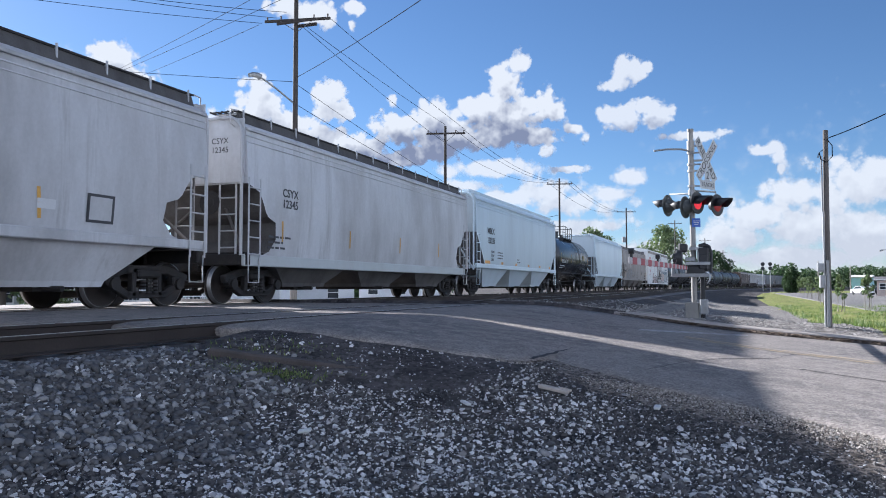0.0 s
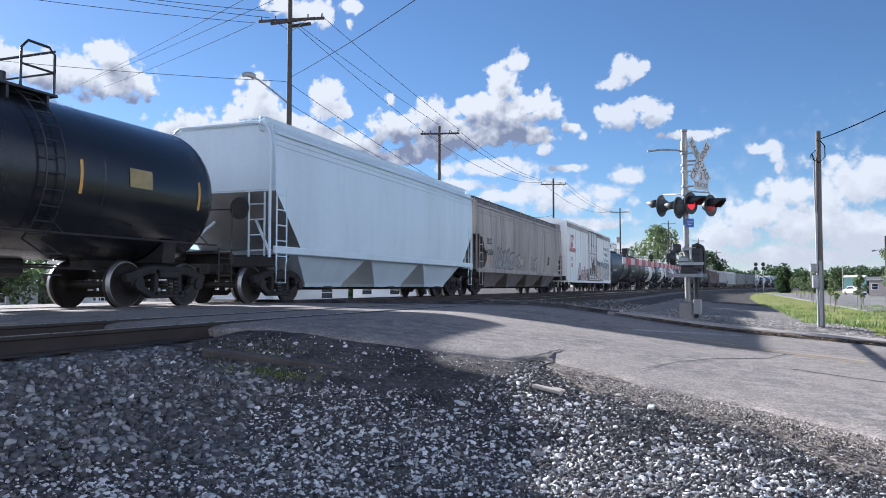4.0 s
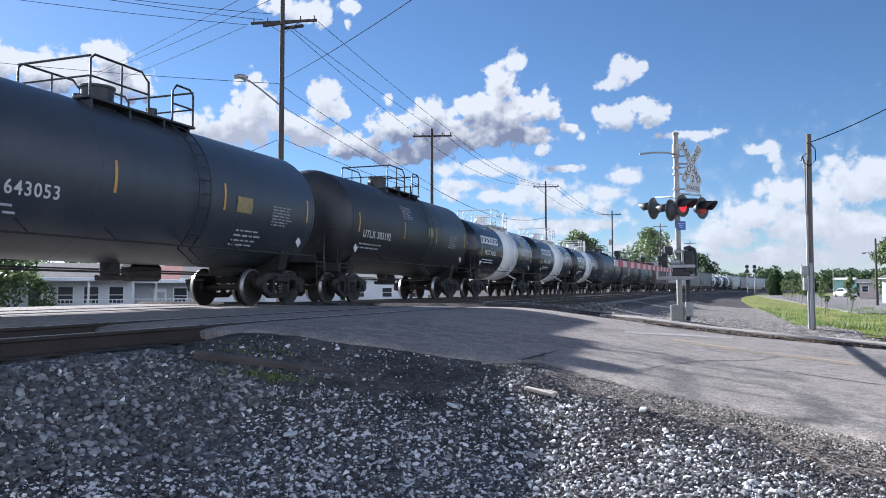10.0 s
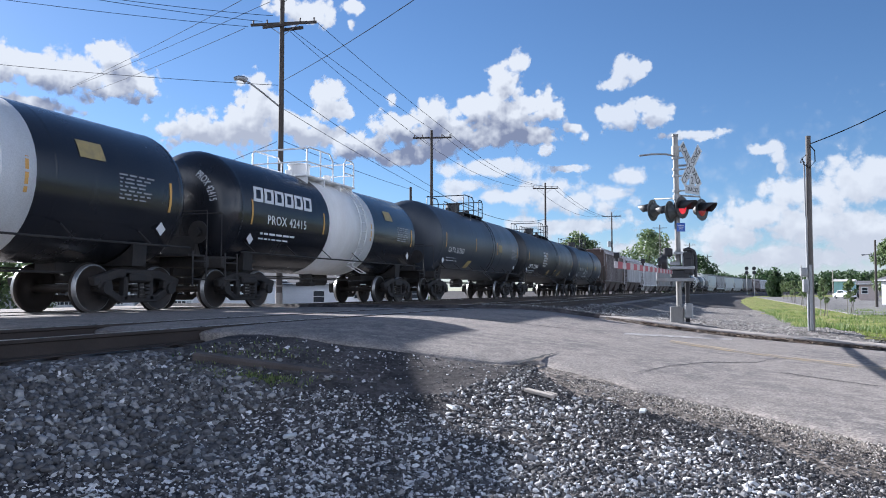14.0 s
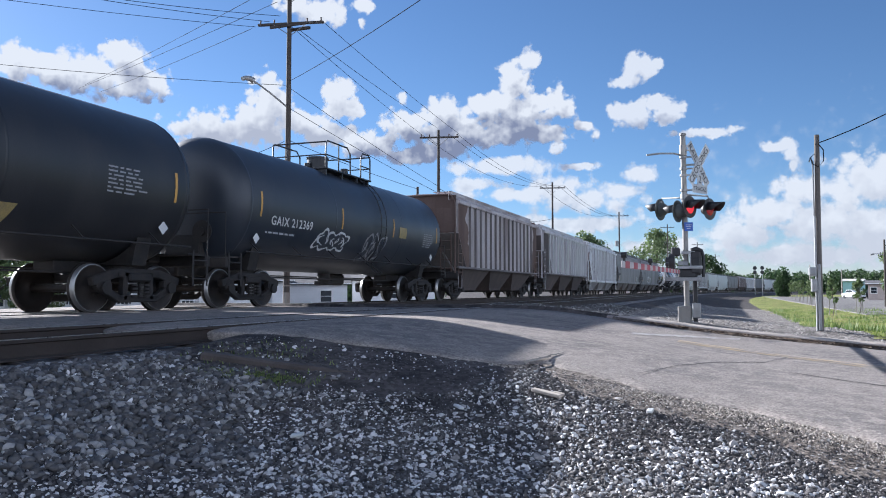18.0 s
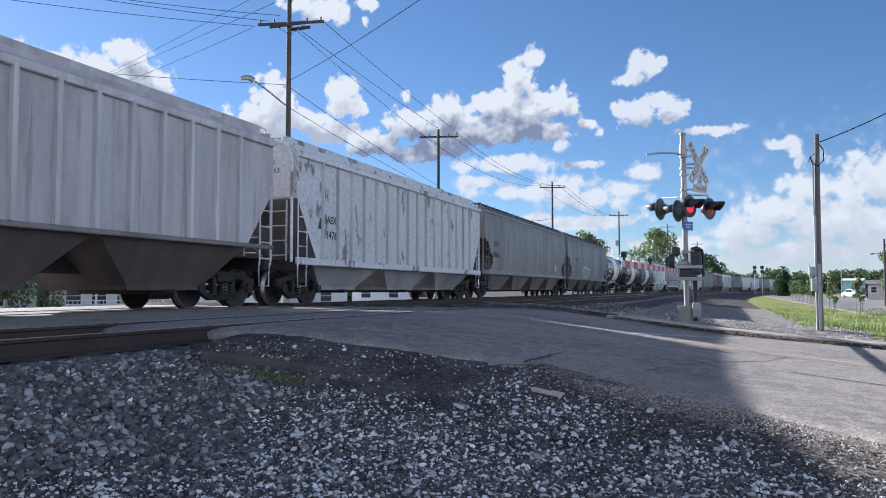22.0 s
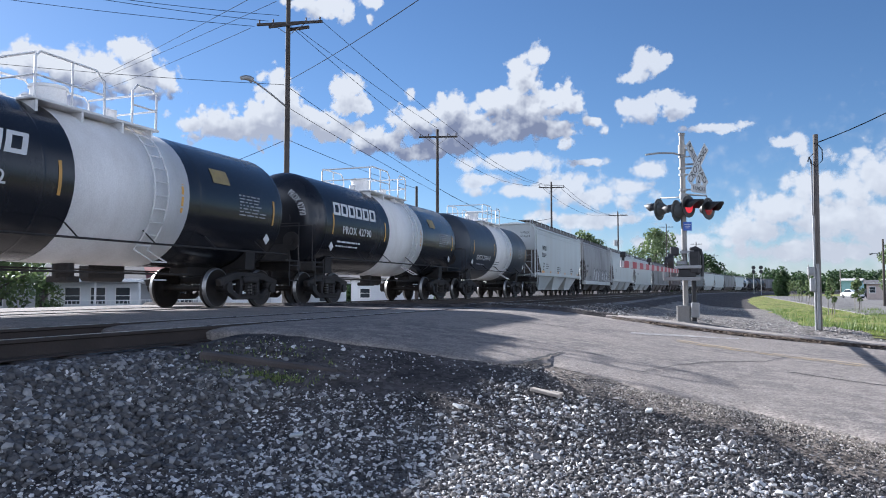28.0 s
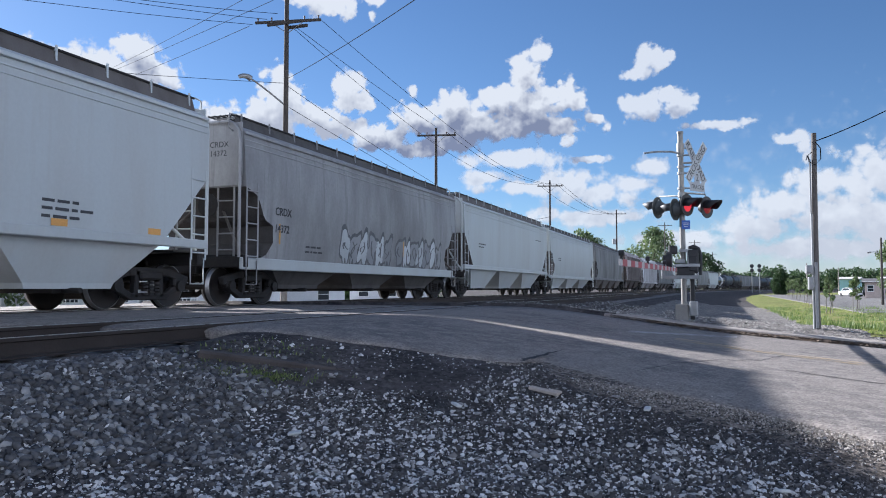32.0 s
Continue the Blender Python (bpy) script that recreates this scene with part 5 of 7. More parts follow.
# the dark block behind the sprayed word, ragged along its top
crest = []
for k in range(41):
    S = -78.45 + 4.75 * k / 40
    rise = 1.28 + 0.14 * math.sin(2.3 * k) + 0.1 * math.sin(0.7 * k) + (0.38 if 34 <= k <= 39 else 0) - (0.3 if k < 5 else 0)
    crest.append([(G[1](0.8)[0] + 0.004, S - mid_of(G), 0.8), (G[1](rise)[0] + 0.004, S - mid_of(G), rise)])
part("spray_shadow", Shape().rings(crest, close=False, smooth=False), M_INK, G[0], "black sprayed block behind the letters")
tag(G, "Asic", -78.6, -74.15, 0.78, 2.15, M_PINK, M_INK)
spray(G, -69.9, -66.2, 1.72, 1.25, (M_PINK, M_SAND, M_PINK), M_SLATE, 5, 11)
spray(G, -66.0, -62.6, 1.6, 1.05, (M_SILVER, M_SAND, M_SILVER), M_SLATE, 5, 12)
spray(G, -70.5, -63.0, 2.3, 0.35, (M_SILVER, M_SLATE), M_SLATE, 12, 13)
spray(G, -73.0, -70.6, 1.5, 0.6, (M_REEFER, M_SILVER), M_FADED, 3, 14)


def stain(made, sg, reach, sill, eave, material, seed, wave=0.35, cut=1.0):
    """A caked stain over one end of a straight-sided car (sg -1 or 1), ragged on its inner edge."""
    car, half = made[0], made[2]
    rows = []
    for k in range(19):
        z = sill + (eave - sill) * k / 18
        outer = half - (cut * (2.75 - z) / (2.75 - sill) if z < 2.75 else 0)
        inner = half - reach - 0.5 * (cut * (2.75 - z) / (2.75 - sill) if z < 2.75 else 0) + wave * noise.noise(Vector((z * 1.3, seed, 0))) + 0.4 * wave * noise.noise(Vector((z * 4, seed, 0)))
        pair = [(1.604, sg * outer, z), (1.604, sg * min(inner, outer - 0.05), z)]
        rows.append(pair if sg < 0 else pair[::-1])
    part("soot_stain", Shape().rings(rows, close=False, smooth=False), material, car, "dark caked stain on the side sheet")
    part("soot_stain", Shape().box((0, sg * (half + 0.042), (2.8 + eave) / 2 - 0.1), (3.0, 0.008, eave - 3.0)), material, car, "dark caked stain on the end sheet")


stain(Q, -1, 1.7, 1.46, 3.9, M_CAKED, 3, 0.7)
stain(P, -1, 1.2, 1.38, 4.0, M_BROWNED, 5, 0.5)
stain(P, 1, 0.9, 1.38, 4.0, M_BROWNED, 7, 0.3)
spray(V, 125.4, 128.5, 1.7, 0.8, (M_DARKER, M_DARK), M_SILVER, 4, 17)
spray(AA, 197.9, 201.5, 1.6, 0.9, (M_SILVER, M_STENCIL), M_FADED, 6, 19)
spray(AA, 201.9, 206.2, 1.6, 0.85, (M_STENCIL, M_SILVER), M_FADED, 7, 23)
spray(O, 40.7, 42.4, 1.75, 0.5, (M_GREYBLUE,), M_SILVER, 3, 29)
spray(O, 43.6, 45.0, 1.7, 0.7, (M_GREYBLUE,), M_STENCIL, 3, 31)


def head_writing(made, words, cap, r, zc, head, start=60):
    """Numbers that run down the curve of a tank's near head."""
    cu = bpy.data.curves.new("lettering", "FONT")
    cu.body, cu.size, cu.extrude, cu.align_y, cu.resolution_u = words, cap / 0.7, 0.0, "CENTER", 3
    tmp = new("tmp", cu)
    me = bpy.data.meshes.new_from_object(tmp.evaluated_get(bpy.context.evaluated_depsgraph_get()))
    bpy.data.objects.remove(tmp)
    bpy.data.curves.remove(cu)
    for v in me.vertices:
        a = radians(start) - v.co.x / (r * 0.75)
        w = radians(56) - v.co.y / 0.75
        q = r * math.cos(w) ** 0.75 + 0.012
        v.co = (q * math.cos(a), -made[2] - head * math.sin(w) - 0.006, zc + q * math.sin(a))
    part("lettering", me, M_LETTER_W, made[0])


for made, words, r, zc in ((D, "PROX 61133", 1.46, 2.36), (J, "PROX 42429", 1.43, 2.34), (K, "PROX 42381", 1.43, 2.34), (L_, "PROX 42415", 1.43, 2.34), (W, "PROX 42772", 1.43, 2.34), (X, "PROX 42790", 1.43, 2.34)):
    head_writing(made, words, 0.125, r, zc, 0.56)
# ---- crossing signal ----
M_GALV = mat("galvanised_steel", (0.3, 0.305, 0.31), 0.5, 0.3, dirt=(0.2, 0.2, 0.19), amount=0.5, coarse=5)
M_ALU = mat("aluminium_mast", (0.28, 0.27, 0.255), 0.5, 0.2, dirt=(0.19, 0.175, 0.16), amount=0.6, coarse=4, streak=3)
M_HEAD = mat("black_lamp_housing", (0.02, 0.02, 0.022), 0.5, bump=0.02)
M_SIGN = mat("white_sign_sheet", (0.5, 0.51, 0.52), 0.5, dirt=(0.38, 0.38, 0.375), amount=0.4, bump=0)
M_LENS = mat("dark_red_lens", (0.16, 0.008, 0.008), 0.15, bump=0, per_object=0)
M_LIT = mat("glowing_red_lens", (0.45, 0.02, 0.03), 0.2, emit=0.5, bump=0, per_object=0)
M_RED = mat("red_gate_sheeting", (0.36, 0.06, 0.075), 0.6, bump=0)
M_GATE_W = mat("white_gate_sheeting", (0.5, 0.46, 0.46), 0.6, bump=0)
M_BLUE = mat("blue_notice", (0.03, 0.1, 0.42), 0.4, bump=0)
M_CABINET = mat("grey_mechanism_paint", (0.03, 0.03, 0.033), 0.5, 0.2, amount=0.5)
M_BACK = mat("dull_grey_green_backing", (0.075, 0.082, 0.082), 0.6, amount=0.4)
M_DIM = mat("fading_red_lens", (0.16, 0.01, 0.014), 0.2, emit=0.25, bump=0, per_object=0)
MAST = (-0.87, 18.5)
MZ = -0.33
sig = thing("crossing_signal", pose(*MAST, MZ), "railroad crossing signal mast with crossbuck, red flashers and gate mechanism", "crossing signal")
part("mast", Shape().tube([(-0.01, 0, 0.1), (-0.047, 0, 4.34)], 0.062, 12).disc((-0.047, 0, 4.35), (0, 0, 1), 0.075, 0.05, 12), M_ALU, sig)
base = part("base", Shape().box((-0.06, 0, 0.13), (0.3, 0.32, 0.5), 0.02).box((0.0, 0, -0.1), (0.44, 0.44, 0.24), 0.02), M_ALU, sig)
part("junction_box", Shape().box((0.2, -0.12, 0.28), (0.18, 0.16, 0.34), 0.02), M_GALV, sig)
part("lower_post", Shape().box((0.17, 0.1, 0.5), (0.1, 0.1, 1.2), 0.01), M_CABINET, sig)
for z, h in ((3.05, 0.05), (3.4, 0.05), (3.55, 0.05), (3.82, 0.05), (3.98, 0.24)):
    part("clamp", Shape().disc((-0.01 - 0.009 * z, 0, z), (0, 0, 1), 0.085, h, 12).box((0.1, 0, z), (0.2, 0.04, 0.035), 0.01), M_GALV if h < 0.1 else M_ALU, sig)
part("side_arm", Shape().tube([(-0.04, 0, 3.86), (-0.25, -0.07, 3.91), (-0.55, -0.18, 3.91), (-0.84, -0.3, 3.87)], 0.022, 8), M_GALV, sig, "thin galvanised side arm")


def frame_of(n):
    n = Vector(n).normalized()
    r = Vector((-n.y, n.x, 0))
    return Matrix((r, Vector((0, 0, 1)), n)).transposed().to_4x4()


face = frame_of((0.87, -0.49, 0))
xb = Matrix.Translation((0.286, 0.05, 3.64)) @ face
M_BORDER = mat("black_sign_lettering", (0.02, 0.02, 0.02), 0.6, bump=0, per_object=0)
for ang, words, lift in ((-50, "RAILROAD", 0.0), (50, "CROSSING", 0.02)):
    m = xb @ Matrix.Translation((0, 0, lift)) @ Matrix.Rotation(radians(ang), 4, "Z")
    bl = part("crossbuck_blade", Shape().box((0, 0, 0), (1.18, 0.23, 0.006), 0.002), M_SIGN, sig, "white crossbuck blade with black capitals")
    bl.matrix_basis = m
    if words == "RAILROAD":
        wr = writing("lettering", words, 0.225, M_BORDER, bl, Matrix.Translation((-0.56, 0, 0.006)), 0.001, 1.0)
    else:
        a = writing("lettering", "CROS", 0.225, M_BORDER, bl, Matrix.Translation((-0.58, 0, 0.006)), 0.001, 1.0)
        b = writing("lettering", "SING", 0.225, M_BORDER, bl, Matrix.Translation((0.03, 0, 0.006)), 0.001, 1.0)
pl = part("track_count_sign", Shape().box((0, 0.21, 0), (0.22, 0.25, 0.006), 0.002).box((0, 0, 0), (0.62, 0.2, 0.006), 0.002), M_SIGN, sig, "white plate that gives the number of tracks")
pl.matrix_basis = Matrix.Translation((0.315, -0.01, 3.06)) @ face
writing("lettering", "2", 0.24, M_BORDER, pl, Matrix.Translation((-0.06, 0.21, 0.006)), 0.001)
writing("lettering", "TRACKS", 0.14, M_BORDER, pl, Matrix.Translation((-0.27, 0, 0.006)), 0.001, 1.05)
part("bracket", Shape().tube([(-0.03, 0, 3.64), (0.27, 0.04, 3.64)], 0.025, 6).tube([(-0.03, 0, 3.05), (0.31, -0.005, 3.05)], 0.02, 6), M_GALV, sig)

disc = Shape().disc((0, 0, 0), (0, 0, 1), 0.255, 0.014, 28)
hood = Shape()
hr = []
for k in range(13):
    a = radians(-10 + 200 * k / 12)
    hr.append([(0.17 * math.cos(a), 0.17 * math.sin(a), 0.0), (0.16 * math.cos(a), 0.16 * math.sin(a) - 0.02, 0.2 + 0.18 * math.sin(a)), (0.15 * math.cos(a), 0.15 * math.sin(a) - 0.02, 0.2 + 0.18 * math.sin(a)), (0.16 * math.cos(a), 0.16 * math.sin(a), 0.0)])
hood.rings(hr, close=True)
shell = Shape().tube([(0, 0, -0.02), (0, 0, -0.12), (0, 0, -0.18)], 0.17, 16, 0.09)
lens = Shape()
lens.rings([[(r * math.cos(a), r * math.sin(a), z) for a in (2 * math.pi * k / 20 for k in range(20))] for r, z in ((0.152, 0.01), (0.13, 0.03), (0.08, 0.045), (0.001, 0.05))], caps=False)
MESH = {k: s.mesh(k) for k, s in (("background", disc), ("hood", hood), ("housing", shell), ("lens", lens))}


def flasher(at, n, lit, back=False):
    """One round flasher head that faces n."""
    h = part("flasher", MESH["background"].copy(), M_HEAD if not back else M_BACK, sig, "round black flasher with a red lens" if not back else "round flasher seen from behind")
    h.matrix_basis = Matrix.Translation(at) @ frame_of(n)
    for k in ("hood", "housing"):
        part(k, MESH[k].copy(), M_HEAD if k == "hood" or not back else M_BACK, h)
    part("lens", MESH["lens"].copy(), (M_LENS, M_DIM, M_LIT)[lit], h)
    return h


n1, n2 = (0.85, -0.52, 0), (-0.92, 0.4, 0)
flasher((0.09, -0.12, 2.646), n1, 2)
flasher((0.509, 0.3, 2.62), n1, 1)
flasher((-0.176, -0.05, 2.56), n2, 0, True)
flasher((-0.589, 0.25, 2.642), n2, 0, True)
part("flasher_arm", Shape().tube([(0.0, -0.02, 2.94), (0.47, 0.3, 2.93), (0.5, 0.3, 2.8)], 0.022, 6).tube([(-0.05, 0, 2.88), (-0.55, 0.25, 2.91), (-0.58, 0.25, 2.8)], 0.022, 6).disc((-0.03, 0, 2.9), (0, 0, 1), 0.09, 0.12, 12), M_GALV, sig)
bp = part("notice_plate", Shape().box((0, 0, 0), (0.2, 0.2, 0.006), 0.002), M_BLUE, sig, "small blue notice with unreadable white lines")
bp.matrix_basis = Matrix.Translation((0.055, -0.08, 2.197)) @ frame_of((0.4, -0.9, 0))
for k in range(3):
    part("notice_line", Shape().box((0, 0.04 - 0.04 * k, 0.005), (0.15 - 0.03 * k, 0.014, 0.004)), M_SIGN, bp)
# gate mechanism with counterweights
part("gate_mechanism", Shape().box((0.2, -0.04, 1.36), (0.25, 0.3, 0.56), 0.04).box((0.2, -0.04, 1.67), (0.22, 0.26, 0.07), 0.03).box((0.2, -0.2, 1.3), (0.18, 0.05, 0.34), 0.02), M_CABINET, sig)
part("crank_guard", Shape().tube([(0.36, -0.12, 1.04), (0.37, -0.12, 1.5), (0.33, -0.12, 1.64), (0.22, -0.12, 1.7), (0.1, -0.12, 1.66)], 0.035, 8), M_CABINET, sig, "bent dark guard over the gearbox")
part("gear_case", Shape().disc((-0.32, -0.1, 1.4), (1, 0, 0), 0.19, 0.12, 18).disc((-0.4, -0.1, 1.4), (1, 0, 0), 0.11, 0.1, 14).box((-0.24, -0.08, 1.62), (0.2, 0.2, 0.2), 0.03), M_CABINET, sig)
part("mechanism_bracket", Shape().box((-0.08, -0.16, 1.36), (0.22, 0.05, 0.08)).box((0.04, -0.15, 1.6), (0.3, 0.05, 0.06)).tube([(0.08, -0.2, 1.56), (0.1, -0.2, 1.26)], 0.02, 6), M_GALV, sig)
part("counterweight", Shape().box((0.02, -0.02, 1.12), (0.42, 0.36, 0.2), 0.03), M_CABINET, sig)
part("upper_shelf", Shape().box((0.08, -0.22, 1.26), (0.54, 0.06, 0.075), 0.01), M_GALV, sig)
part("lower_shelf", Shape().box((-0.08, -0.22, 0.99), (0.82, 0.06, 0.085), 0.01).box((-0.47, -0.22, 1.08), (0.05, 0.06, 0.16), 0.01), M_GALV, sig)
arm = part("gate_arm", Shape().box((0, -4.75, 0), (0.022, 9.4, 0.078), 0.004), M_GATE_W, sig, "lowered gate arm with red and white bands")
arm.matrix_basis = Matrix.Translation((-0.15, -0.15, 1.16)) @ Matrix.Rotation(radians(0.75), 4, "X") @ Matrix.Rotation(radians(-0.6), 4, "Z")
for k in range(12):
    part("red_band", Shape().box((0, -0.5 - 0.78 * k, 0), (0.026, 0.4, 0.082)), M_RED, arm)
for y in (-9.3, -6.4, -3.4):
    part("arm_lamp", Shape().disc((0, y, 0.11), (1, 0, 0), 0.035, 0.06, 12).box((0, y, 0.06), (0.03, 0.03, 0.06)), M_HEAD, arm)

# ---- poles and wires ----
M_POLE = mat("weathered_pole_timber", (0.065, 0.054, 0.047), 0.85, dirt=(0.035, 0.03, 0.026), amount=0.7, streak=8, coarse=3, fine=25)
M_GREY_POLE = mat("silvered_pole_timber", (0.3, 0.27, 0.24), 0.85, dirt=(0.18, 0.15, 0.13), amount=0.8, streak=10, coarse=4, fine=30)
M_WIRE = mat("black_wire", (0.008, 0.008, 0.009), 0.95, bump=0, spec=0.03)
M_INSUL = mat("brown_insulator", (0.08, 0.05, 0.04), 0.3, bump=0)


def utility_pole(x, y, z0, top, r, arms, label, material=M_POLE, lean=0.0):
    p = thing("utility_pole", pose(x, y, z0, 0, lean, 0), label, "utility pole", "utility poles")
    h = top - z0
    part("shaft", Shape().tube([(0, 0, -0.3), (0, 0, h * 0.5), (0, 0, h)], r, 12, r * 0.62), material, p)
    for z, half, turn in arms:
        a = part("crossarm", Shape().box((0, 0, 0), (2 * half, 0.11, 0.13), 0.01), material, p)
        a.location, a.rotation_euler = (0, 0.13, z - z0), (0, 0, radians(turn))
        for k in (-0.92, -0.5, 0.5, 0.92):
            part("insulator", Shape().tube([(k * half, 0, 0.06), (k * half, 0, 0.14), (k * half, 0, 0.24)], 0.035, 8, 0.05), M_INSUL, a)
        part("arm_brace", Shape().tube([(-half * 0.5, -0.07, -0.05), (0, -0.07, -0.65)], 0.02, 5).tube([(half * 0.5, -0.07, -0.05), (0, -0.07, -0.65)], 0.02, 5), M_GALV, a)
    return p


p1 = utility_pole(-20.75, 33.4, -1.3, 17.0, 0.17, ((14.05, 1.75, 12), (15.75, 1.4, 12)), "tall dark timber utility pole with two crossarms and a street lamp")
part("transformer_rack", Shape().box((0.35, 0.35, 15.1), (1.3, 0.12, 0.14)).box((0.1, -0.2, 15.15), (2.2, 0.1, 0.12)), M_POLE, p1)
lampm = mat("grey_lamp_casting", (0.3, 0.3, 0.3), 0.45, 0.4)
part("lamp_arm", Shape().tube([(0, 0, 10.95), (-0.5, -0.9, 11.55), (-0.85, -1.5, 11.92), (-0.98, -1.72, 12.0)], 0.045, 7), lampm, p1)
part("lamp_head", Shape().tube([(-0.95, -1.68, 12.0), (-1.03, -1.82, 12.08), (-1.16, -2.03, 12.08), (-1.26, -2.2, 12.0)], 0.15, 10, 0.1), lampm, p1, "grey cobra-head street lamp")
part("pole_band", Shape().tube([(0, 0, 0.6), (0, 0, 1.6)], 0.175, 12).tube([(0, 0, 1.9), (0, 0, 1.98)], 0.178, 12), M_GREY_POLE, p1, "pale guard wrapped round the foot")
utility_pole(-20.6, 54.6, -1.4, 12.7, 0.16, ((12.15, 1.5, 15),), "dark timber utility pole with one crossarm")
utility_pole(-20.5, 95.0, -1.4, 14.0, 0.17, ((13.3, 1.6, 15),), "dark timber utility pole with one crossarm")
p4 = utility_pole(-20.3, 157.0, -1.4, 16.2, 0.2, ((15.4, 1.9, 15),), "dark timber utility pole with a transformer")
part("transformer", Shape().disc((-0.5, -0.2, 11.2), (0, 0, 1), 0.35, 1.1, 14), lampm, p4, "grey pole-mounted transformer")
utility_pole(-14.5, 208, -1.4, 17.6, 0.2, ((16.8, 1.8, 15),), "dark timber utility pole with one crossarm")
utility_pole(-19.01, 46.5, -1.4, 7.2, 0.13, (), "short bare timber pole")
utility_pole(-9.0, 262, -1.4, 16.0, 0.2, ((15.2, 1.8, 15),), "dark timber utility pole with one crossarm")
utility_pole(-4.5, 330, -1.4, 15.0, 0.22, ((14.2, 1.8, 15),), "dark timber utility pole with one crossarm")
utility_pole(13.5, 148, -1.0, 4.8, 0.12, (), "thin timber pole at the roadside", M_GREY_POLE)
utility_pole(23.7, 190, -1.0, 5.0, 0.13, (), "thin timber pole at the roadside", M_GREY_POLE)
p5 = utility_pole(12.2, 72, -1.0, 4.6, 0.12, (), "timber pole with a street lamp arm", M_POLE)
part("lamp_arm", Shape().tube([(0, 0, 4.25), (-0.45, -0.1, 4.42), (-0.85, -0.2, 4.4)], 0.03, 6).tube([(-0.8, -0.2, 4.4), (-1.08, -0.25, 4.34)], 0.07, 8), lampm, p5)

rp = thing("service_pole", pose(1.98, 19.35, -0.5), "short dark weathered timber pole with meter boxes and conduit", "utility pole")
part("shaft", Shape().tube([(-0.02, 0, -0.2), (-0.02, 0, 2.2), (0.0, 0, 4.47)], 0.072, 14, 0.055), mat("dark_weathered_pole", (0.14, 0.125, 0.115), 0.85, dirt=(0.08, 0.07, 0.06), amount=0.8, streak=10, coarse=4, fine=30), rp)
part("conduit", Shape().tube([(-0.09, -0.06, -0.05), (-0.09, -0.06, 2.6)], 0.024, 8), M_GALV, rp)
part("cable_cover", Shape().box((-0.03, -0.08, 0.75), (0.07, 0.04, 1.5), 0.01), M_GALV, rp)
part("conduit", Shape().tube([(-0.1, -0.03, 2.6), (-0.1, -0.03, 3.85), (-0.16, -0.03, 3.95), (-0.17, -0.03, 3.85)], 0.02, 6), M_GALV, rp)
part("meter_box", Shape().box((-0.14, -0.1, 1.02), (0.13, 0.13, 0.3), 0.02), M_GALV, rp)
part("meter_box", Shape().box((-0.17, -0.1, 1.33), (0.16, 0.12, 0.2), 0.02).disc((-0.17, -0.17, 1.33), (0, 1, 0), 0.06, 0.06, 14), M_GALV, rp)
part("cable_loop", Shape().tube([(0.02, -0.08, 4.25), (0.12, -0.1, 4.1), (0.12, -0.12, 3.85), (0.0, -0.12, 3.72), (-0.12, -0.1, 3.8), (-0.14, -0.08, 3.95), (-0.06, -0.1, 4.02)], 0.012, 6), M_WIRE, rp)


def wire(a, b, sag, r=0.014, label="black overhead wire between poles"):
    a, b = Vector(a), Vector(b)
    pts = [a.lerp(b, k / 14) - Vector((0, 0, sag * 4 * (k / 14) * (1 - k / 14))) for k in range(15)]
    return tagged(part("overhead_wire", Shape().tube(pts, r, 5), M_WIRE), label, "wire", "overhead wires")


def arm_end(p, z, half, k, turn):
    a = radians(turn)
    return (p[0] + k * half * math.cos(a), p[1] + k * half * math.sin(a) + 0.13, z + 0.26)


P1, P2, P3, P4 = (-20.75, 33.4), (-20.6, 54.6), (-20.5, 95.0), (-20.3, 157.0)
for k in (-0.92, 0.5, 0.92):
    wire(arm_end(P2, 12.15, 1.5, k, 15), arm_end(P3, 13.3, 1.6, k, 15), 1.2, 0.016)
    wire(arm_end(P3, 13.3, 1.6, k, 15), arm_end(P4, 15.4, 1.9, k, 15), 1.6, 0.02)
wire((-20.6, 54.6, 8.2), (-20.5, 95, 9.4), 1.2, 0.022)
# the wires round the first pole: two ends, sag, radius
for a, b in (
        ((-22.78, 33.4, 14.09), (-34.34, 24.0, 14.21)),
        ((-21.93, 33.4, 14.26), (-26.52, 22.0, 12.54)),
        ((-21.29, 33.4, 14.48), (-25.82, 22.0, 12.39)),
        ((-21.47, 33.4, 15.24), (-62.23, 60.0, 21.12)),
        ((-22.21, 32.0, 14.92), (-61.32, 60.0, 21.44)),
        ((-22.98, 33.4, 14.03), (-59.27, 60.0, 20.52)),
        ((-20.94, 33.4, 10.84), (-39.43, 30.0, 13.09)),
        ((-20.68, 33.4, 11.04), (-7.18, 20.0, 9.19)),
        ((-20.97, 33.4, 7.95), (-31.0, 36.0, 6.3)),
        ((-20.6, 33.4, 7.95), (-19.01, 46.5, 7.06)),
        ((-18.98, 33.86, 13.99), (-18.93, 54.6, 12.27)),
        ((-20.16, 33.4, 13.61), (-20.63, 54.6, 12.82)),
        ((-20.72, 33.6, 13.9), (-21.93, 54.6, 12.39)),
        ((-20.68, 33.4, 10.67), (-20.64, 54.6, 8.36)),
        ((-20.66, 33.4, 9.62), (-20.63, 54.6, 7.84)),
):
    wire(a, b, 0.12, 0.014)
wire((1.94, 19.3, 3.75), (7.4, 21.0, 7.2), 0.35, 0.012, "black service wire rising from the short pole")

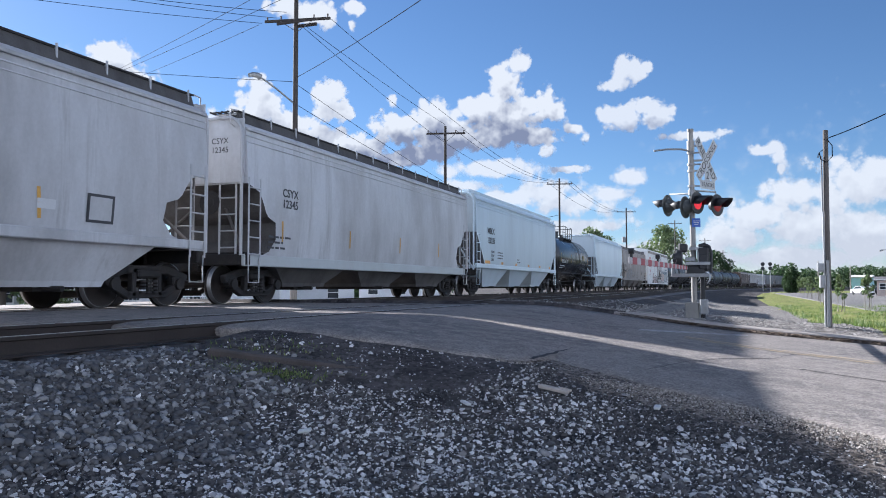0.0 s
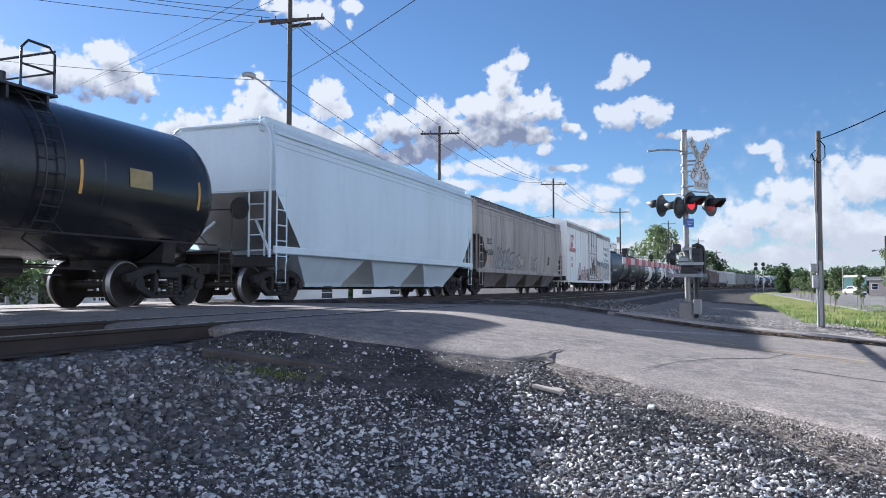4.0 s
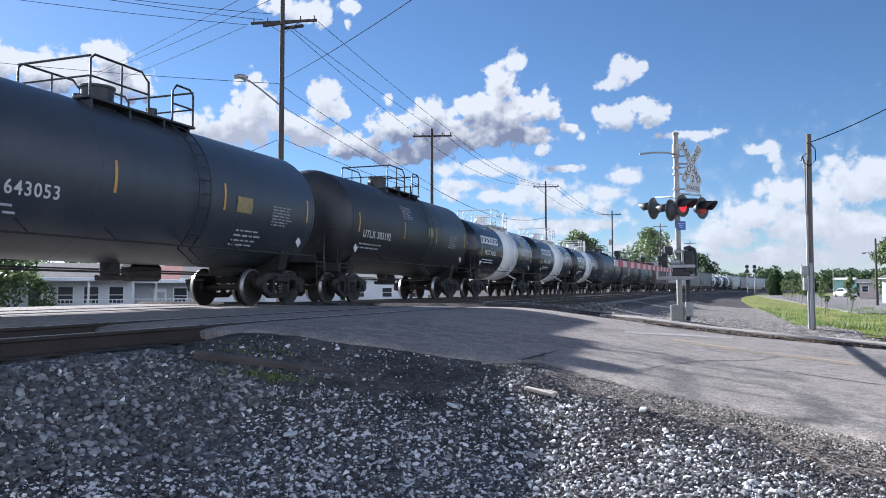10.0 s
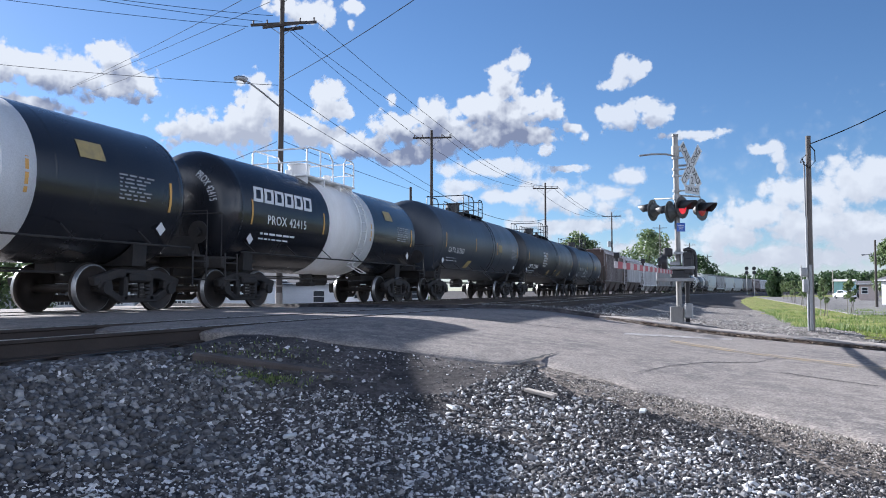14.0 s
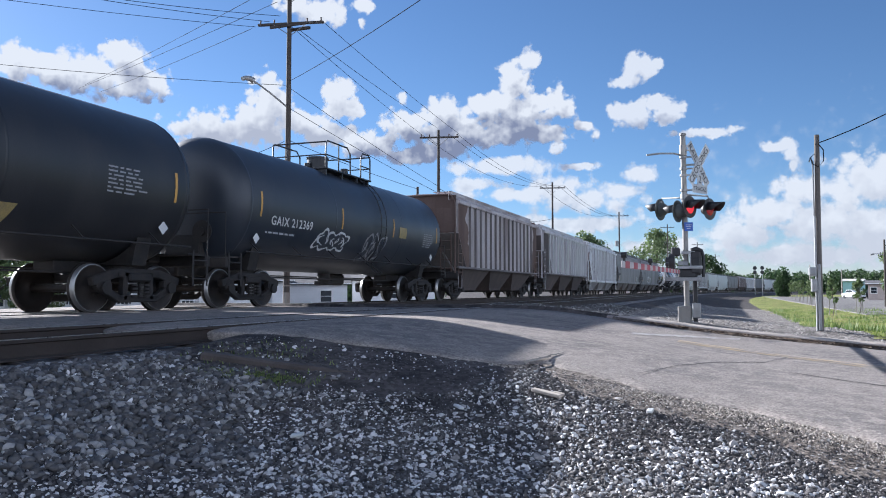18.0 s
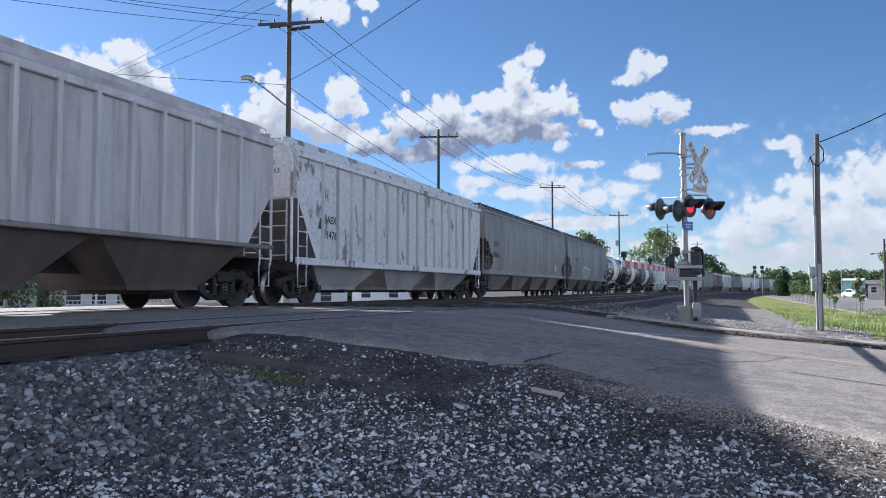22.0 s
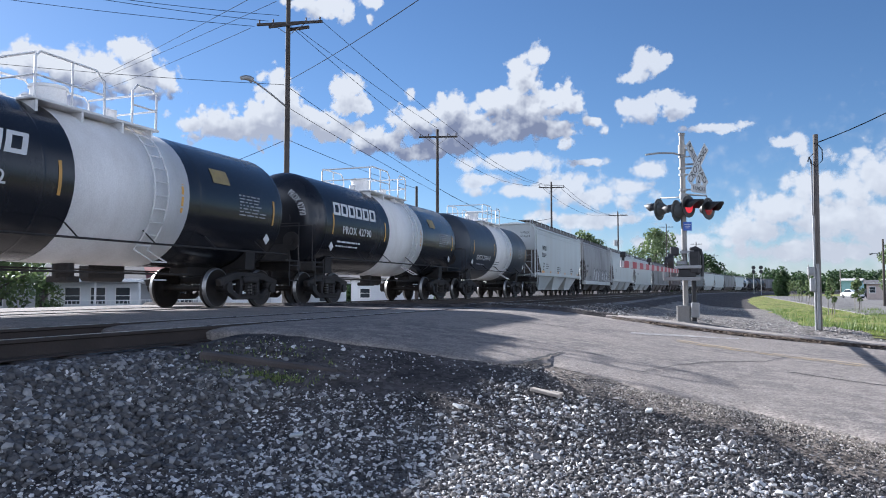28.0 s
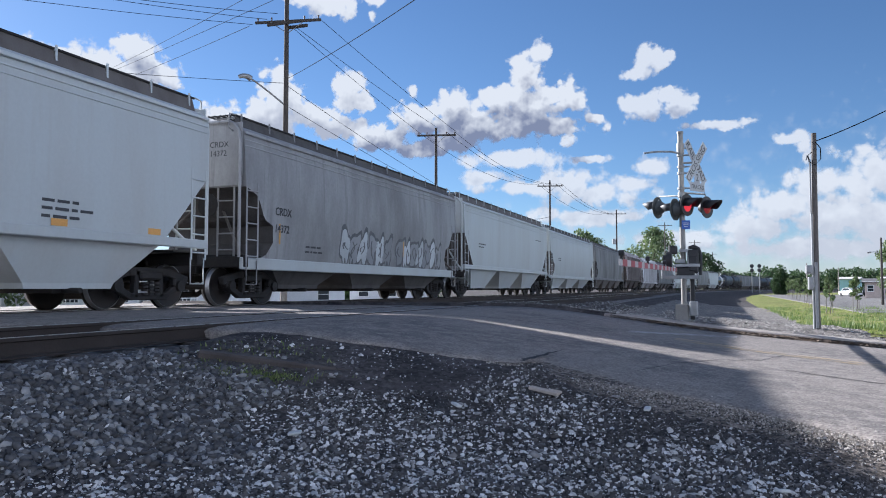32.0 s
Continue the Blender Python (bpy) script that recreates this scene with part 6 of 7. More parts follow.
# ---- signals, bridge and buildings down the line ----
for k, dx in enumerate((0.0, 4.0)):
    s = thing("railway_signal", pose(6.37 + dx * 0.425, 205, -1), "dark railway signal with two round lamp heads", "railway signal", "railway signals")
    part("mast", Shape().tube([(0, 0, 0), (0, 0, 7.2)], 0.09, 8), M_GALV, s)
    for z in (5.85, 6.9):
        part("signal_head", Shape().disc((0, 0, z), (0, 1, 0), 0.46, 0.25, 16).box((0, 0.1, z), (0.6, 0.3, 0.9), 0.05), M_HEAD, s)
M_CONC = mat("pale_concrete", (0.45, 0.43, 0.41), 0.9, amount=0.5, coarse=1)
br = thing("road_bridge", pose(46, 400, -1), "pale concrete bridge over the line", "bridge")
part("deck", Shape().box((0, 0, 4.2), (70, 8, 1.1), 0.1), M_CONC, br)
part("parapet", Shape().box((0, -3.9, 5.0), (70, 0.3, 0.7)), M_CONC, br)
for x in (-34, -25, -14, 2, 18, 30):
    part("pier", Shape().box((x, 0, 1.8), (1.4, 6, 3.8)), M_CONC, br)

M_SIDING = mat("white_siding", (0.74, 0.75, 0.77), 0.6, dirt=(0.6, 0.6, 0.6), amount=0.4, coarse=1, bump=0.05)
M_SANDWALL = mat("sand_coloured_siding", (0.6, 0.5, 0.45), 0.7, amount=0.4)
M_GREYWALL = mat("grey_siding", (0.46, 0.47, 0.48), 0.7, amount=0.4)
M_TEAL = mat("teal_sheet_metal", (0.3, 0.5, 0.52), 0.5, amount=0.4, coarse=0.5, streak=3)
M_ROOF = mat("dark_shingles", (0.11, 0.105, 0.11), 0.9, amount=0.6, fine=20)
M_ROOF_RED = mat("red_brown_roof", (0.3, 0.09, 0.08), 0.8, amount=0.5)
M_GLASS = mat("dark_window_glass", (0.03, 0.04, 0.05), 0.08, bump=0)
M_TRIM = mat("white_trim", (0.78, 0.78, 0.77), 0.5, amount=0.2, bump=0)


def house(name, m, w, d, h, rise, wall, roof, label, windows=(), doors=(), porch=0.0, category="house"):
    """Gabled house, its front towards local -y; windows: (x, z, w, h)."""
    b = thing(name, m, label, category)
    part("wall", Shape().box((0, d / 2, h / 2), (w, d, h)), wall, b)
    for k in range(int(h / 0.28)):
        part("board", Shape().box((0, -0.012, 0.14 + 0.28 * k), (w - 0.02, 0.024, 0.02)), wall, b)
    part("roof", Shape().rings([[(x, y, z) for x, z in ((-w / 2 - 0.4, h - 0.12), (w / 2 + 0.4, h - 0.12), (w / 2 + 0.4, h + 0.02))] + [(x, y, z) for x, z in ((0.0, h + rise), (-w / 2 - 0.4, h + 0.02))] for y in (-0.4, d + 0.4)], smooth=False) if rise > 1.5 else Shape().rings([[(x, -0.5, h - 0.1), (x, d + 0.5, h - 0.1), (x, d + 0.5, h + 0.05), (x, d / 2, h + rise), (x, -0.5, h + 0.05)] for x in (-w / 2 - 0.4, w / 2 + 0.4)], smooth=False), roof, b)
    part("gutter", Shape().box((0, -0.52, h), (w + 0.8, 0.1, 0.1), 0.02), M_TRIM, b)
    for x, z, ww, hh in windows:
        wd = part("window", Shape().box((x, -0.03, z), (ww + 0.16, 0.08, hh + 0.16), 0.01), M_TRIM, b)
        part("pane", Shape().box((x, -0.06, z + hh / 4), (ww, 0.04, hh / 2 - 0.05)), M_GLASS, wd)
        part("pane", Shape().box((x, -0.06, z - hh / 4), (ww, 0.04, hh / 2 - 0.05)), M_GLASS, wd)
    for x, ww, hh in doors:
        dr = part("door", Shape().box((x, -0.04, hh / 2), (ww, 0.08, hh), 0.01), M_TRIM, b)
        part("door_panel", Shape().box((x, -0.09, hh * 0.55), (ww * 0.7, 0.03, hh * 0.6), 0.01), M_GREYWALL, dr)
    if porch:
        part("porch_floor", Shape().box((0, -porch / 2, 0.2), (w, porch, 0.4)), M_GREYWALL, b)
        part("porch_roof", Shape().box((0, -porch / 2, h - 0.15), (w + 0.3, porch + 0.3, 0.16), 0.02), M_TRIM, b)
        n = max(3, int(w / 2.2))
        for k in range(n):
            x = -w / 2 + 0.15 + (w - 0.3) * k / (n - 1)
            part("porch_post", Shape().box((x, -porch + 0.1, h / 2), (0.16, 0.16, h - 0.2), 0.01), M_TRIM, b)
        part("porch_rail", Shape().box((0, -porch + 0.1, 1.25), (w, 0.07, 0.08)).box((0, -porch + 0.1, 0.55), (w, 0.06, 0.06)), M_TRIM, b)
        k = -w / 2 + 0.2
        while k < w / 2:
            part("baluster", Shape().box((k, -porch + 0.1, 0.9), (0.05, 0.05, 0.66)), M_TRIM, b)
            k += 0.3
    return b


def facing(az, rng, z, extra=0.0):
    """A pose at that bearing (degrees left of +y) and range, its front to the crossing."""
    a = radians(az)
    return pose(-rng * math.sin(a), rng * math.cos(a), z, 0, 0, az + extra)


house("house", facing(44.6, 66, -1.66), 6.6, 8, 2.9, 1.3, M_SIDING, M_ROOF, "white house with a railed porch", [(-1.6, 1.6, 1.0, 1.3), (0.2, 1.6, 1.0, 1.3), (2.0, 1.6, 1.0, 1.3)], porch=1.6)
house("house", facing(40.3, 68, -1.66), 6.0, 8, 2.8, 1.3, M_GREYWALL, M_ROOF_RED, "grey house with dark porch posts and a red roof", [(-2.2, 1.6, 0.9, 1.3), (1.9, 1.5, 1.0, 1.3)], [(0.3, 1.0, 2.1)], porch=1.2)
house("garage", facing(35.0, 68, -1.66), 8.0, 7, 2.9, 1.2, M_SIDING, M_ROOF, "plain white garage with a shallow grey roof", doors=[(2.2, 1.0, 2.1)], category="garage")
house("garage", facing(29.6, 74, -1.66), 5.6, 7, 2.7, 1.2, M_SIDING, M_ROOF, "plain white outbuilding with one window", [(0.8, 1.5, 1.0, 1.1)], category="garage")
house("warehouse", facing(24.0, 84, -1.66), 9.0, 10, 3.2, 1.0, M_SIDING, M_ROOF, "long white low building beside the line", [(-3, 1.7, 1, 1), (0, 1.7, 1, 1), (3, 1.7, 1, 1)], category="shed")
house("house", facing(52.0, 60, -1.66), 8.0, 8, 3.0, 1.8, M_GREYWALL, M_ROOF, "grey house behind trees", [(-2, 1.6, 1, 1.3), (1.5, 1.6, 1, 1.3)], category="house")
house("warehouse", pose(29.0, 214, -1.0, 0, 0, -12), 4.2, 12, 3.7, 0.6, M_TEAL, M_CONC, "low teal sheet-metal warehouse with a pale roof", category="warehouse")
house("shed", pose(19.3, 120, -1.0, 0, 0, -12), 2.2, 6, 2.3, 0.5, M_SANDWALL, M_ROOF, "low pale building by the lot", [(-0.4, 1.4, 0.7, 0.8)], category="shed")
house("house", pose(16.8, 83, -1.0, 0, 0, -35), 5, 9, 2.4, 0.9, M_SIDING, M_ROOF, "white house behind a pole", [(-1.5, 1.7, 0.8, 1.2), (0.8, 1.7, 0.8, 1.2)])

# parking lot and the strip of street behind the line
lot = Shape().box((0, 0, 0), (34, 130, 0.1))
lo = tagged(part("parking_lot", lot, M_YARD), "pale worn asphalt lot beside the grass", "parking lot", kind="structure")
lo.location = (24.3, 114, -1.0)


def parked_car(x, y, z, turn, paint, label):
    c = thing("car", pose(x, y, z, 0, 0, turn), label, "car", "parked cars")
    prof = [(-2.15, 0.3), (2.1, 0.3), (2.2, 0.55), (2.1, 0.82), (1.2, 0.92), (0.55, 1.4), (-0.95, 1.44), (-1.75, 0.98), (-2.15, 0.92)]
    s = Shape()
    s.rings([[(x0, y0, z0) for y0, z0 in prof] for x0 in (-0.85, 0.85)], smooth=False)
    part("body", s, paint, c)
    g = Shape()
    g.rings([[(x0, y0, z0) for y0, z0 in ((1.05, 0.95), (0.5, 1.35), (-0.9, 1.38), (-1.55, 1.0))] for x0 in (-0.86, 0.86)], smooth=False)
    part("side_window", g, M_GLASS, c)
    for sx in (-0.8, 0.8):
        for y0 in (-1.35, 1.35):
            part("wheel", Shape().disc((sx, y0, 0.32), (1, 0, 0), 0.32, 0.2, 16), M_HEAD, c)
    return c


parked_car(19.4, 142, -0.95, 20, mat("white_car_paint", (0.7, 0.7, 0.7), 0.3, bump=0), "small white parked car")
parked_car(21.3, 142, -0.95, 35, mat("dark_car_paint", (0.05, 0.05, 0.06), 0.3, bump=0), "dark parked car on the lot")
# ---- plants, stones and litter ----
def leafy(name, c1, c2):
    m = bpy.data.materials.new(name)
    m.use_nodes = True
    n, l = m.node_tree.nodes, m.node_tree.links
    b = n["Principled BSDF"]
    b.inputs["Roughness"].default_value = 0.55
    b.inputs["Transmission Weight"].default_value = 0.0
    b.inputs["Subsurface Weight"].default_value = 0.0
    g = n.new("ShaderNodeNewGeometry")
    mx = n.new("ShaderNodeMix")
    mx.data_type = "RGBA"
    mx.inputs[6].default_value, mx.inputs[7].default_value = (*c1, 1), (*c2, 1)
    l.new(g.outputs["Random Per Island"], mx.inputs[0])
    l.new(mx.outputs[2], b.inputs["Base Color"])
    tr = n.new("ShaderNodeBsdfTranslucent")
    l.new(mx.outputs[2], tr.inputs[0])
    add = n.new("ShaderNodeMixShader")
    add.inputs[0].default_value = 0.35
    l.new(b.outputs[0], add.inputs[1])
    l.new(tr.outputs[0], add.inputs[2])
    l.new(add.outputs[0], n["Material Output"].inputs[0])
    return m


M_LEAF = leafy("leaves", (0.08, 0.125, 0.05), (0.19, 0.24, 0.105))
M_LEAF_D = leafy("dark_leaves", (0.025, 0.055, 0.02), (0.06, 0.1, 0.035))
M_BLADE = leafy("grass_blades", (0.16, 0.23, 0.04), (0.33, 0.36, 0.1))
M_BARK = mat("bark", (0.12, 0.1, 0.085), 0.9, amount=0.7, streak=4, fine=30)
rng = np.random.default_rng(4)


def leaf_cloud(centres, radii, count, size):
    """Many small leaf quads round a set of clump centres, as one mesh."""
    cs, rs = np.array(centres, float), np.array(radii, float)
    pick = rng.choice(len(cs), count, p=rs ** 2 / (rs ** 2).sum())
    d = rng.normal(size=(count, 3))
    d /= np.linalg.norm(d, axis=1)[:, None]
    p = cs[pick] + d * (rs[pick] * (0.55 + 0.5 * rng.random(count)))[:, None]
    a = rng.normal(size=(count, 3))
    a /= np.linalg.norm(a, axis=1)[:, None]
    b = np.cross(a, rng.normal(size=(count, 3)))
    b /= np.linalg.norm(b, axis=1)[:, None]
    s = size * (0.6 + 0.8 * rng.random(count))[:, None]
    v = np.stack([p - a * s, p + b * s * 0.5, p + a * s, p - b * s * 0.5], 1).reshape(-1, 3)
    me = bpy.data.meshes.new("crown")
    me.from_pydata(v.tolist(), [], np.arange(count * 4).reshape(-1, 4).tolist())
    return me


def tree(x, y, z, h, spread, label, leaf=M_LEAF, count=2500, trunk=0.28, low=0.3, size=0.3, name="tree"):
    t = thing(name, pose(x, y, z), label, "tree", "trees")
    r = random.Random(int(x * 7 + y * 3))
    limbs = Shape().tube([(0, 0, -0.2), (0.1, 0, h * 0.25), (0.0, 0.1, h * 0.55), (0.1, 0, h * 0.8)], trunk, 8, trunk * 0.25)
    cs, rs = [], []
    for k in range(26):
        a, e = r.uniform(0, 6.28), r.uniform(0, 1) ** 0.7
        zz = h * (low + (0.93 - low) * e)
        wide = spread * math.sin(math.pi * min(0.16 + 0.8 * e, 1)) * r.uniform(0.45, 1.0)
        c = (wide * math.cos(a), wide * math.sin(a), zz)
        cs.append(c)
        rs.append(spread * r.uniform(0.2, 0.42))
        if k < 9:
            limbs.tube([(0, 0, h * (0.2 + 0.3 * e)), (c[0] * 0.5, c[1] * 0.5, zz - 0.1 * h), c], trunk * 0.3, 5, trunk * 0.08)
    part("trunk", limbs, M_BARK, t)
    cr = part("crown", leaf_cloud(cs, rs, count, size), leaf, t)
    return t


tree(-18.5, 222, -1.5, 18.5, 7.5, "large green broadleaf tree behind the line", count=4000, size=0.42, trunk=0.45)
tree(-24.5, 142, -1.5, 12.0, 4.6, "green broadleaf tree behind the train", count=3600, size=0.34)
tree(-28.5, 150, -1.5, 11.0, 4.4, "green broadleaf tree behind the train", count=2600, size=0.34)
tree(-6.5, 262, -1.5, 13.0, 6.0, "dark green broadleaf tree down the line", M_LEAF_D, 3200, size=0.42)
tree(-13.0, 275, -1.5, 11.0, 6.0, "dark green broadleaf tree down the line", M_LEAF_D, 2600, size=0.42)
bush = thing("bush", pose(11.1, 178, -0.9), "dense egg-shaped dark green bush beside the embankment", "bush")
egg = [(1.75 * math.sin(math.pi * (0.12 + 0.86 * e)) ** 0.8 * math.cos(a), 1.75 * math.sin(math.pi * (0.12 + 0.86 * e)) ** 0.8 * math.sin(a), 0.3 + 4.7 * e ** 1.15) for e, a in ((random.random(), random.uniform(0, 6.28)) for k in range(90))]
part("trunk", Shape().tube([(0, 0, -0.2), (0, 0, 3)], 0.14, 8, 0.05), M_BARK, bush)
part("crown", leaf_cloud([(c[0] * 0.8, c[1] * 0.8, c[2]) for c in egg], [0.62] * 90, 9000, 0.17), M_LEAF_D, bush)
tree(19.0, 101, -1.0, 7.4, 2.8, "leafy tree behind the white house", count=3600, size=0.2)
tree(21.5, 92, -1.0, 8.5, 4.0, "leafy tree behind the white house", count=3000, size=0.24)
tree(-44, 36, -1.7, 6.5, 3.4, "leafy yard tree behind the line", count=2600, size=0.22)
tree(-47.5, 43, -1.7, 3.0, 1.5, "green shrub by the porch", count=1600, low=0.05, size=0.12, name="bush")
tree(-46.2, 50.0, -1.7, 2.6, 0.7, "slim green shrub by the porch steps", count=900, low=0.05, size=0.1, name="bush")
for k, (x, y, h) in enumerate(((5.54, 48.4, 2.1), (7.31, 51.4, 2.1), (6.3, 66, 2.3), (7.2, 80, 2.4), (7.6, 92, 2.5), (8.3, 105, 2.6), (9.0, 120, 2.8), (9.6, 135, 3.0))):
    t = tree(x, y, -0.95, h, 0.3 + 0.0012 * y, "young green sapling tied to two stakes", count=520, trunk=0.028, low=0.36, size=0.06 + 0.0006 * y, name="sapling")
    for dx in (-0.16, 0.16):
        part("stake", Shape().box((dx, 0, 0.45), (0.04, 0.04, 1.0)), M_GREY_POLE, t)

# far woods: one uneven belt of foliage along the horizon
cs, rs = [], []
rw = random.Random(8)
for k in range(420):
    a = radians(rw.uniform(-24, 4))
    d = rw.uniform(330, 420)
    z = rw.uniform(0, 1) ** 0.5 * (7.6 + 2.6 * noise.noise(Vector((a * 25, 0, 0))) + 1.5 * smooth(-0.1, -0.3, a))
    cs.append((-d * math.sin(a), d * math.cos(a), z - 1))
    rs.append(rw.uniform(1.7, 3.2))
tagged(part("far_woods", leaf_cloud(cs, rs, 46000, 0.62), M_LEAF_D), "dark green belt of far woodland on the horizon", "woods", kind="stuff")
cs, rs = [], []
for k in range(60):
    a, d = radians(rw.uniform(20, 58)), rw.uniform(100, 135)
    cs.append((-d * math.sin(a), d * math.cos(a), rw.uniform(-1, 4.5)))
    rs.append(rw.uniform(1.6, 3.2))
tagged(part("far_woods", leaf_cloud(cs, rs, 9000, 0.5), M_LEAF_D), "green trees behind the houses across the line", "woods", kind="stuff")

# grass verge: sheet and blades
vx = steps((2.0, 12, 0.5), (12, 40, 4))
vy = steps((18.6, 60, 1), (60, 260, 10))


def verge_z(x, y):
    return ground_z(x, y) + 0.035 if x > 2.9 + bend_of(y) + 0.5 * noise.noise(Vector((y * 0.3, 0, 0))) - 0.06 * max(y - 24, 0) * 0.2 else ground_z(x, y) - 0.06


tagged(grid_sheet("grass_verge", vx, vy, verge_z, M_GRASS), "sunlit yellow-green grass verge below the embankment", "grass", kind="structure")


def blades(count, spot, hmin, hmax, width=0.012):
    v = np.zeros((count, 3, 3))
    for k in range(count):
        x, y = spot()
        z = (ground_z(x, y) if x > -3.0 else max(ground_z(x, y), -0.2 - (x + 4.7) * 0.426 if x > -4.7 else -0.2)) - 0.01
        h = random.uniform(hmin, hmax)
        a = random.uniform(0, 6.28)
        dx, dy = math.cos(a) * width, math.sin(a) * width
        lx, ly = random.uniform(-0.4, 0.4) * h, random.uniform(-0.4, 0.4) * h
        v[k] = ((x - dx, y - dy, z), (x + dx, y + dy, z), (x + lx, y + ly, z + h))
    me = bpy.data.meshes.new("blades")
    me.from_pydata(v.reshape(-1, 3).tolist(), [], np.arange(count * 3).reshape(-1, 3).tolist())
    return me


def verge_spot():
    while True:
        y = 19 + 50 * random.random() ** 1.6
        x = random.uniform(2.3, 10 + 0.1 * y)
        if x > 2.9 + 0.5 * noise.noise(Vector((y * 0.3, 0, 0))):
            return x, y


tagged(part("tall_grass", blades(34000, verge_spot, 0.03, 0.12, 0.014), M_BLADE), "uneven tufts of yellow-green grass", "grass", kind="stuff")



def rough_spot():
    while True:
        y = 20 + 40 * random.random() ** 1.4
        x = random.uniform(2.6, 9 + 0.1 * y)
        if noise.noise(Vector((x * 0.7, y * 0.35, 3))) > 0.12 - 0.3 * smooth(4.2, 3.0, x):
            return x, y


tagged(part("tall_grass", blades(9000, rough_spot, 0.08, 0.26, 0.02), leafy("rank_weeds", (0.07, 0.13, 0.03), (0.2, 0.25, 0.07))), "clumps of taller rank weeds in the verge", "grass", kind="stuff")


def weed_spot():
    if random.random() < 0.75:
        k = random.gauss(0.42, 0.3)
        return -4.16 + 0.6 * k + random.gauss(0, 0.04), 5.64 + 0.32 * k + random.gauss(0, 0.05)
    return random.gauss(-4.1, 0.35), random.gauss(6.15, 0.35)


tagged(part("weeds", blades(1100, weed_spot, 0.015, 0.055, 0.011), leafy("low_weeds", (0.09, 0.14, 0.035), (0.24, 0.27, 0.09))), "low yellow-green weeds in the gravel", "weeds", kind="stuff")
# loose stones: six rough blocks, turned and scaled
PHI = (1 + 5 ** 0.5) / 2
ICO_V = np.array([(-1, PHI, 0), (1, PHI, 0), (-1, -PHI, 0), (1, -PHI, 0), (0, -1, PHI), (0, 1, PHI), (0, -1, -PHI), (0, 1, -PHI), (PHI, 0, -1), (PHI, 0, 1), (-PHI, 0, -1), (-PHI, 0, 1)]) / 1.9
ICO_F = np.array([(0, 11, 5), (0, 5, 1), (0, 1, 7), (0, 7, 10), (0, 10, 11), (1, 5, 9), (5, 11, 4), (11, 10, 2), (10, 7, 6), (7, 1, 8), (3, 9, 4), (3, 4, 2), (3, 2, 6), (3, 6, 8), (3, 8, 9), (4, 9, 5), (2, 4, 11), (6, 2, 10), (8, 6, 7), (9, 8, 1)])


def stone_material(name, dark, light, pale, middle=0.6):
    m = bpy.data.materials.new(name)
    m.use_nodes = True
    n, l = m.node_tree.nodes, m.node_tree.links
    b = n["Principled BSDF"]
    b.inputs["Roughness"].default_value = 0.8
    g = n.new("ShaderNodeNewGeometry")
    r = n.new("ShaderNodeValToRGB")
    r.color_ramp.elements[0].color, r.color_ramp.elements[1].color = (*dark, 1), (*pale, 1)
    e = r.color_ramp.elements.new(middle)
    e.color = (*light, 1)
    e = r.color_ramp.elements.new(middle + 0.1)
    e.color = (*(0.5 * a + 0.5 * b for a, b in zip(light, pale)), 1)
    l.new(g.outputs["Random Per Island"], r.inputs[0])
    co, t = n.new("ShaderNodeTexCoord"), n.new("ShaderNodeTexNoise")
    t.inputs["Scale"].default_value, t.inputs["Detail"].default_value = 45, 4
    l.new(co.outputs["Object"], t.inputs["Vector"])
    h, v = n.new("ShaderNodeHueSaturation"), n.new("ShaderNodeMapRange")
    v.inputs[3].default_value, v.inputs[4].default_value = 0.6, 1.4
    l.new(t.outputs["Fac"], v.inputs[0])
    l.new(v.outputs[0], h.inputs["Value"])
    l.new(r.outputs[0], h.inputs["Color"])
    l.new(h.outputs[0], b.inputs["Base Color"])
    bp = n.new("ShaderNodeBump")
    bp.inputs["Strength"].default_value, bp.inputs["Distance"].default_value = 0.5, 0.006
    l.new(t.outputs["Fac"], bp.inputs["Height"])
    l.new(bp.outputs[0], b.inputs["Normal"])
    return m


M_STONES = stone_material("mixed_gravel", (0.035, 0.032, 0.032), (0.15, 0.14, 0.136), (0.78, 0.76, 0.745), 0.61)
M_ROCK = stone_material("ballast_rock", (0.045, 0.043, 0.044), (0.115, 0.11, 0.109), (0.32, 0.315, 0.31), 0.7)
M_CRUSHED = stone_material("crushed_limestone", (0.13, 0.118, 0.108), (0.26, 0.238, 0.218), (0.46, 0.43, 0.4), 0.66)
M_GRIT = stone_material("brown_grit", (0.16, 0.137, 0.115), (0.32, 0.28, 0.24), (0.52, 0.47, 0.42))
M_CHIPS = stone_material("dark_chips", (0.03, 0.028, 0.029), (0.1, 0.092, 0.09), (0.62, 0.6, 0.58), 0.86)
M_PALESTONE = stone_material("pale_limestone", (0.2, 0.19, 0.185), (0.36, 0.345, 0.335), (0.6, 0.585, 0.57))


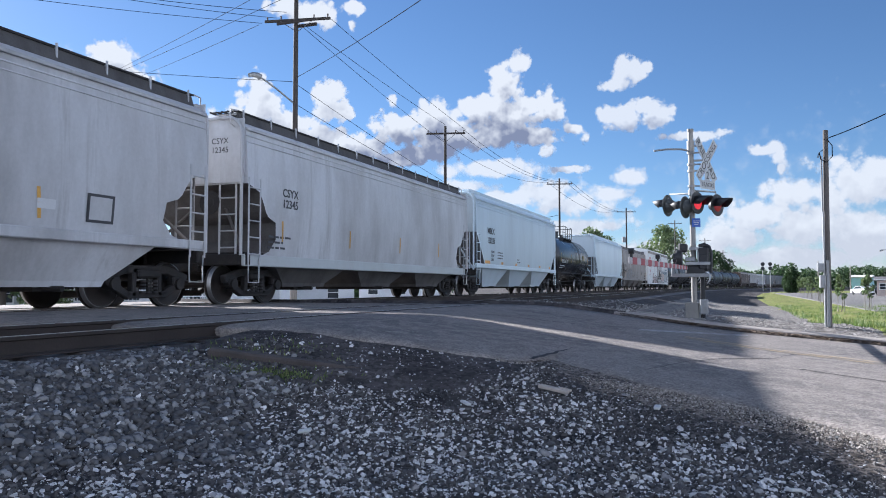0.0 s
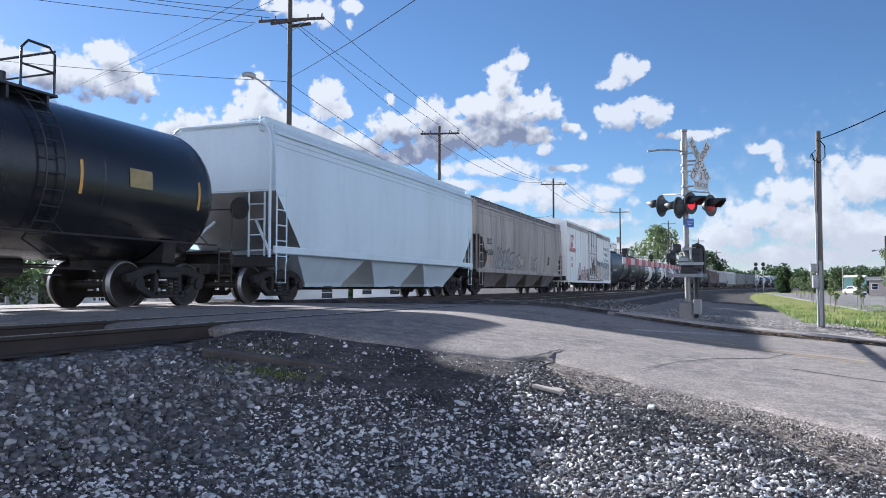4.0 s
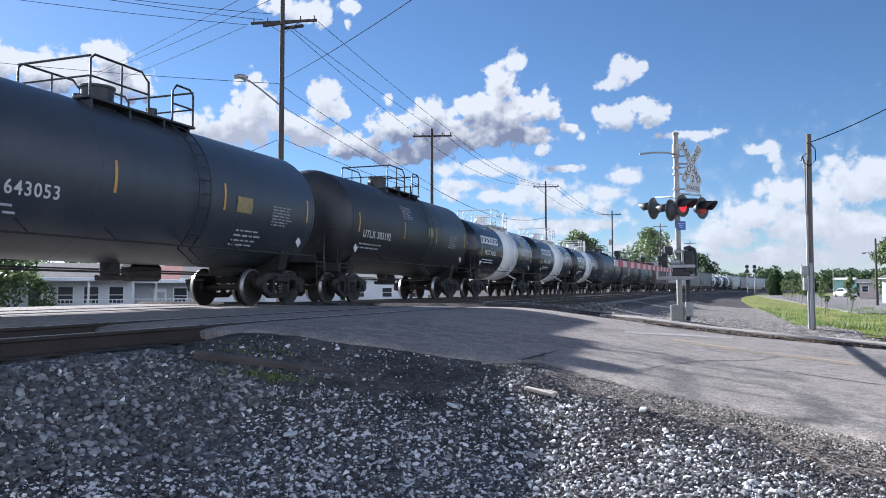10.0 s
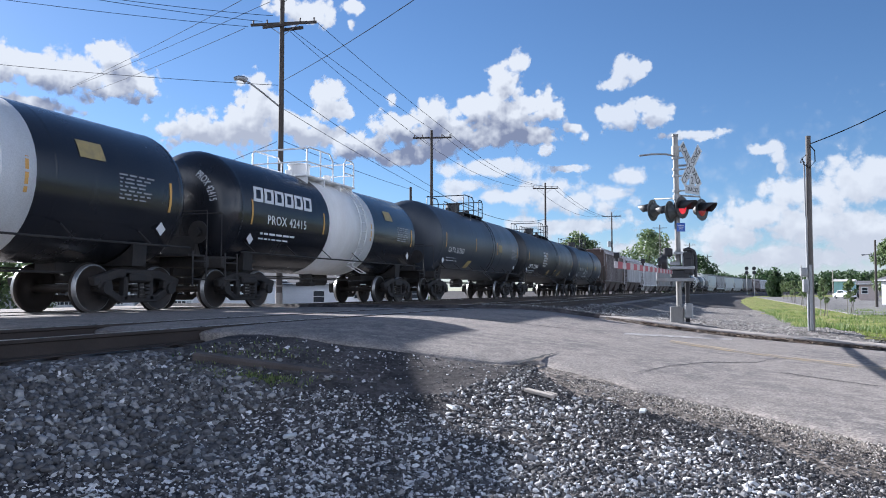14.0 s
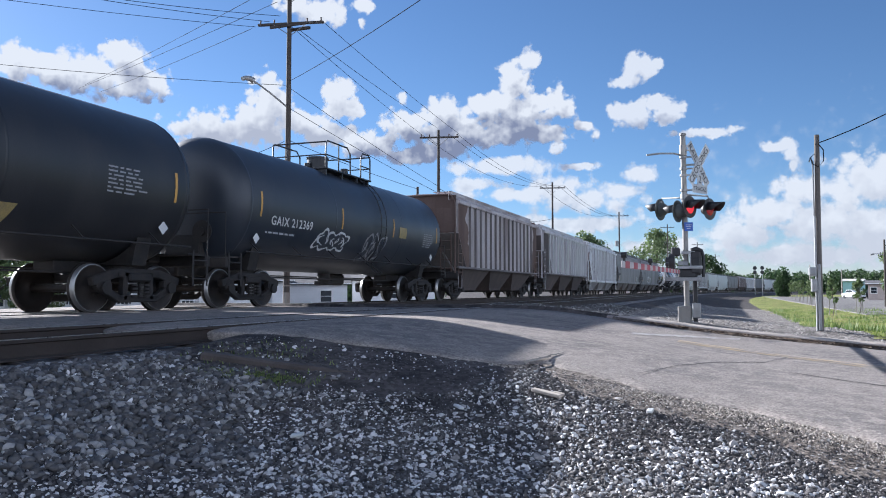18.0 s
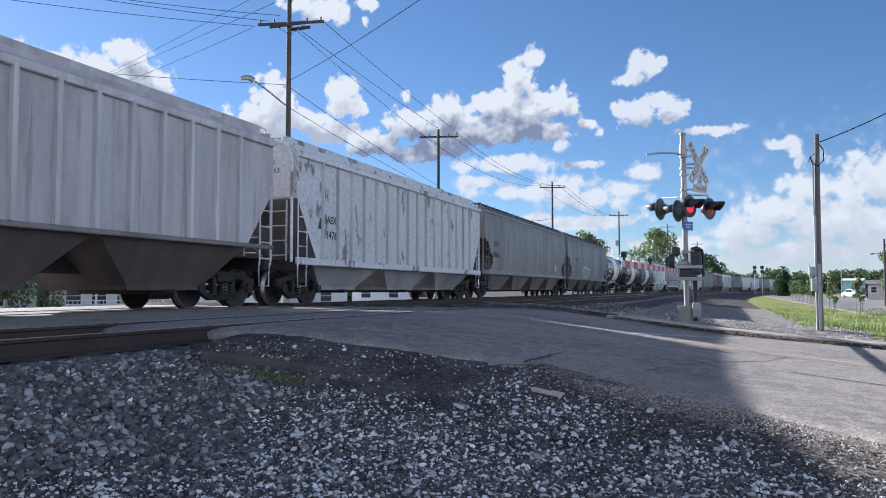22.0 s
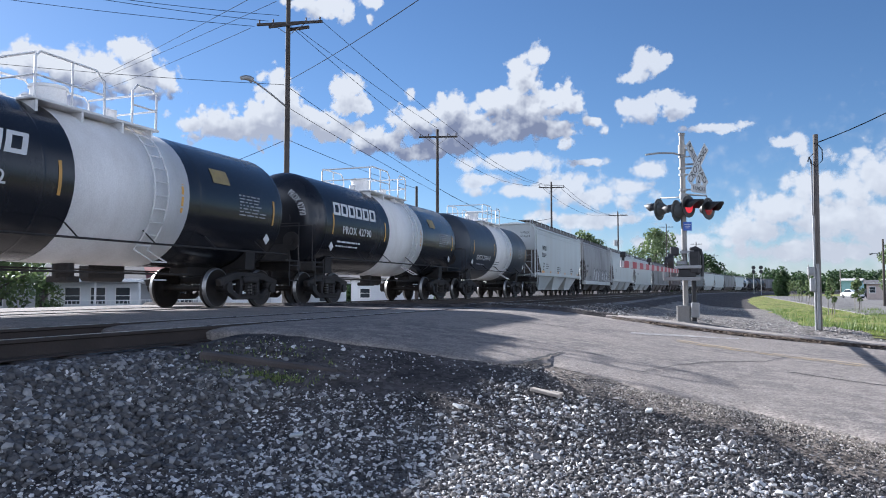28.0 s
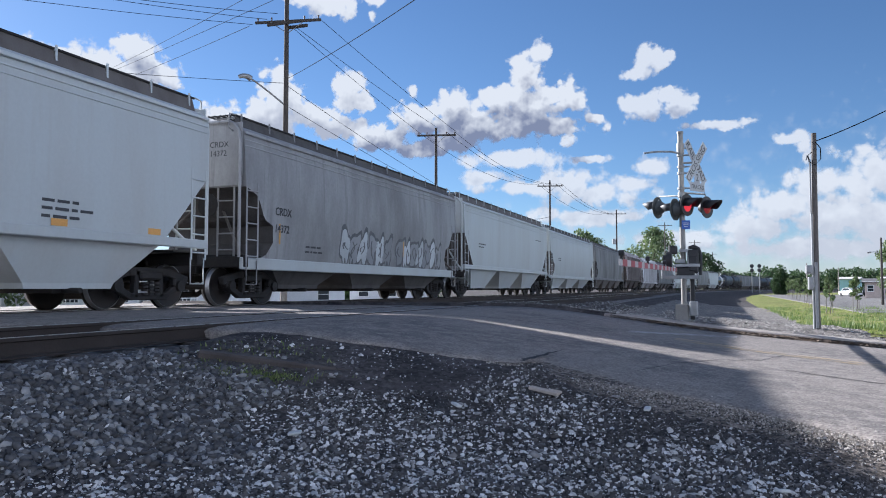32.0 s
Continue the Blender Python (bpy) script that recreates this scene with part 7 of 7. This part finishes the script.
def scatter(name, spots, sizes, material, label, sink=0.25, surface=ground_z, flat=0.62, rounded=False):
    """Stones of those sizes lying at the spots, as one mesh."""
    n = len(spots)
    kinds = ICO_V[None] * rng.uniform(0.72, 1.25, size=(6, 12, 1)) * rng.uniform(0.85, 1.15, size=(6, 12, 3))
    v = kinds[rng.integers(0, 6, n)] * (np.array(sizes)[:, None, None] / 2)
    v = v * rng.uniform(0.6, 1.5, size=(n, 1, 3)) * np.array((1, 1, flat))
    q = rng.normal(size=(n, 4)) * np.array((1.6, 0.45, 0.45, 1.6))
    q /= np.linalg.norm(q, axis=1)[:, None]
    w, x, y, z = q.T
    rot = np.stack([1 - 2 * (y * y + z * z), 2 * (x * y - w * z), 2 * (x * z + w * y), 2 * (x * y + w * z), 1 - 2 * (x * x + z * z), 2 * (y * z - w * x), 2 * (x * z - w * y), 2 * (y * z + w * x), 1 - 2 * (x * x + y * y)], -1).reshape(n, 3, 3)
    v = np.einsum("nij,nkj->nki", rot, v)
    place = np.array([(px, py, surface(px, py) + s * 0.5 * flat * (1 - 2 * sink)) for (px, py), s in zip(spots, sizes)])
    v += place[:, None]
    f = ICO_F[None] + (np.arange(n) * 12)[:, None, None]
    me = bpy.data.meshes.new(name)
    me.vertices.add(n * 12)
    me.vertices.foreach_set("co", v.reshape(-1))
    me.loops.add(n * 60)
    me.loops.foreach_set("vertex_index", f.reshape(-1))
    me.polygons.add(n * 20)
    me.polygons.foreach_set("loop_start", np.arange(n * 20) * 3)
    me.polygons.foreach_set("loop_total", np.full(n * 20, 3))
    me.polygons.foreach_set("use_smooth", np.full(n * 20, rounded))
    me.update(calc_edges=True)
    return tagged(part(name, me, material), label, "gravel", kind="stuff")


def bank_z(x, y):
    """Top of the near track's ballast shoulder, or the ground where that is higher."""
    u = x - NEAR
    bed = -0.2 if u < 1.6 else -0.2 - (u - 1.6) * 0.426
    return max(ground_z(x, y), bed) if u < 3.1 else ground_z(x, y)


def bare(x, y):
    """The dark trodden soil between the track, the road and the gravel."""
    if x > -1.9:
        return False
    return x < -5.75 or y > float(np.interp(x, (-5.7, -4.9, -4.4, -3.95, -3.3, -2.67, -2.2, -1.9), (6.3, 5.9, 5.6, 5.8, 5.85, 6.1, 6.3, 6.9))) + 0.22 * noise.noise(Vector((x * 3, y * 3, 5)))


def near_spots(n, ok, x0, x1, y0, y1, near=1.0):
    out = []
    while len(out) < n:
        y = y0 + (y1 - y0) * rng.random() ** near
        x = x0 + (x1 - x0) * rng.random()
        if ok(x, y):
            out.append((x, y))
    return out


def in_view(x, y):
    return -1.32 * y - 0.4 < x < 0.24 * y + 0.6


def by_road(x, y):
    """The strip of fine dark chips under the road edge."""
    return x > -2.7 and y > ragged(x) - 0.95 - 0.3 * smooth(-1.6, -0.4, x) + 0.55 * noise.noise(Vector((x * 1.7, y * 1.7, 11))) + 0.25 * rng.normal()


front = near_spots(52000, lambda x, y: in_view(x, y) and rng.random() < 0.5 + 1.5 * (noise.noise(Vector((x * 1.1, y * 1.3, 2))) + 0.25) and x > -4.7 and not (bare(x, y) and rng.random() < 0.94) and y < ragged(x) - 0.1 and not by_road(x, y), -6, 3.2, 2.4, 7.4, 1.15)
scatter("gravel", front, (0.009 + 0.037 * rng.random(len(front)) ** 2.6).tolist(), M_STONES, "loose mixed grey and white gravel in front of the road", surface=bank_z, flat=0.5)
chips = near_spots(20000, lambda x, y: in_view(x, y) and not bare(x, y) and y < ragged(x) - 0.03 and by_road(x, y), -2.7, 3.2, 4.0, 7.8)
scatter("fine_gravel", chips, (0.007 + 0.022 * rng.random(len(chips)) ** 3).tolist(), M_CHIPS, "fine dark chips with a few pale ones under the road edge", surface=bank_z, flat=0.55)
lumps = near_spots(260, lambda x, y: in_view(x, y) and not bare(x, y) and y < ragged(x) - 0.5, -4.2, 3.2, 2.4, 7.0)
scatter("pale_stones", lumps, (0.03 + 0.035 * rng.random(len(lumps)) ** 2).tolist(), M_PALESTONE, "larger pale stones among the gravel", surface=bank_z, flat=0.6)
fines = near_spots(16000, lambda x, y: in_view(x, y) and not (bare(x, y) and rng.random() < 0.8) and y < ragged(x) - 0.05 and rng.random() < 0.5 + 0.9 * noise.noise(Vector((x * 0.9, y * 1.1, 7))), -4.7, 3.2, 3.0, 7.6, 0.9)
scatter("fine_gravel", fines, (0.008 + 0.02 * rng.random(len(fines)) ** 2).tolist(), M_STONES, "fine dark and pale chips trodden into the soil", surface=bank_z, flat=0.4)
edge = near_spots(9000, lambda x, y: in_view(x, y) and -0.9 * rng.random() ** 1.5 * smooth(-2.0, -0.8, x) - 0.12 < y - ragged(x) < 0.3 * rng.random() ** 2, -2.2, 2.6, 5.2, 8.5)
scatter("edge_grit", edge, (0.006 + 0.015 * rng.random(len(edge)) ** 2.5).tolist(), M_GRIT, "pale brown grit along the crumbling road edge", surface=lambda x, y: max(ground_z(x, y), road_z(x) - 0.062 + 0.05 * smooth(0, 0.3, y - ragged(x))), flat=0.6)
around = near_spots(9000, lambda x, y: not in_view(x, y) or y < 2.4, -4.6, 7.0, -6.0, 6.0)
scatter("gravel", around, (0.016 + 0.045 * rng.random(len(around)) ** 2.4).tolist(), M_STONES, "loose mixed gravel beside the crossing", surface=bank_z, flat=0.45)
big = near_spots(5200, lambda x, y: in_view(x, y) and not (bare(x, y) and rng.random() < 0.93) and x < -3.3 + 0.5 * noise.noise(Vector((x, y * 0.8, 6))), -5.2, -2.6, 2.2, 6.6, 1.0)
scatter("ballast_stones", big, (0.03 + 0.045 * rng.random(len(big)) ** 1.5).tolist(), M_ROCK, "coarse grey ballast on the track shoulder", surface=bank_z, rounded=True)
far = near_spots(13000, lambda x, y: in_view(x, y) and x < 3.4, -3.7, 3.6, 17.9, 36, 1.5)
scatter("verge_gravel", far, (0.022 + 0.04 * rng.random(len(far)) ** 1.6).tolist(), M_CRUSHED, "pale crushed stone between the kerb and the grass")
M_VERGE = noisy_ground("crushed_stone_bed", [((0.2, 0.183, 0.168), 1), ((0.13, 0.118, 0.108), 1.2), ((0.28, 0.255, 0.235), 5)], bump=1.0, speck=18, spread=0.5)
vg = Shape()
vrows = []
for y in steps((17.95, 60, 0.4)):
    x0, x1 = -3.9 + 0.3 * noise.noise(Vector((y * 0.4, 1, 0))), 3.5 + 0.4 * noise.noise(Vector((y * 0.5, 5, 0)))
    x0 = min(x0, x1 - 0.3)
    vrows.append([(x0 + (x1 - x0) * k / 10, y, ground_z(x0 + (x1 - x0) * k / 10, y) + (0.015 if 0 < k < 10 else -0.03)) for k in range(11)])
tagged(part("crushed_stone_bed", vg.rings(vrows, close=False), M_VERGE), "pale beige crushed stone behind the kerb", "gravel", kind="structure")
bed = near_spots(4200, lambda x, y: in_view(x, y) and abs(x - NEAR + 0.7525) > 0.08 and abs(x - NEAR - 0.7525) > 0.08, -8.4, -5.75, 3.0, 7.0, 1.0) + near_spots(2600, lambda x, y: in_view(x, y), -5.4, -3.6, 17.8, 34, 1.5)
scatter("ballast_stones", bed, (0.04 + 0.04 * rng.random(len(bed))).tolist(), M_ROCK, "dark ballast between the sleepers", surface=lambda x, y: max(bank_z(x, y), -0.2) if x < -4.6 else bank_z(x, y))

# dead leaves and grit in the gutter
lv = Shape()
for k in range(3200):
    x = random.uniform(-1.6, 5.0)
    y = ROAD_B - abs(random.gauss(0, 0.3)) - 0.02
    z = road_top(x, y) + 0.03
    a, s = random.uniform(0, 6.28), random.uniform(0.02, 0.055)
    c, d = math.cos(a) * s, math.sin(a) * s
    lv.add([(x - c, y - d, z), (x + d * 0.6, y - c * 0.6, z + random.uniform(0, 0.03)), (x + c, y + d, z + random.uniform(0, 0.02)), (x - d * 0.6, y + c * 0.6, z)], [(0, 1, 2, 3)])
tagged(part("gutter_litter", lv, mat("dead_leaves", (0.1, 0.07, 0.05), 0.9, dirt=(0.2, 0.15, 0.11), amount=0.8)), "brown dead leaves and grit along the kerb", "litter", kind="stuff")

M_WOOD = mat("splintered_pale_wood", (0.46, 0.4, 0.34), 0.8, amount=0.5, fine=60)
wd = tagged(part("broken_board", Shape().box((0, 0, 0), (0.28, 0.06, 0.03), 0.006).box((0.1, 0.03, 0.012), (0.1, 0.03, 0.02), 0.004), M_WOOD), "short pale splintered piece of wood on the gravel", "wood scrap")
wd.location, wd.rotation_euler = (-1.456, 6.46, ground_z(-1.456, 6.46) + 0.035), (0.05, 0.13, -0.3)
for x, y, l, turn, dz in ((-3.88, 6.15, 1.45, 0.39, 0.04),):
    o = tagged(part("old_sleeper", Shape().box((0, 0, 0), (l, 0.15, 0.11), 0.02), M_TIE), "dark rotten sleeper half buried in the ballast", "sleeper", "old sleepers")
    o.location, o.rotation_euler = (x, y, bank_z(x, y) + dz - 0.06), (0.05, 0.13, turn)
M_TRASH = mat("white_plastic_scrap", (0.6, 0.6, 0.58), 0.5, amount=0.3)
for x, y in ((-2.05, 5.9), (-0.6, 6.4), (-3.0, 5.0), (0.3, 5.0)):
    o = tagged(part("litter_scrap", Shape().box((0, 0, 0), (0.1, 0.05, 0.02), 0.005), M_TRASH), "small crumpled pale scrap on the gravel", "litter", "scraps")
    o.location, o.rotation_euler = (x, y, bank_z(x, y) + 0.03), (random.uniform(-0.4, 0.4), random.uniform(-0.4, 0.4), random.uniform(0, 3))
# ---- clouds: soft glowing shapes far behind all else ----
def puff_group(name, puffs, fine=8, rag=0.5, grow=0.0):
    g = bpy.data.node_groups.new(name, "ShaderNodeTree")
    g.interface.new_socket("at", in_out="INPUT", socket_type="NodeSocketVector")
    g.interface.new_socket("body", in_out="OUTPUT", socket_type="NodeSocketFloat")
    n, l = g.nodes, g.links
    gi, go = n.new("NodeGroupInput"), n.new("NodeGroupOutput")
    last = None
    for u, v, ru, rv in puffs:
        mp = n.new("ShaderNodeMapping")
        mp.vector_type = "POINT"
        mp.inputs["Location"].default_value = (-u / ru, -v / rv, 0)
        mp.inputs["Scale"].default_value = (1 / ru, 1 / rv, 0)
        l.new(gi.outputs[0], mp.inputs[0])
        ln = n.new("ShaderNodeVectorMath")
        ln.operation = "LENGTH"
        l.new(mp.outputs[0], ln.inputs[0])
        sb = n.new("ShaderNodeMath")
        sb.operation, sb.inputs[0].default_value = "SUBTRACT", 1.0
        l.new(ln.outputs["Value"], sb.inputs[1])
        if last is None:
            last = sb.outputs[0]
        else:
            mx = n.new("ShaderNodeMath")
            mx.operation = "SMOOTH_MAX"
            mx.inputs[2].default_value = 0.25
            l.new(last, mx.inputs[0])
            l.new(sb.outputs[0], mx.inputs[1])
            last = mx.outputs[0]
    tx = n.new("ShaderNodeTexNoise")
    tx.inputs["Scale"].default_value, tx.inputs["Detail"].default_value, tx.inputs["Roughness"].default_value = 0.6, fine, rag
    l.new(gi.outputs[0], tx.inputs["Vector"])
    vo = n.new("ShaderNodeTexVoronoi")
    vo.feature = "SMOOTH_F1"
    vo.inputs["Smoothness"].default_value = 0.35
    vo.inputs["Scale"].default_value, vo.inputs["Detail"].default_value, vo.inputs["Roughness"].default_value, vo.inputs["Lacunarity"].default_value = 0.85, min(fine, 2.5), 0.5, 2.2
    wob = n.new("ShaderNodeVectorMath")
    wob.operation = "MULTIPLY_ADD"
    wob.inputs[1].default_value = (0.9, 0.9, 0.0)
    l.new(tx.outputs["Color"], wob.inputs[0])
    l.new(gi.outputs[0], wob.inputs[2])
    l.new(wob.outputs[0], vo.inputs["Vector"])
    bl = n.new("ShaderNodeMath")
    bl.operation, bl.inputs[1].default_value, bl.inputs[2].default_value = "MULTIPLY_ADD", -0.75, grow - 0.04
    l.new(vo.outputs["Distance"], bl.inputs[0])
    am = n.new("ShaderNodeMath")
    am.operation, am.inputs[1].default_value = "MULTIPLY_ADD", 1.5
    l.new(bl.outputs[0], am.inputs[2])
    l.new(tx.outputs["Fac"], am.inputs[0])
    ad = n.new("ShaderNodeMath")
    ad.operation = "ADD"
    l.new(last, ad.inputs[0])
    l.new(am.outputs[0], ad.inputs[1])
    l.new(ad.outputs[0], go.inputs[0])
    return g


CLOUDS = []


def cloud(label, puffs, soft=0.36, glow=0.295, shade=1.0, thin=1.0, grow=0.0):
    """One cloud. puffs: bearing left of +y, height, half width, half height, in degrees."""
    u0, u1 = min(p[0] - 2.3 * p[2] for p in puffs), max(p[0] + 2.3 * p[2] for p in puffs)
    v0, v1 = max(min(p[1] - 2.3 * p[3] for p in puffs), 0.2), max(p[1] + 2.3 * p[3] for p in puffs)
    nu, nv, rad = max(4, int(u1 - u0)), max(3, int(v1 - v0)), 2300 + 40 * len(CLOUDS)
    me = bpy.data.meshes.new("cloud")
    vs, uv = [], []
    for j in range(nv + 1):
        for i in range(nu + 1):
            a, e = u0 + (u1 - u0) * i / nu, v0 + (v1 - v0) * j / nv
            vs.append((-rad * math.sin(radians(a)) * math.cos(radians(e)), rad * math.cos(radians(a)) * math.cos(radians(e)), rad * math.sin(radians(e))))
            uv.append((a, e))
    fs = [(j * (nu + 1) + i, j * (nu + 1) + i + 1, (j + 1) * (nu + 1) + i + 1, (j + 1) * (nu + 1) + i) for j in range(nv) for i in range(nu)]
    me.from_pydata(vs, [], fs)
    lay = me.uv_layers.new(name="bearing")
    for lp in me.loops:
        lay.data[lp.index].uv = uv[lp.vertex_index]
    m = bpy.data.materials.new("cloud_vapour")
    m.use_nodes = True
    n, l = m.node_tree.nodes, m.node_tree.links
    n.remove(n["Principled BSDF"])
    co = n.new("ShaderNodeUVMap")
    co.uv_map = "bearing"
    grp = puff_group("puffs", puffs, 8, 0.56, grow)
    here, sunward, low = n.new("ShaderNodeGroup"), n.new("ShaderNodeGroup"), n.new("ShaderNodeMapRange")
    here.node_tree, sunward.node_tree = grp, puff_group("puffs_soft", puffs, 2, 0.4, grow)
    sh = n.new("ShaderNodeVectorMath")
    sh.operation = "ADD"
    sh.inputs[1].default_value = (0.45, 1.25, 0)
    l.new(co.outputs[0], here.inputs[0])
    l.new(co.outputs[0], sh.inputs[0])
    l.new(sh.outputs[0], sunward.inputs[0])
    al = n.new("ShaderNodeMapRange")
    al.interpolation_type = "SMOOTHSTEP"
    al.inputs[1].default_value, al.inputs[2].default_value, al.inputs[4].default_value = 0.0, soft, thin
    l.new(here.outputs[0], al.inputs[0])
    dk = n.new("ShaderNodeMapRange")
    dk.inputs[1].default_value, dk.inputs[2].default_value, dk.inputs[4].default_value = 0.1, 1.15, shade
    near, nsh, df, tot = n.new("ShaderNodeGroup"), n.new("ShaderNodeVectorMath"), n.new("ShaderNodeMath"), n.new("ShaderNodeMath")
    near.node_tree = grp
    nsh.operation, nsh.inputs[1].default_value = "ADD", (0.12, 0.22, 0)
    l.new(co.outputs[0], nsh.inputs[0])
    l.new(nsh.outputs[0], near.inputs[0])
    df.operation = "SUBTRACT"
    l.new(near.outputs[0], df.inputs[0])
    l.new(here.outputs[0], df.inputs[1])
    tot.operation, tot.inputs[1].default_value = "MULTIPLY_ADD", 0.55
    l.new(df.outputs[0], tot.inputs[0])
    l.new(sunward.outputs[0], tot.inputs[2])
    sep, low2, both = n.new("ShaderNodeSeparateXYZ"), n.new("ShaderNodeMapRange"), n.new("ShaderNodeMath")
    vb, vt = min(p[1] - 0.4 * p[3] for p in puffs), max(p[1] + 0.6 * p[3] for p in puffs)
    low2.inputs[1].default_value, low2.inputs[2].default_value, low2.inputs[3].default_value, low2.inputs[4].default_value = vb, vb + 0.5 * (vt - vb), 0.75, -0.18
    l.new(co.outputs[0], sep.inputs[0])
    l.new(sep.outputs[1], low2.inputs[0])
    both.operation = "ADD"
    l.new(tot.outputs[0], both.inputs[0])
    l.new(low2.outputs[0], both.inputs[1])
    l.new(both.outputs[0], dk.inputs[0])
    mix = n.new("ShaderNodeMix")
    mix.data_type = "RGBA"
    mix.inputs[6].default_value, mix.inputs[7].default_value = (1.0, 0.985, 0.96, 1), (0.3, 0.33, 0.44, 1)
    l.new(dk.outputs[0], mix.inputs[0])
    em, tr, ms = n.new("ShaderNodeEmission"), n.new("ShaderNodeBsdfTransparent"), n.new("ShaderNodeMixShader")
    em.inputs[1].default_value = glow
    l.new(mix.outputs[2], em.inputs[0])
    l.new(al.outputs[0], ms.inputs[0])
    l.new(tr.outputs[0], ms.inputs[1])
    l.new(em.outputs[0], ms.inputs[2])
    l.new(ms.outputs[0], n["Material Output"].inputs[0])
    me.materials.append(m)
    ob = tagged(new("cloud", me), label, "cloud", "clouds")
    CLOUDS.append(ob)
    return ob


cloud("towering white cumulus cloud with a grey base", [(14.5, 16.8, 1.26, 1.01), (15.28, 15.14, 1.43, 1.69), (14.65, 12.9, 3.15, 1.77), (11.99, 13.52, 1.34, 1.43), (16.98, 13.47, 2.11, 1.27), (20.61, 12.95, 2.03, 1.52), (23.37, 11.7, 2.53, 1.6), (19.54, 11.59, 4.01, 1.52), (14.66, 11.47, 4.41, 1.1), (10.26, 11.84, 0.83, 0.42), (25.9, 10.54, 2.52, 1.27), (21.67, 10.06, 4.01, 1.01)])
cloud("heaped white cumulus cloud", [(28.66, 14.41, 1.5, 1.18), (27.94, 13.19, 1.5, 1.1), (33.57, 13.58, 1.89, 1.94), (34.55, 11.7, 2.53, 1.77), (37.69, 11.28, 3.13, 1.35), (31.12, 12.02, 1.86, 1.18), (29.25, 11.36, 2.5, 0.93)], shade=0.6)
cloud("broad white cumulus cloud with a grey middle", [(43.67, 15.5, 1.78, 1.52), (46.17, 14.47, 4.25, 1.6), (42.55, 14.13, 2.34, 1.27), (49.36, 14.64, 2.21, 1.27), (48.8, 12.1, 2.96, 0.84)])
cloud("small ragged white cloud", [(6.03, 15.94, 1.72, 1.01), (7.14, 14.83, 1.48, 0.68), (6.77, 12.51, 2.14, 1.27), (3.93, 12.43, 1.71, 0.93), (5.26, 13.3, 1.47, 0.76), (1.96, 10.97, 2.65, 0.46), (12.14, 10.26, 0.84, 0.84), (10.57, 9.03, 1.92, 0.42)], shade=0.8, thin=0.9, grow=-0.1)
cloud("wide soft white cloud bank low over the woods", [(-8.8, 7.01, 3.34, 2.03), (-10.28, 7.64, 2.19, 1.27), (-4.79, 6.76, 2.46, 1.1), (-2.18, 5.06, 3.13, 1.18), (-6.4, 4.33, 4.92, 1.52), (-0.68, 3.73, 3.16, 1.01), (-9.36, 3.48, 4.06, 1.69), (-4.62, 2.28, 5.76, 0.84)], soft=0.6, shade=0.33, thin=0.95, grow=0.14)
cloud("thin white cloud streaks low in the sky", [(16.57, 9.09, 5.06, 0.76), (7.76, 6.98, 1.9, 0.93), (9.9, 6.33, 3.49, 1.01), (14.89, 6.98, 4.62, 0.55), (10.73, 4.76, 5.0, 0.68), (3.52, 3.01, 4.46, 0.68), (18.27, 7.76, 2.53, 0.59), (6.3, 8.3, 1.6, 0.7), (12.6, 7.2, 3.2, 1.1)], soft=0.6, shade=0.4, thin=0.92, grow=0.12)
cloud("white cloud scraps high in the sky", [(29.34, 20.06, 3.0, 1.1), (26.73, 20.49, 1.34, 0.59), (31.83, 20.36, 1.65, 1.01), (26.89, 19.25, 0.5, 0.59), (23.81, 14.02, 0.76, 0.59)], shade=0.6, grow=-0.12)
cloud("small white cloud with a trailing wisp", [(-3.5, 9.75, 1.2, 0.5), (-2.6, 9.7, 0.8, 0.4), (-3.8, 9.1, 0.65, 0.6), (-3.95, 8.35, 0.3, 0.55)], soft=0.5, shade=0.12, thin=0.9)
# glowing veil added to whiten and brighten the low sky
cloud("added pale glowing haze along the horizon", [(0, 1.4, 22, 4.6), (25, 1.6, 24, 4.0), (-10, 2, 20, 9.5)], soft=2.0, shade=0.1, thin=0.85, glow=0.29)
# ---- what moves ----
def travelled(t):
    """How far the train has come at t seconds, counted from its place at 16 s."""
    k = t - 16.0
    return 11.158 * k - 0.0017 * k * k + 0.0000425 * k ** 3


def motions():
    for car, mid in TRAIN:
        rows = []
        for k in range(0, 33):
            d = mid - travelled(k)
            bx, by, h = on_line(d)
            c, s = math.cos(radians(h)), math.sin(radians(h))
            rows.append((k, pose(bx + FAR * c, by + FAR * s, 0, 0, 0, h)))
        walk(car, rows)
    # wheels roll while their car is on the stretch by the crossing
    radius = 0.457
    for car, ws, k in ROLLING:
        mid = next(m for c, m in TRAIN if c is car)
        n0 = max(0, math.floor(30 * (16 + (mid - 48.0) / 11.158)))
        n1 = min(960, math.ceil(30 * (16 + (mid + 14.0) / 11.158)))
        if n1 <= 0 or n0 >= 960:
            continue
        def turned(n):
            return pose(0, k, radius, math.degrees(travelled(n / 30) / radius) % 360, 0, 0)
        rows = ([(0, turned(n0))] if n0 > 0 else []) + [(n / 30, turned(n)) for n in range(n0, n1 + 1)] + ([(32, turned(n1))] if n1 < 960 else [])
        walk(ws, rows)
    # the clouds drift to the right and rise a little
    side = Vector((math.cos(radians(20)), math.sin(radians(20)), 0))
    for c in CLOUDS:
        walk(c, [(t, Matrix.Rotation(radians(0.026 * (t - 13)), 4, side) @ Matrix.Rotation(radians(-0.07 * (t - 13)), 4, "Z")) for t in (0, 13, 32)])


motions()
